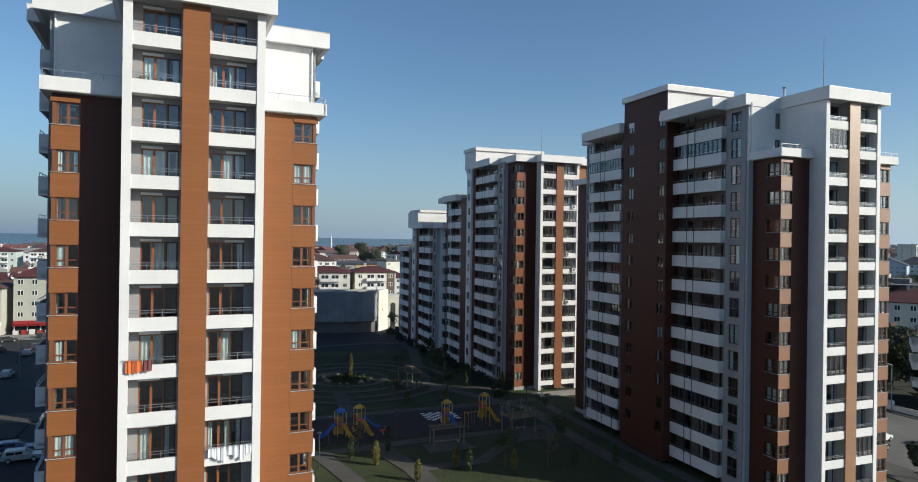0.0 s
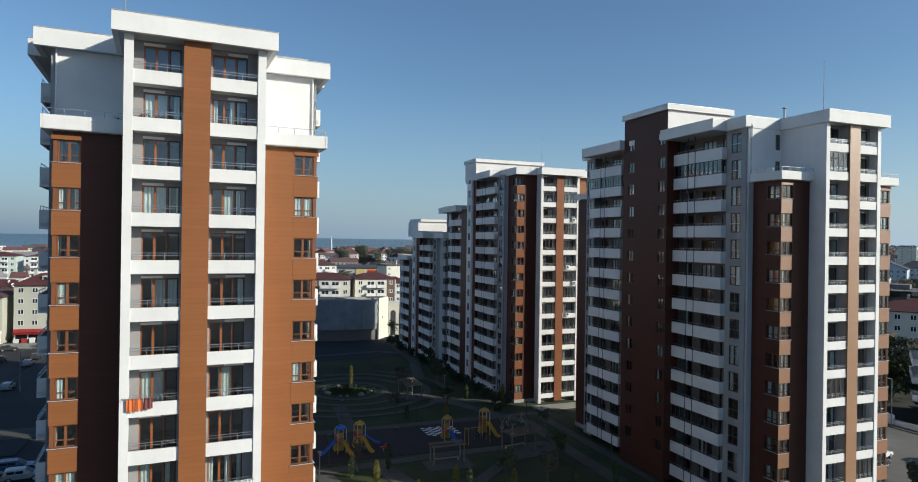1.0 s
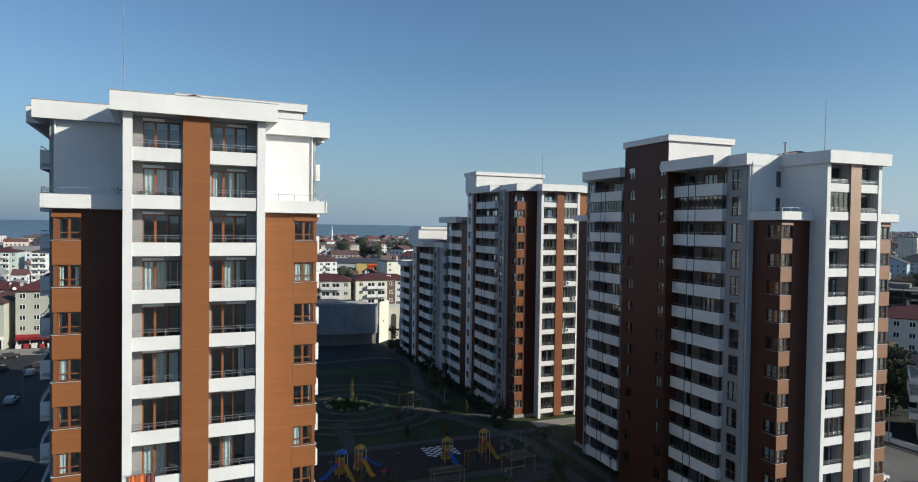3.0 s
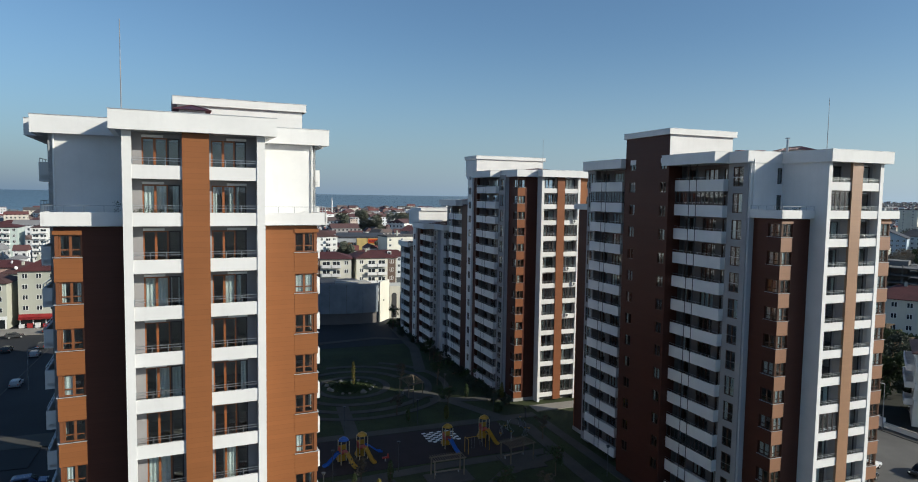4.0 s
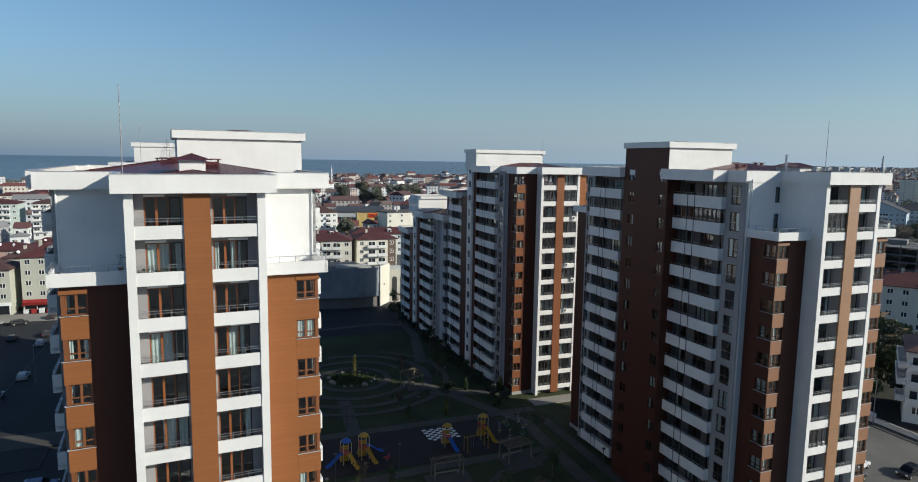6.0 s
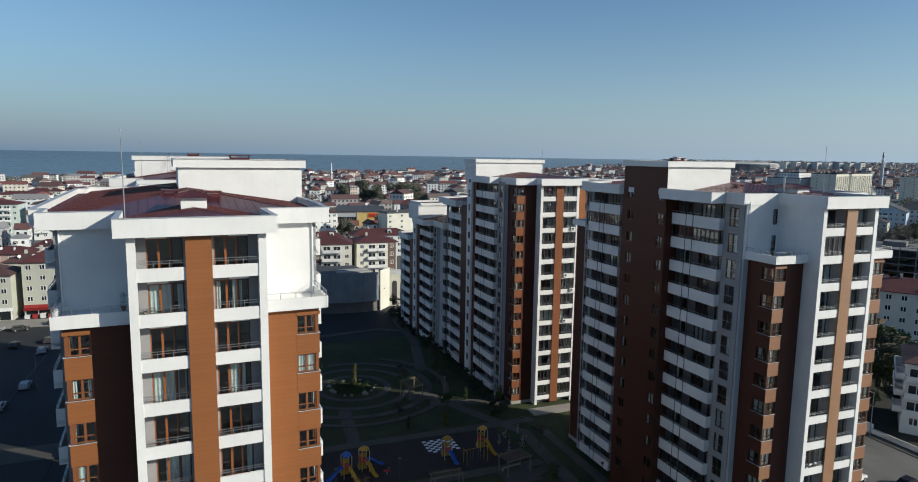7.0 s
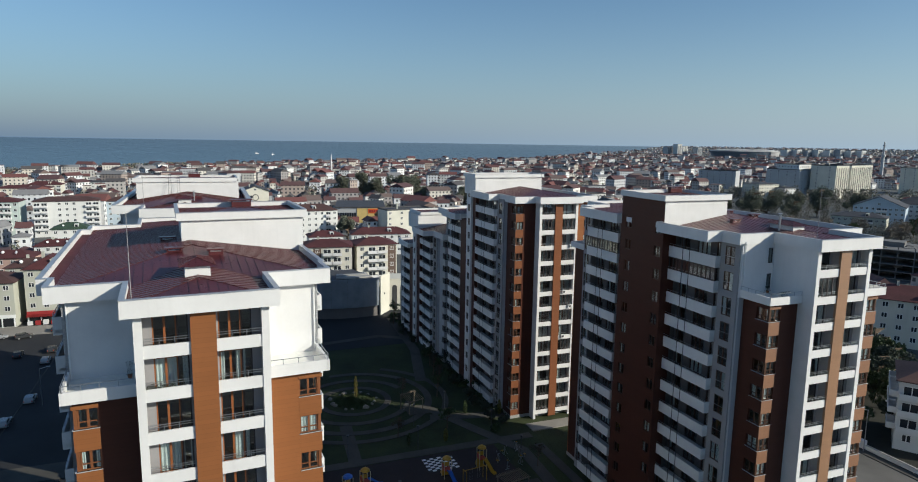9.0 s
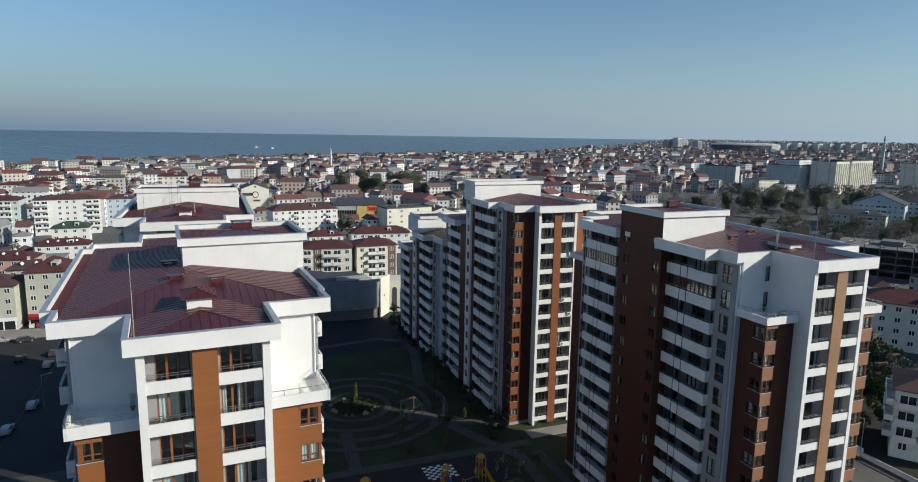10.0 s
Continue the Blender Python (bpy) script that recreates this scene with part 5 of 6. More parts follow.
def car(m, paint, van=False):
    t = thing("car", f"{paint.replace('_', ' ')} parked {'van' if van else 'hatchback'} on the asphalt", "van" if van else "car", m, "parked cars")
    L, W, H = (4.6, 1.8, 1.85) if van else (4.2, 1.75, 1.46)
    low = [(-L / 2, 0.35), (-L / 2, 0.75), (-L / 2 + 0.1, 0.92), (L / 2 - 0.15, 0.80 if not van else 0.95), (L / 2, 0.6), (L / 2 - 0.02, 0.35)]
    cab = [(-L / 2 + 0.12, 0.9), (-L / 2 + 0.3, H - 0.08), (-L / 2 + 0.6, H), (L / 2 - (1.9 if not van else 1.5), H), (L / 2 - (1.0 if not van else 0.8), 0.88)]

    def hull(name, prof, w0, w1, mat, parent):
        bm = bmesh.new()
        z0, z1 = min(p[1] for p in prof), max(p[1] for p in prof)
        rows = [[bm.verts.new((x, s * (w0 + (w1 - w0) * (z - z0) / (z1 - z0)) / 2, z)) for x, z in prof] for s in (-1, 1)]
        k = len(prof)
        for i in range(k):
            bm.faces.new((rows[0][i], rows[0][(i + 1) % k], rows[1][(i + 1) % k], rows[1][i]))
        bm.faces.new(rows[0])
        bm.faces.new(rows[1][::-1])
        bmesh.ops.recalc_face_normals(bm, faces=bm.faces[:])
        bmesh.ops.bevel(bm, geom=bm.edges[:], offset=0.06, segments=2, affect="EDGES")
        return part(name, bm, mat, parent)
    hull("body", low, W, W * 0.98, PAINTS[paint], t)
    cabin = hull("cabin", cab, W * 0.95, W * 0.78, PAINTS[paint], t)
    x0, x1 = cab[1][0] + 0.25, cab[3][0] - 0.05
    for s in (-1, 1):
        n = 3 if van else 2
        for i in range(n):
            a, b = x0 + (x1 - x0) * i / n + 0.04, x0 + (x1 - x0) * (i + 1) / n - 0.04
            boxpart("side_window", CARGLASS, cabin, (a, b, *sorted((s * W * 0.41, s * W * 0.462)), 1.0, H - 0.17))
    bm = bmesh.new()
    a, b = Vector((cab[3][0], 0, cab[3][1])), Vector((cab[4][0], 0, cab[4][1]))
    n = Vector((0.72, 0, 0.7)) * 0.02
    q = [bm.verts.new(a.lerp(b, f) + Vector((0, s * W * 0.36, 0)) + n) for f, s in ((0.1, -1), (0.92, -1.1), (0.92, 1.1), (0.1, 1))]
    bm.faces.new(q)
    bmesh.ops.solidify(bm, geom=bm.faces[:], thickness=0.01)
    part("windscreen", bm, CARGLASS, cabin)
    for x in (-L / 2 + 0.8, L / 2 - 0.85):
        for s in (-1, 1):
            bm = bmesh.new()
            bmesh.ops.create_cone(bm, cap_ends=True, segments=16, radius1=0.32, radius2=0.32, depth=0.2, matrix=pose(x, s * (W / 2 - 0.06), 0.32, 90, 0, 0))
            wheel = part("wheel", bm, TYRE, t)
            bm = bmesh.new()
            bmesh.ops.create_cone(bm, cap_ends=True, segments=12, radius1=0.2, radius2=0.2, depth=0.22, matrix=pose(x, s * (W / 2 - 0.06), 0.32, 90, 0, 0))
            part("rim", bm, RIM, wheel)
    for s in (-1, 1):
        boxpart("headlight", LAMP, t, (L / 2 - 0.12, L / 2 + 0.01, s * W * 0.36 - 0.15, s * W * 0.36 + 0.15, 0.62, 0.76))
        boxpart("tail_light", REDPLASTIC, t, (-L / 2 - 0.01, -L / 2 + 0.08, s * W * 0.38 - 0.1, s * W * 0.38 + 0.1, 0.68, 0.9))
    return t


for u, v, turn, paint, van in ((-20.8, 90.0, 5, "silver", False), (-22.4, 93.6, 3, "blue", False), (-20.6, 107.6, 0, "silver", False), (-20.2, 112.5, 2, "dark_grey", False), (-19.8, 118, 0, "dark_grey", False), (-35.8, 143.5, 92, "silver", False), (-38.2, 168.5, 92, "silver", False), (-38.6, 177.0, 92, "dark_grey", False), (-45.2, 175, 92, "dark_grey", False),
                               (-47.6, 191, 20, "dark_grey", False), (-53.6, 192, 10, "silver", False), (-37.4, 132.5, 92, "silver", False), (-41.4, 196, 90, "dark_grey", False), (-58, 205, 5, "silver", False),
                               (82.5, 59.6, 10, "dark_grey", False), (83, 64.5, 10, "white", False), (91.5, 58, 190, "black", False), (86.5, 62, 12, "white", False), (84.5, 79, 12, "silver", False), (100.5, 84, 90, "dark_grey", False)):
    car(uv(u, v, 0.02, turn), paint, van)


def street_lamp(u, v, turn=180):
    t = thing("street_lamp", "grey steel street lamp with an arm", "street lamp", uv(u, v, 0.1, turn), "street lamps")
    bm = bmesh.new()
    limb(bm, (0, 0, 0), (0, 0, 7.6), 0.09, 0.06)
    part("pole", bm, STEEL, t)
    bm = bmesh.new()
    limb(bm, (0, 0, 7.55), (1.3, 0, 7.9), 0.05, 0.04)
    arm = part("arm", bm, STEEL, t)
    bm = bmesh.new()
    bx(bm, 1.2, 1.85, -0.14, 0.14, 7.86, 7.96)
    part("head", bm, STEEL, arm)


for u, v in ((104.0, 72.6), (104.0, 108.0)):
    street_lamp(u, v)
for v in (100, 140, 175):
    street_lamp(-33, v, 0)
wall_ob = thing("garden_wall", "low white rendered wall beside the street", "wall", uv(0, 0), kind="structure")
boxpart("wall", WHITE, wall_ob, (105.0, 105.3, 40, 73, 0, 0.8))
boxpart("coping", CONCRETE, wall_ob, (104.95, 105.35, 40, 73, 0.8, 0.88))
boxpart("gate_pier", WHITE, wall_ob, (104.8, 105.6, 73.2, 74.4, 0, 1.5))

# ---- the town ----
TOWNGLASS = surface("town_window_glass", (0.03, 0.035, 0.042), 0.12, vary=0.2, bump=0.0)
TILE = surface("dark_red_roof_tile", (0.085, 0.024, 0.024), 0.8, wide=0.2, fine=2.5, vary=0.3)
TILE2 = surface("brown_roof_tile", (0.085, 0.042, 0.037), 0.8, wide=0.2, fine=2.5, vary=0.3)
GREENROOF = surface("green_roof_sheet", (0.045, 0.075, 0.045), 0.6, vary=0.25)
DARKROOF = surface("dark_roof_sheet", (0.06, 0.06, 0.065), 0.7, vary=0.25)
PAINT = {k: surface(k + "_house_render", c, 0.85, wide=0.12, vary=0.10, streak=0.18) for k, c in (("white", (0.66, 0.66, 0.64)), ("cream", (0.64, 0.615, 0.53)), ("beige", (0.47, 0.47, 0.40)), ("teal", (0.48, 0.55, 0.52)), ("grey", (0.42, 0.43, 0.44)), ("brown", (0.13, 0.088, 0.068)), ("pink", (0.46, 0.31, 0.26)), ("blue", (0.42, 0.50, 0.57)))}


def town_window_mesh(w, h):
    """A white framed window with its dark panes set back, on one mesh."""
    key = ("town_window", w, h)
    if key not in SHARED:
        bm = bmesh.new()
        bm.from_mesh(frame_mesh(w, h, 2, LIGHTFRAME))
        k = len(bm.faces)
        bx(bm, 0.03, w - 0.03, 0.03, 0.06, 0.03, h - 0.03)
        for f in bm.faces:
            f.material_index = int(f.index >= k or f.index < 0)
        bm.faces.ensure_lookup_table()
        for i, f in enumerate(bm.faces):
            f.material_index = int(i >= k)
        SHARED[key] = mesh_of("window", bm, (LIGHTFRAME, TOWNGLASS), pose(-w / 2, -0.05, 0))
    return SHARED[key]


def house(label, x, y, turn, w, d, floors, paint, roof, kind="hip", rise=2.2, storey=2.95, front="windows", left=True, balconies=(), left_balconies=(), blank=(), panels=(), dishes=0, category="building", bay=3.1, group="town houses", z=0.0):
    """A town house: its front left corner at (x, y); windows as parts, a real roof with eaves, balconies on chosen bays."""
    t = thing("town_house", label, category, pose(x, y, z, 0, 0, turn), group)
    h = floors * storey + 0.8
    wall = boxpart("wall", PAINT[paint], t, (0, w, 0, d, -0.5, h))
    fm = town_window_mesh(1.35, 1.35)
    faces = []
    if front == "windows":
        faces.append((w, pose(0, 0, 0), balconies))
    if left and x > 0 and front != "blank":
        faces.append((d, pose(0, d, 0, 0, 0, -90), left_balconies))
    for length, m, bal in faces:
        n = max(2, int(length / bay))
        for k in range(floors):
            for i in range(n):
                xx, zz = length * (i + 0.5) / n, 0.8 + storey * k + 0.85
                if i in bal and k:
                    share("window", town_window_mesh(2.5, 2.0), t, m @ pose(xx, 0, zz - 0.8))
                    bm = bmesh.new()
                    bw = length / n * 0.94
                    bx(bm, xx - bw / 2, xx + bw / 2, -1.3, 0, zz - 1.02, zz - 0.86)
                    bx(bm, xx - bw / 2, xx + bw / 2, -1.3, -1.18, zz - 0.86, zz + 0.05)
                    for s in (-1, 1):
                        bx(bm, *sorted((xx + s * bw / 2, xx + s * (bw / 2 - 0.12))), -1.18, 0, zz - 0.86, zz + 0.05)
                    part("balcony", bm, WHITE, t, "", m)
                elif i not in blank or bal is not balconies:
                    share("window", fm, t, m @ pose(xx, 0, zz))
    n = max(2, int(w / 3.1))
    for i in panels:                      # coloured plaster down a bay
        boxpart("panel", PAINT["brown"], t, (w * i / n + 0.35, w * (i + 1) / n - 0.35, -0.035, 0.0, 2.6, h - 0.5), "brown rendered panel")
    for i in range(dishes):
        bm = bmesh.new()
        x0, y0 = w * (0.15 + 0.7 * (i + 0.5) / dishes), d * (0.15 + 0.1 * (i % 2))
        rod(bm, (x0, y0, h), (x0, y0, h + 1.6), 0.03, 6)
        bmesh.ops.create_cone(bm, cap_ends=True, segments=14, radius1=0.5, radius2=0.22, depth=0.16, matrix=pose(x0, y0 - 0.1, h + 1.6, 65, 0, 30 - 25 * (i % 3)))
        part("satellite_dish", bm, LIGHTFRAME, t, "white satellite dish")
    if front == "strips":                 # tall window strips between piers
        for length, m in ((w, pose(0, 0, 0)),):
            n = int(length / 4.4)
            for i in range(n):
                xx = length * (i + 0.5) / n
                for s in (-1, 1):
                    boxpart("window_strip", TOWNGLASS, t, (xx + s * 0.75 - 0.38, xx + s * 0.75 + 0.38, -0.06, 0.1, 3.4, h - 2.2), "", m)
                boxpart("pier", PAINT["cream"], t, (xx + length / n / 2 - 0.35, xx + length / n / 2 + 0.35, -0.22, 0.0, 2.5, h - 0.6), "", m) if i < n - 1 else None
    o = 0.55
    bm = bmesh.new()
    if kind == "flat":
        bx(bm, -0.1, w + 0.1, -0.1, d + 0.1, h, h + 0.15)
        ring(bm, [(-0.12, -0.12), (w + 0.12, -0.12), (w + 0.12, d + 0.12), (-0.12, d + 0.12)], [(0.15, 0.15), (w - 0.15, 0.15), (w - 0.15, d - 0.15), (0.15, d - 0.15)], h - 0.1, h + 0.7)
    else:
        if kind != "gable":
            bx(bm, -o, w + o, -o, d + o, h - 0.12, h + 0.04)
        e = [bm.verts.new(p) for p in ((-o, -o, h + 0.05), (w + o, -o, h + 0.05), (w + o, d + o, h + 0.05), (-o, d + o, h + 0.05))]
        if kind == "gable":               # gable end to the front: two thick slopes over the wall
            for v in e:
                bm.verts.remove(v)
            fs = ()
            for sx in (0, 1):
                lo, top = (-o, w / 2) if sx == 0 else (w + o, w / 2)
                drop = rise * o / (w / 2)
                q = [bm.verts.new((px, py, pz)) for py in (-o, d + o) for px, pz in ((lo, h - drop), (top, h + rise), (top, h + rise + 0.3), (lo, h - drop + 0.3))]
                for f in ((0, 1, 2, 3), (7, 6, 5, 4), (0, 4, 5, 1), (1, 5, 6, 2), (2, 6, 7, 3), (3, 7, 4, 0)):
                    bm.faces.new([q[j] for j in (f if sx == 0 else f[::-1])])
            gw = bmesh.new()
            q = [gw.verts.new(p) for py in (0.0, d) for p in ((0.02, py, h), (w - 0.02, py, h), (w / 2, py, h + rise - 0.02))]
            for f in ((0, 1, 2), (5, 4, 3), (0, 3, 4, 1), (1, 4, 5, 2), (2, 5, 3, 0)):
                gw.faces.new([q[j] for j in f])
            part("gable", gw, PAINT[paint], t)
            share("window", fm, t, pose(w / 2, 0, h + rise * 0.15))
        else:
            q = min(w, d) / 2 * 0.9
            k = [bm.verts.new((q, d / 2, h + rise)), bm.verts.new((w - q, d / 2, h + rise))] if w >= d else [bm.verts.new((w / 2, q, h + rise)), bm.verts.new((w / 2, d - q, h + rise))]
            fs = ((e[0], e[1], k[1], k[0]), (e[1], e[2], k[1]), (e[2], e[3], k[0], k[1]), (e[3], e[0], k[0])) if w >= d else ((e[0], e[1], k[0]), (e[1], e[2], k[1], k[0]), (e[2], e[3], k[1]), (e[3], e[0], k[0], k[1]))
        for f in fs:
            bm.faces.new(f)
    r = part("roof", bm, roof, t)
    boxpart("chimney", PAINT["beige"], r, (w * 0.3, w * 0.3 + 0.7, d * 0.45, d * 0.45 + 0.7, h, h + rise + 0.9))
    if kind == "hip" and rise > 2:
        bm = bmesh.new()
        bx(bm, w * 0.62, w * 0.62 + 1.7, d * 0.12, d * 0.4, h + 0.2, h + rise * 0.8)
        dm = part("dormer", bm, PAINT[paint], r)
        boxpart("pane", TOWNGLASS, dm, (w * 0.62 + 0.3, w * 0.62 + 1.4, d * 0.12 - 0.03, d * 0.12 + 0.05, h + 0.6, h + rise * 0.7))
    return t


house("six-storey white apartment house with balconies and brown roof", -219, 328, 27, 30, 14, 6, "white", TILE2, balconies=(0, 1, 7, 8), blank=(2, 6), rise=2.0)
house("six-storey pale teal apartment house with balconies", -254, 317, 21, 30, 14, 6, "teal", TILE, balconies=(1, 2, 4, 6, 7), rise=2.0)
house("low white house with a green sheet roof", -187, 291, 24, 15, 11, 3, "white", GREENROOF, rise=2.6, dishes=2)
house("five-storey beige house above a red shop front", -120.5, 174, 18, 10, 14, 5, "beige", TILE, rise=3.0)
house("four-storey beige house above street shops", -141.5, 164.5, 18, 21, 12, 4, "beige", TILE2, rise=2.4)
house("pink and red house with a terrace roof", -158, 203, 15, 18, 10, 4, "pink", TILE, rise=2.0, dishes=3)
house("old brown roofed house behind the shops", -137, 190, 18, 15, 10, 4, "beige", TILE2, rise=2.2, dishes=3)
house("white low house with dark red roof and dishes", -176, 262, 21, 20, 9, 2, "white", TILE, rise=2.4, dishes=4)
house("five-storey cream and brown house with white balconies", -54, 218, 12, 17, 12, 5, "cream", TILE, balconies=(0, 2, 3), panels=(1,), rise=2.0)
house("five-storey cream house with brown panel and white balconies", -36, 224, 21, 14.5, 12, 5, "cream", TILE, balconies=(1, 2), panels=(3,), rise=2.0)
house("three-storey white house with wide red roof", -49, 290, 14, 27, 12, 3, "white", TILE, rise=2.6, balconies=(2, 3))
house("small stepped white house with red roof", -66, 280, 20, 15, 10, 3, "white", TILE, rise=2.2)
house("long five-storey white house with dormer roof", -94, 322, 30, 34, 13, 5, "white", TILE2, rise=3.0, balconies=(3, 8))
house("cream house with a flat roof and few windows", -38, 338, 32, 27, 12, 5, "cream", DARKROOF, kind="flat", blank=(1, 3, 4, 6, 7))
house("cream house with small gables", -15, 352, 30, 14, 12, 4, "cream", DARKROOF, kind="gable", rise=2.4)
office = house("cream gabled office with a round sign", -140, 412, 21, 17, 22, 6, "cream", DARKROOF, kind="gable", rise=3.2, front="blank", left=False)
house("narrow cream apartment house", -126, 346, 21, 10, 12, 6, "cream", DARKROOF, kind="flat")
house("blank cream rendered annexe", -138, 396, 21, 10, 10, 5, "cream", DARKROOF, kind="flat", front="blank")
house("tall cream apartment house with red roof", -202, 430, 21, 17, 14, 8, "cream", TILE, balconies=(0, 4))
house("tall white and red apartment house", -175, 438, 21, 12, 13, 8, "pink", TILE, balconies=(0, 3))
house("long cream apartment house with red roof", -345, 478, 18, 34, 13, 4, "cream", TILE, balconies=(1, 5, 9))
house("low white shed with pale roof", -262, 440, 21, 28, 16, 2, "white", DARKROOF, kind="flat")
house("light blue apartment house", -202, 366, 24, 15, 12, 5, "blue", TILE2)
house("grey slab block with few windows", 296, 800, -38, 44, 18, 7, "grey", DARKROOF, kind="flat", storey=3.0, bay=7)
house("grey hospital wing with a flat roof", 352, 668, 30, 30, 38, 8, "grey", DARKROOF, kind="flat", storey=3.4, bay=9)
house("set-back top storey of the hospital wing", 355, 676, 30, 24, 24, 1, "white", DARKROOF, kind="flat", storey=4.0, z=28.7)
house("tall cream hospital wing with window bands", 379, 650, 36, 28, 25, 10, "cream", DARKROOF, kind="flat", storey=3.25, front="strips", bay=9)
house("grey stair core between the hospital wings", 398, 672, 36, 14, 18, 10, "grey", DARKROOF, kind="flat", storey=3.3, front="blank")
house("tall cream hospital wing with flat roof", 410, 676, 36, 50, 22, 10, "cream", DARKROOF, kind="flat", storey=3.25, front="strips", bay=9)
house("low cream clinic building beside the trees", 298, 640, 21, 26, 22, 5, "cream", DARKROOF, kind="hip", storey=2.75, rise=1.6)
house("small white clinic annexe", 322, 636, 21, 14, 12, 4, "white", DARKROOF, kind="hip", storey=2.6, rise=1.6)
house("pale striped tower block beyond the trees", 520, 730, 30, 34, 20, 9, "cream", DARKROOF, kind="flat", storey=3.2, front="strips", bay=9)
house("long white low house beyond the trees", 470, 640, 21, 44, 14, 4, "white", DARKROOF, kind="flat")
house("pale blue chalet-roofed house with a wide gable", 254, 413, -38, 28, 26, 5, "blue", DARKROOF, kind="gable", rise=6.2, balconies=(4, 5))
house("pale chalet-roofed house with a small gable", 289, 402, -38, 17, 24, 4, "blue", DARKROOF, kind="gable", rise=3.4, balconies=(1, 3))
house("long pale house with dark hipped roof", 292, 428, -38, 40, 18, 5, "white", DARKROOF, rise=5.0)
house("grey brown house with balconies by the trees", 229, 394, -38, 29, 16, 3, "beige", DARKROOF, rise=2.4, storey=3.4, balconies=(5, 6))
house("dark grey apartment house near the shore", -238, 634, -40, 17, 14, 6, "grey", TILE2, rise=1.8)
house("cream apartment house with bright red roof", -349, 518, 18, 24, 12, 4, "cream", TILE, balconies=(0, 3, 6), rise=2.6)
house("white three-storey house near the shore", -348, 600, 18, 20, 11, 3, "white", DARKROOF, rise=1.4)
house("four-storey white house with red roof", 110, 170, -34, 24, 13, 4, "cream", TILE, rise=3.2)
house("four-storey pale house with red roof", 128, 152, -34, 24, 13, 4, "cream", TILE, rise=3.4)
house("white house with stepped balconies beside the street", 77, 106.5, -33, 15, 12, 4, "white", TILE2, balconies=(0, 1), left_balconies=(0, 1, 2), rise=2.4)
house("white three-storey house with flat roof", 104, 545, 21, 24, 14, 3, "white", DARKROOF, kind="flat")

# round sign on the office gable: plain ring and bar
bm = bmesh.new()
bmesh.ops.create_cone(bm, cap_ends=True, segments=24, radius1=2.1, radius2=2.1, depth=0.2, matrix=pose(8.5, -0.1, 14.5, 90, 0, 0))
sign = part("sign", bm, DARKROOF, office, "dark round sign")
bm = bmesh.new()
bmesh.ops.create_cone(bm, cap_ends=True, segments=24, radius1=1.6, radius2=1.6, depth=0.1, matrix=pose(8.5, -0.22, 14.5, 90, 0, 0))
part("sign_face", bm, PAINT["cream"], sign)
boxpart("sign_bar", DARKROOF, office, (5.6, 11.4, -0.15, 0, 10.2, 11.3))

# street shops under the beige houses
AWNING = surface("red_awning", (0.32, 0.03, 0.03), 0.6, vary=0.15)
SHOPGLASS = CARGLASS
for x, y, w, red in ((-141.5, 164.5, 21, False), (-120.5, 174, 10, True)):
    t = thing("shop_front", "shop front with red awning and goods" if red else "white framed shop windows", "shop", pose(x, y, 0, 0, 0, 18), "street shops")
    boxpart("window", SHOPGLASS, t, (0.4, w - 0.4, -0.12, -0.02, 0.3, 2.6))
    for i in range(int(w / 3) + 1):
        boxpart("pilaster", LIGHTFRAME, t, (0.2 + i * (w - 0.7) / int(w / 3), 0.5 + i * (w - 0.7) / int(w / 3), -0.2, -0.02, 0, 2.9))
    boxpart("fascia", AWNING if red else LIGHTFRAME, t, (0, w, -0.25, -0.02, 2.7, 3.6))
    if red:
        bm = bmesh.new()
        vs = [bm.verts.new(p) for p in ((0, -0.26, 2.75), (w, -0.26, 2.75), (w, -1.3, 2.35), (0, -1.3, 2.35), (0, -1.3, 2.2), (w, -1.3, 2.2))]
        bm.faces.new((vs[0], vs[3], vs[2], vs[1]))
        bm.faces.new((vs[3], vs[4], vs[5], vs[2]))
        bmesh.ops.solidify(bm, geom=bm.faces[:], thickness=0.04)
        part("awning", bm, AWNING, t)
        for i in range(5):
            boxpart("goods_stand", AWNING if i % 2 else WHITE, t, (0.4 + i * 1.9, 1.6 + i * 1.9, -1.6, -0.7, 0, 1.0 + 0.15 * (i % 3)))

# the market hall with its yellow panels and plain sign bars
hall = thing("market_hall", "grey market hall with yellow and orange panels", "market hall", pose(-74, 383, 0, 0, 0, 9))
boxpart("wall", PAINT["grey"], hall, (0, 29, 0, 42, -0.5, 12))
YELLOWPANEL = surface("yellow_panel", (0.62, 0.46, 0.18), 0.5, vary=0.1)
ORANGESIGN = surface("orange_sign", (0.75, 0.14, 0.02), 0.5, vary=0.1)
for i in range(2):
    boxpart("panel", YELLOWPANEL, hall, (12.5 + i * 6.5, 18.8 + i * 9.5 - (0 if i == 0 else 0), -0.3, -0.02, 3.0, 11.6), "yellow facade panel")
boxpart("panel", ORANGESIGN, hall, (19.2, 28.4, -0.45, -0.31, 8.6, 11.4), "orange sign panel")
for i in range(6):
    boxpart("sign_bar", AWNING, hall, (19.8 + i * 1.35, 20.8 + i * 1.35, -0.55, -0.46, 9.2, 10.8))
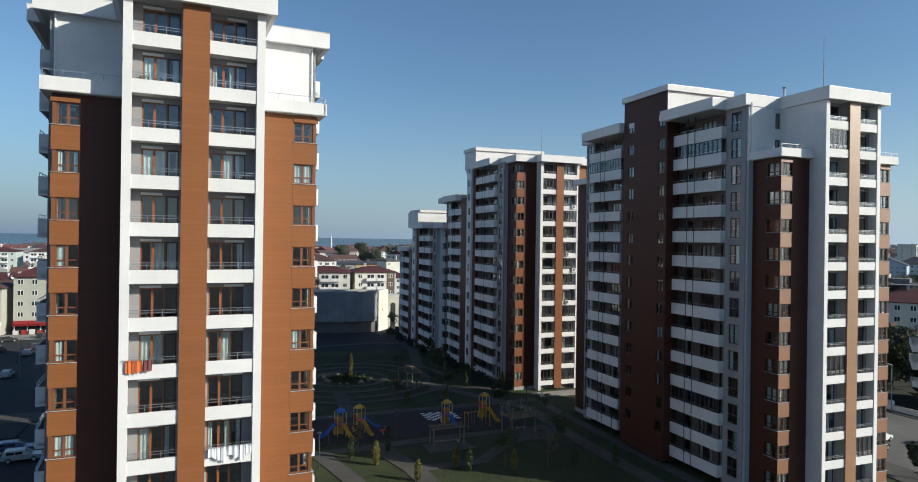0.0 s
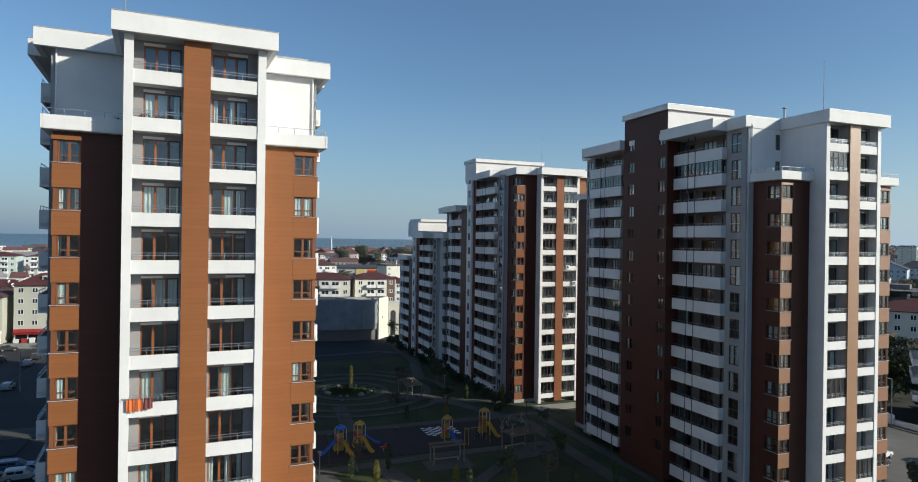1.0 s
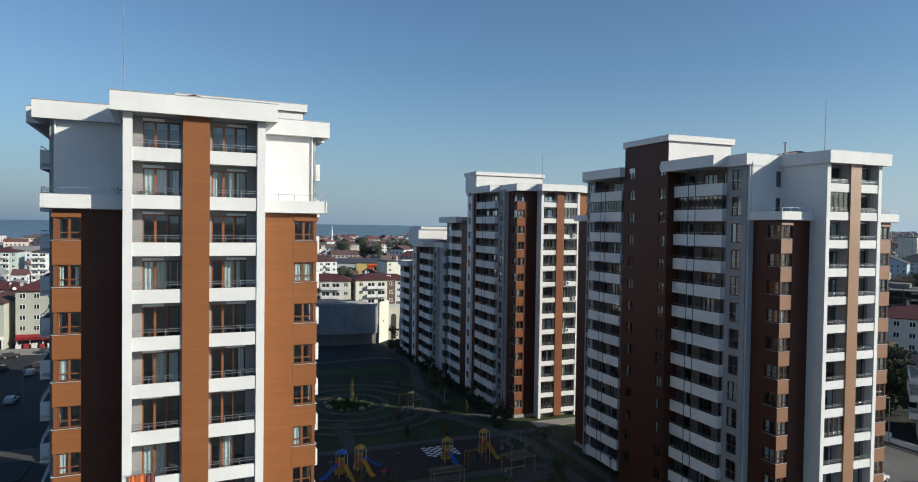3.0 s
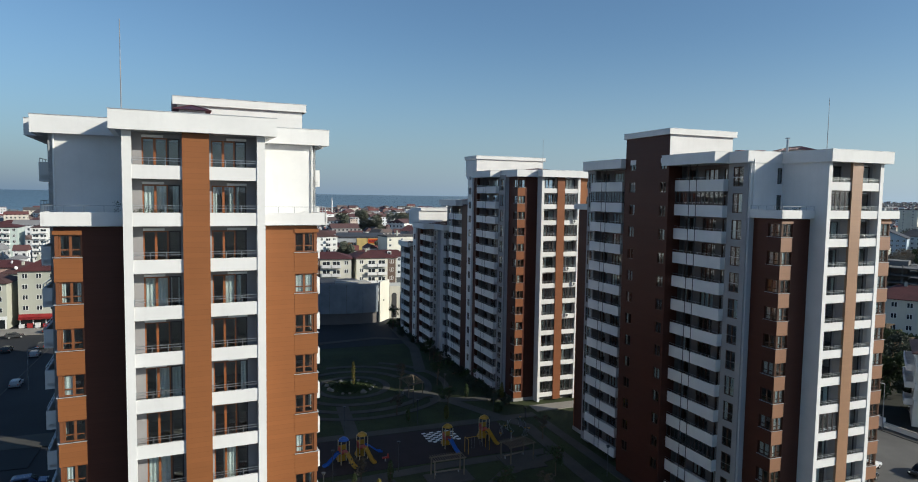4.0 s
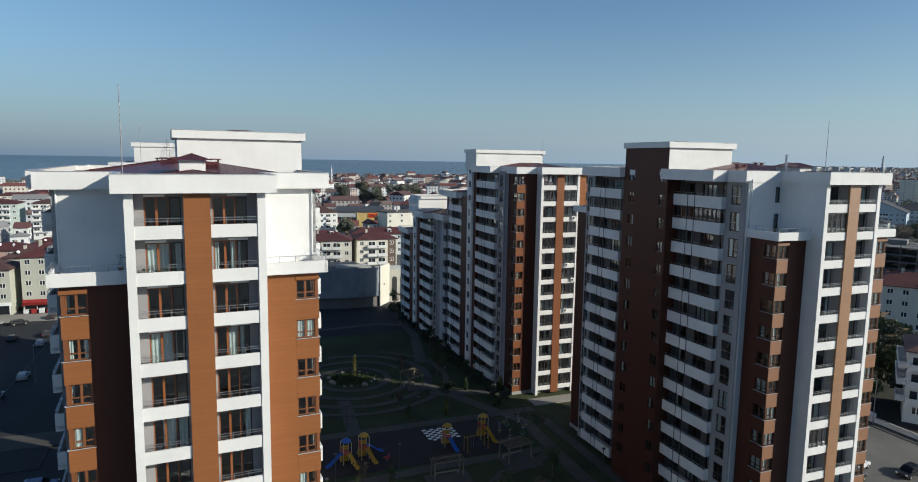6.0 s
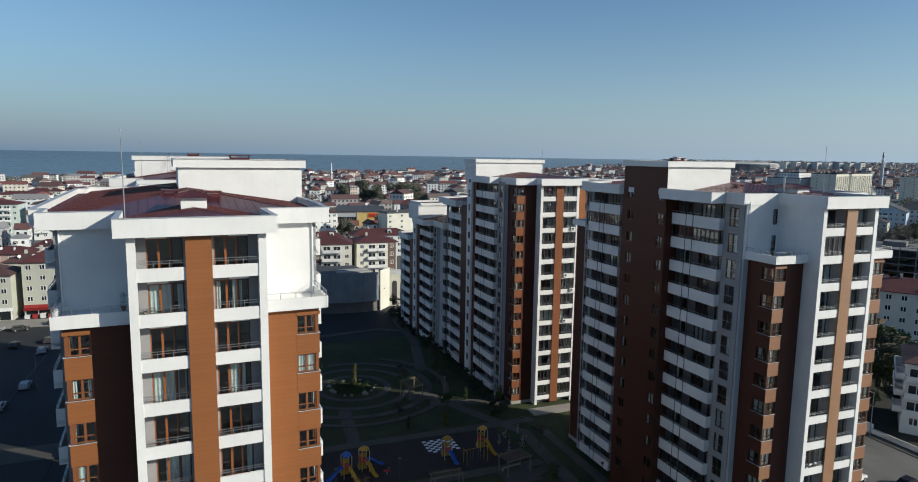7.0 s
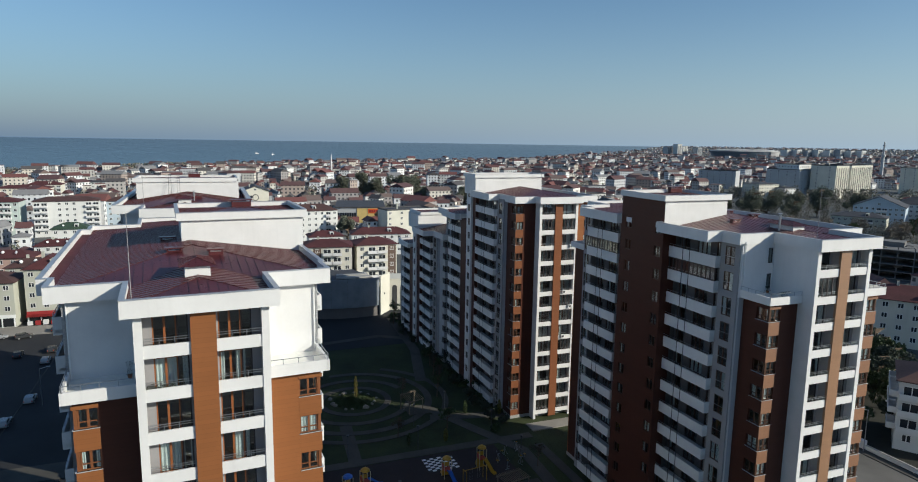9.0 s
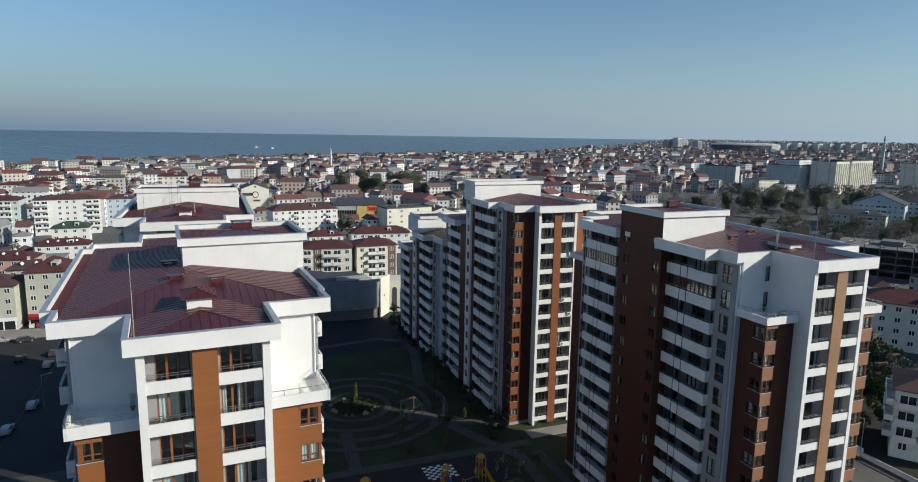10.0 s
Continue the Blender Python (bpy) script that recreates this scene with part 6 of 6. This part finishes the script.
for i in range(8):
    boxpart("window", TOWNGLASS, hall, (1 + i * 1.4, 2.2 + i * 1.4, -0.1, 0.05, 3, 9))
bm = bmesh.new()
bx(bm, -0.6, 29.6, -0.6, 42.6, 12, 12.6)
part("roof", bm, DARKROOF, hall)

# the round hall at the end of the courtyard
MESH = surface("dark_mesh_cladding", (0.25, 0.28, 0.32), 0.5, 0.3, wide=0.3, vary=0.2)
rot = thing("round_hall", "curved hall clad in grey mesh panels with cream end wall", "hall", pose(-40.9, 212.7, 0))


def sector(bm, r0, r1, a0, a1, z0, z1, k=1):
    """A curved block between two radii and two angles in degrees."""
    rows = []
    for i in range(k + 1):
        a = radians(a0 + (a1 - a0) * i / k)
        rows.append([bm.verts.new((r * math.cos(a), r * math.sin(a), z)) for r, z in ((r1, z0), (r1, z1), (r0, z1), (r0, z0))])
    for p, q in zip(rows, rows[1:]):
        for j in range(4):
            bm.faces.new((p[j], q[j], q[(j + 1) % 4], p[(j + 1) % 4]))
    bm.faces.new(rows[0][::-1])
    bm.faces.new(rows[-1])


for i in range(9):                       # tall mesh panels, a little proud of each other
    a0 = -138 + 9.2 * i
    bm = bmesh.new()
    sector(bm, 29.85, 30.0, a0 + 0.07, a0 + 9.13, 3.3, 11.9, 4)
    part("panel", bm, MESH, rot)
bm = bmesh.new()
sector(bm, 12.0, 29.2, -138, -55.4, -0.3, 11.0, 24)
part("drum", bm, DIM, rot, "dark taupe rendered base")
bm = bmesh.new()
sector(bm, 12.0, 29.84, -138, -55.4, 11.0, 11.25, 24)
part("roof", bm, DARKROOF, rot, "dark flat roof")
for r0, r1, z in ((21.5, 23.5, 11.9), (24.2, 26.0, 11.7)):
    bm = bmesh.new()
    sector(bm, r0, r1, -80, -56, 11.26, z, 8)
    part("roof_curb", bm, CONCRETE, rot, "pale roof curb")
end = pose(17.35, -24.5, 0, 0, 0, -19)   # the end wall runs back from the corner
boxpart("end_wall", PAINT["cream"], rot, (-0.4, 0.0, 0.6, 7.0, -0.3, 12.1), "cream rendered end wall", end)
boxpart("wall_light", DARKROOF, rot, (0.0, 0.12, 3.0, 3.3, 6.0, 6.5), "", end)
annexe = boxpart("annexe", PAINT["cream"], rot, (0, 6.0, 0, 8, -0.3, 10.0), "cream rendered annexe", pose(19.7, -17.8, 0, 0, 0, 10))
for i in range(2):
    bm = bmesh.new()
    ring_v = [(0.7 + 2.6 * i, 0.3), (2.2 + 2.6 * i, 0.3), (2.2 + 2.6 * i, 7.2)] + [(1.45 + 2.6 * i + 0.75 * math.cos(radians(q)), 7.2 + 0.75 * math.sin(radians(q))) for q in range(20, 180, 20)] + [(0.7 + 2.6 * i, 7.2)]
    vs = [[bm.verts.new((x, y, z)) for x, z in ring_v] for y in (-0.08, 0.1)]
    bm.faces.new(vs[0])
    bm.faces.new(vs[1][::-1])
    for j in range(len(ring_v)):
        bm.faces.new((vs[0][j - 1], vs[1][j - 1], vs[1][j], vs[0][j]))
    part("arch", bm, DARKROOF, annexe, "dark tall arch", pose(19.7, -17.8, 0, 0, 0, 10))

# unfinished concrete frame
RAW = surface("raw_concrete", (0.17, 0.165, 0.16), 0.95, vary=0.3, streak=0.25)
shell = thing("concrete_frame", "unfinished dark concrete frame of slabs and columns", "construction", pose(158, 268, 0, 0, 0, -40))
for k in range(5):
    boxpart("slab", RAW, shell, (0, 46, 0, 26, 2.9 * k + 0.1, 2.9 * k + 0.4))
    if k < 5:
        for i in range(9):
            for j in range(3):
                share("column", cached_box("column", (-0.2, 0.2, -0.2, 0.2, 0.4, 3.0 if k < 4 else 1.6), RAW), shell, pose(0.6 + i * 5.6, 0.6 + j * 12.4, 2.9 * k))
boxpart("core", RAW, shell, (16, 24, 10, 18, 0.4, 14))

r8 = random.Random(8)
for i in range(26):                      # boards left on the top slab
    x, y, a = r8.uniform(2, 42), r8.uniform(2, 23), r8.uniform(0, 180)
    boxpart("board", RAW if i % 3 else POST, shell, (-1.6, 1.6, -0.25, 0.25, 0, 0.12 + 0.3 * r8.random()), "", pose(x, y, 12.01, 0, 0, a))

# far landmarks
# distance haze is put into this blue grey
STADIUM = surface("blue_grey_cladding", (0.22, 0.27, 0.33), 0.4, wide=0.05, vary=0.15)
stadium = thing("stadium", "far stadium with a white roof rim", "stadium", pose(1072, 2450, lift(1072, 2450)))
for name, r0, r1, z0, z1, mat in (("bowl", 112, 124, -18, 15, STADIUM), ("roof_rim", 126, 122, 15, 19, WHITE), ("roof", 122, 74, 19, 24, WHITE)):
    bm = bmesh.new()
    lo = [bm.verts.new((r0 * math.cos(a * math.pi / 24), r0 * 0.75 * math.sin(a * math.pi / 24), z0 + 8)) for a in range(48)]
    hi = [bm.verts.new((r1 * math.cos(a * math.pi / 24), r1 * 0.75 * math.sin(a * math.pi / 24), z1 + 8)) for a in range(48)]
    for i in range(48):
        bm.faces.new((lo[i], lo[(i + 1) % 48], hi[(i + 1) % 48], hi[i]))
    if name == "bowl":
        bm.faces.new(lo[::-1])
    bmesh.ops.solidify(bm, geom=bm.faces[:], thickness=1.5)
    part(name, bm, mat, stadium)
# the sunlit brightness of this end is put in as white panels
bm = bmesh.new()
for i in range(-8, 4):
    q = [bm.verts.new((r * math.cos(a * math.pi / 24), r * 0.75 * math.sin(a * math.pi / 24), z)) for a, r, z in ((i, 125, 6), (i + 1, 125, 6), (i + 1, 128, 24), (i, 128, 24))]
    bm.faces.new(q)
bmesh.ops.solidify(bm, geom=bm.faces[:], thickness=1.0)
part("end_facade", bm, WHITE, stadium, "white end facade")
mosque = thing("mosque", "far white mosque with dome and minaret", "mosque", pose(-184, 925, 0))
boxpart("hall", PAINT["cream"], mosque, (2, 26, 0, 20, 0, 10))
bm = bmesh.new()
bmesh.ops.create_uvsphere(bm, u_segments=20, v_segments=10, radius=7, matrix=pose(18, 10, 10))
part("dome", bm, COPING, mosque)
bm = bmesh.new()
limb(bm, (0, 0, 0), (0, 0, 26), 1.2, 1.0)
limb(bm, (0, 0, 19), (0, 0, 20.5), 1.9, 1.9)
limb(bm, (0, 0, 26), (0, 0, 34), 1.0, 0.05)
part("minaret", bm, WHITE, mosque)
tower = thing("radio_tower", "far slender grey tower", "tower", pose(705, 1080, 0))
bm = bmesh.new()
limb(bm, (0, 0, 0), (0, 0, 44), 2.8, 2.2)
limb(bm, (0, 0, 38), (0, 0, 41), 4.0, 3.6)
limb(bm, (0, 0, 47), (0, 0, 49), 2.6, 2.6)
limb(bm, (0, 0, 44), (0, 0, 62), 1.5, 1.0)
limb(bm, (0, 0, 55), (0, 0, 57), 2.2, 2.2)
part("shaft", bm, PAINT["grey"], tower)
for i, (x, y, h) in enumerate(((870, 2720, 34), (905, 2700, 44), (940, 2730, 36), (985, 2690, 32), (1250, 2480, 30), (1284, 2470, 32), (1318, 2460, 29), (1352, 2450, 31), (1390, 2440, 30), (1424, 2430, 32), (1458, 2420, 30), (1492, 2410, 31), (1540, 1900, 30), (1580, 1890, 30))):
    t = thing("tower_block", "far grey white tower block in haze", "apartment building", pose(x, y, lift(x, y), 0, 0, 21), "far tower blocks")
    boxpart("wall", PAINT["white" if i % 3 else "grey"], t, (0, 22, 0, 30, -3, h))
    boxpart("roof", DARKROOF, t, (-0.4, 22.4, -0.4, 30.4, h, h + 1))
    for k in range(int(h / 3) - 1):
        boxpart("window_band", TOWNGLASS, t, (1.5, 20.5, -0.15, 0.05, 2 + 3 * k, 3.4 + 3 * k))


# ---- the mass of far houses ----
def by_island(name, colours, rough, windows=False):
    m, n, l, b = nodes_of(name)
    g = n.new("ShaderNodeNewGeometry")
    ramp = n.new("ShaderNodeValToRGB")
    ramp.color_ramp.interpolation = "CONSTANT"
    while len(ramp.color_ramp.elements) < len(colours):
        ramp.color_ramp.elements.new(0.5)
    for i, c in enumerate(colours):
        e = ramp.color_ramp.elements[i]
        e.position, e.color = i / len(colours), (*c, 1)
    l.new(g.outputs["Random Per Island"], ramp.inputs[0])
    c = ramp.outputs[0]
    dirt = noise_of(n, l, place(n, l), 0.3, 4)
    c = mixed(n, l, ranged(n, l, dirt, 0.35, 0.8, 0.0, 0.35), c, (0.12, 0.10, 0.085))
    if windows:                           # dark panes in rows and columns along each wall
        p, q = n.new("ShaderNodeSeparateXYZ"), n.new("ShaderNodeSeparateXYZ")
        l.new(g.outputs["Position"], p.inputs[0])
        l.new(g.outputs["True Normal"], q.inputs[0])
        along = math_node(n, l, "SUBTRACT", math_node(n, l, "MULTIPLY", q.outputs[0], p.outputs[1]), math_node(n, l, "MULTIPLY", q.outputs[1], p.outputs[0]))
        fx = math_node(n, l, "FRACT", math_node(n, l, "DIVIDE", along, 3.1))
        fz = math_node(n, l, "FRACT", math_node(n, l, "DIVIDE", p.outputs[2], 2.95))
        inx = math_node(n, l, "LESS_THAN", math_node(n, l, "ABSOLUTE", math_node(n, l, "SUBTRACT", fx, 0.5)), 0.19)
        inz = math_node(n, l, "LESS_THAN", math_node(n, l, "ABSOLUTE", math_node(n, l, "SUBTRACT", fz, 0.52)), 0.24)
        pane = math_node(n, l, "MULTIPLY", inx, inz)
        c = mixed(n, l, pane, c, (0.05, 0.055, 0.065))
        l.new(math_node(n, l, "SUBTRACT", rough, math_node(n, l, "MULTIPLY", pane, rough - 0.15)), b.inputs["Roughness"])
    else:
        b.inputs["Roughness"].default_value = rough
    l.new(c, b.inputs["Base Color"])
    return m


# walls whitened and some roofs greyed in the colour, in place of distance haze
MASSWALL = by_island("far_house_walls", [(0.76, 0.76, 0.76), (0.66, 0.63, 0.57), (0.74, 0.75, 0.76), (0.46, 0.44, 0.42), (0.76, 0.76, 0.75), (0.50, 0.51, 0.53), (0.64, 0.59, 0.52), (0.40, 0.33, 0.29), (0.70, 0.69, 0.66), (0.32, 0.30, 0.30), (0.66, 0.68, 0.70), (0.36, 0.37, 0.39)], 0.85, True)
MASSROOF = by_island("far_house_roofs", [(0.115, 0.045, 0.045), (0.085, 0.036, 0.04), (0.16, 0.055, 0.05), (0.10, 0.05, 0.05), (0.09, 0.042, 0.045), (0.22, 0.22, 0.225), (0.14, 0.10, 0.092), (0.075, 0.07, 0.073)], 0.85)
# far leaves lightened to carry the haze before them
MASSTREE = by_island("far_tree_leaves", [(0.13, 0.14, 0.10), (0.11, 0.125, 0.09), (0.24, 0.22, 0.18), (0.32, 0.29, 0.25), (0.35, 0.32, 0.285), (0.16, 0.16, 0.12)], 0.9)
KNOWN = [(o.matrix_world.translation.x, o.matrix_world.translation.y) for o in scene.objects if o.name.split(".")[0] == "town_house"]


def mass_house(walls, roofs, x, y, turn, w, d, h, rise, z, flat):
    c, s = math.cos(turn), math.sin(turn)
    put = lambda a, b, q: (x + a * c - b * s, y + a * s + b * c, z + q)
    vs, fs = walls
    k = len(vs)
    vs += [put(a, b, q) for q in (-2, h) for a, b in ((-w, -d), (w, -d), (w, d), (-w, d))]
    fs += [(k, k + 1, k + 5, k + 4), (k + 1, k + 2, k + 6, k + 5), (k + 2, k + 3, k + 7, k + 6), (k + 3, k, k + 4, k + 7), (k + 4, k + 5, k + 6, k + 7)]
    vs, fs = roofs
    k, o = len(vs), 0.5
    if flat:
        vs += [put(a, b, q) for q in (h + 0.01, h + 0.4) for a, b in ((-w - 0.2, -d - 0.2), (w + 0.2, -d - 0.2), (w + 0.2, d + 0.2), (-w - 0.2, d + 0.2))]
        fs += [(k, k + 1, k + 5, k + 4), (k + 1, k + 2, k + 6, k + 5), (k + 2, k + 3, k + 7, k + 6), (k + 3, k, k + 4, k + 7), (k + 4, k + 5, k + 6, k + 7)]
    else:
        q = 0.0 if rise > 2.0 else d * 0.8
        vs += [put(a, b, h + 0.01) for a, b in ((-w - o, -d - o), (w + o, -d - o), (w + o, d + o), (-w - o, d + o))] + [put(-w - o + q, 0, h + rise), put(w + o - q, 0, h + rise)]
        fs += [(k, k + 1, k + 5, k + 4), (k + 1, k + 2, k + 5), (k + 2, k + 3, k + 4, k + 5), (k + 3, k, k + 4), (k + 3, k + 2, k + 1, k)]


def in_view(x, y):
    return -0.80 * y - 60 < x < 0.80 * y + 60


walls, roofs, leaves = ([], []), ([], []), ([], [])
rt = random.Random(21)


def free(x, y, gap=19):
    c, s = math.cos(radians(GRID)), math.sin(radians(GRID))
    u, v = x * c + y * s, -x * s + y * c
    if -70 < u < 152 and v < 222:
        return False
    if y > shore_y(x) - (75 if x < -350 else 25) or not in_view(x, y) or x > -260 and x < -150 and 305 < y < 345 or -110 < x < 20 and 235 < y < 330:
        return False
    if -95 < x < -35 and 375 < y < 440 or 150 < x < 235 and 235 < y < 310 or math.hypot(x - 1044, y - 2450) < 160:
        return False
    if (120 < x < 300 and 300 < y < 420) or (140 < x < 380 and 420 < y < 640):
        return False
    if 270 < x < 560 and 560 < y < 820 or -150 < x < -60 and 180 < y < 330:
        return False
    return all(math.hypot(x - a - 10, y - b - 7) > gap for a, b in KNOWN)


for lo_y, hi_y, cell in ((150, 500, 17), (500, 1500, 16), (1500, 2600, 23), (2600, 4700, 46)):
    y = lo_y
    while y < hi_y:
        x = -0.8 * y - 60
        while x < 0.8 * y + 60:
            px, py = x + rt.uniform(-0.42, 0.42) * cell, y + rt.uniform(-0.42, 0.42) * cell
            x += cell
            if not free(px, py):
                continue
            k = rt.random()
            if k < 0.2:
                for _ in range(26):
                    tuft(*leaves, Vector((px + rt.gauss(0, 2.4), py + rt.gauss(0, 2.4), lift(px, py) + 1.5 + 6 * rt.random())), 1.1, rt)
                continue
            near = py < 900
            big = rt.random() < (0.16 if near else 0.05) and py < 2400 and not (px < -140 and py < 345) and py < shore_y(px) - (60 if near else 160)
            far = 1.0 if py < 1500 else 1.3
            w, d, h = rt.uniform(2.6, 5.4) * far, rt.uniform(2.3, 3.6) * far, rt.choice((3.6, 5.9, 6.5, 6.5, 8.8, 9.4)) if py < 1500 else rt.choice((3.4, 4.4, 5.6, 6.6))
            if big:
                w, d, h = rt.uniform(6.0, 11), rt.uniform(4.5, 6.5), rt.choice((9.6, 11.8, 14.7, 14.7, 16.0))
            mass_house(walls, roofs, px, py, radians((GRID if px < 0.12 * py or rt.random() < 0.45 else -32) + rt.choice((0, 0, 90, 8, -15, 98, 45, 120, 70)) + rt.uniform(-9, 9)), w, d, h, rt.uniform(2.4, 3.8) if big else rt.uniform(1.5, 3.0), lift(px, py), rt.random() < 0.10)
            if rt.random() < 0.5:
                qx, qy = px + rt.uniform(-8, 8), py - rt.uniform(4, 9)
                for _ in range(10):
                    tuft(*leaves, Vector((qx + rt.gauss(0, 1.5), qy + rt.gauss(0, 1.5), lift(qx, qy) + 1.0 + 4.0 * rt.random())), 0.9, rt)
        y += cell
tagged(new("far_houses", leafy("far_houses", *walls, MASSWALL)), "dense far town of houses, paled for haze, down to the sea", "houses", kind="stuff")
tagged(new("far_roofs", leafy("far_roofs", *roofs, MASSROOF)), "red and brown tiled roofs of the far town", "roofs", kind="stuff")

for i, (x, y, h, w) in enumerate(((-100, 545, 24, 11), (-84, 552, 26, 12), (-70, 548, 22, 10), (-52, 552, 25, 12), (-38, 556, 23, 10), (-28, 540, 16, 8), (4, 520, 17, 9), (20, 528, 18, 9), (214, 470, 20, 12), (232, 482, 21, 12), (252, 478, 19, 11), (272, 486, 22, 12), (190, 455, 17, 10), (168, 448, 16, 9), (232, 445, 16, 10), (140, 470, 14, 9), (-58, 332, 14, 6), (-46, 370, 13, 5), (-80, 240, 13, 6), (292, 470, 18, 10))):
    tree("tree", "tall dark green town tree", "tree", pose(x, y, 0), h, w * 0.62, "round", TOWNLEAF, 300 + i, 6500, 0.36, 0.10, "town trees")
for i, (x, y, h, w) in enumerate(((160, 318, 11, 7), (176, 330, 12, 8), (192, 322, 10, 7), (206, 338, 13, 8), (222, 330, 11, 7), (238, 345, 12, 8), (186, 350, 12, 8), (208, 360, 13, 8), (230, 366, 12, 8), (170, 362, 11, 7), (196, 380, 12, 8), (252, 362, 12, 8), (146, 300, 10, 7), (242, 312, 10, 6), (214, 305, 9, 6), (268, 375, 12, 8), (158, 345, 11, 7), (182, 305, 9, 6))):
    tree("tree", "bare brownish winter tree", "tree", pose(x, y, 0), h, w * 0.6, "round", BROWNLEAF if i % 3 else LEAF, 400 + i, 2600, 0.28, 0.15, "winter trees")
for i, (u, v, h, w) in enumerate(((106.5, 78, 7, 4), (109, 84, 8, 5), (107, 90, 7, 4.5), (112, 92, 8, 5), (108, 98, 8, 5), (113, 104, 8, 5), (109, 110, 8, 5), (77, 50, 4.5, 2.2), (77.2, 46, 4.2, 2), (114, 118, 9, 5), (120, 100, 9, 5), (118, 90, 8, 5), (126, 84, 9, 6), (129, 89, 10, 6), (132, 95, 9, 6), (137, 92, 10, 6), (143, 98, 10, 6), (124, 92, 9, 6), (135, 101, 10, 6), (148, 104, 10, 6), (127, 99, 9, 6), (116, 76, 7, 4))):
    tree("tree", "dense green roadside tree", "tree", uv(u, v, 0), h, w * 0.6, "round", DARKLEAF if i % 2 else LEAF, 500 + i, 2000, 0.27, 0.10, "roadside trees")
for _ in range(420):
    x, y = rt.uniform(95, 420), rt.uniform(285, 560)
    if math.hypot(x - 270, y - 420) < 40 or math.hypot(x - 175, y - 262) < 34 or not in_view(x, y):
        continue
    h, w = rt.uniform(6, 12), rt.uniform(2.2, 4.2)
    for _ in range(300):
        tuft(*leaves, Vector((x + rt.gauss(0, 0.5) * w, y + rt.gauss(0, 0.5) * w, h * (0.12 + 0.88 * rt.random()))), 0.28, rt)
for _ in range(150):                     # before the hospital
    x = rt.uniform(270, 520)
    y, h = 690 - 0.25 * (x - 270) - rt.uniform(8, 90), rt.uniform(7, 13)
    for _ in range(60):
        tuft(*leaves, Vector((x + rt.gauss(0, 2.0), y + rt.gauss(0, 2.0), h * (0.1 + 0.9 * rt.random()))), 0.9, rt)
for i in range(260):                     # along the beach
    x = -900 + 640 * rt.random()
    y = shore_y(x) - 14 - 45 * rt.random()
    for _ in range(16):
        tuft(*leaves, Vector((x + rt.gauss(0, 2.2), y + rt.gauss(0, 2.2), 1 + 5 * rt.random())), 1.2, rt)
for i in range(190):                     # wood behind the beach
    x = -640 + 175 * rt.random()
    y, h = shore_y(x) - 15 - 70 * rt.random(), rt.uniform(8, 13)
    for _ in range(60):
        tuft(*leaves, Vector((x + rt.gauss(0, 2.6), y + rt.gauss(0, 2.6), h * (0.15 + 0.85 * rt.random()))), 1.0, rt)
tagged(new("far_trees", leafy("far_trees", *leaves, MASSTREE)), "scattered far town trees and hedges", "trees", kind="stuff")
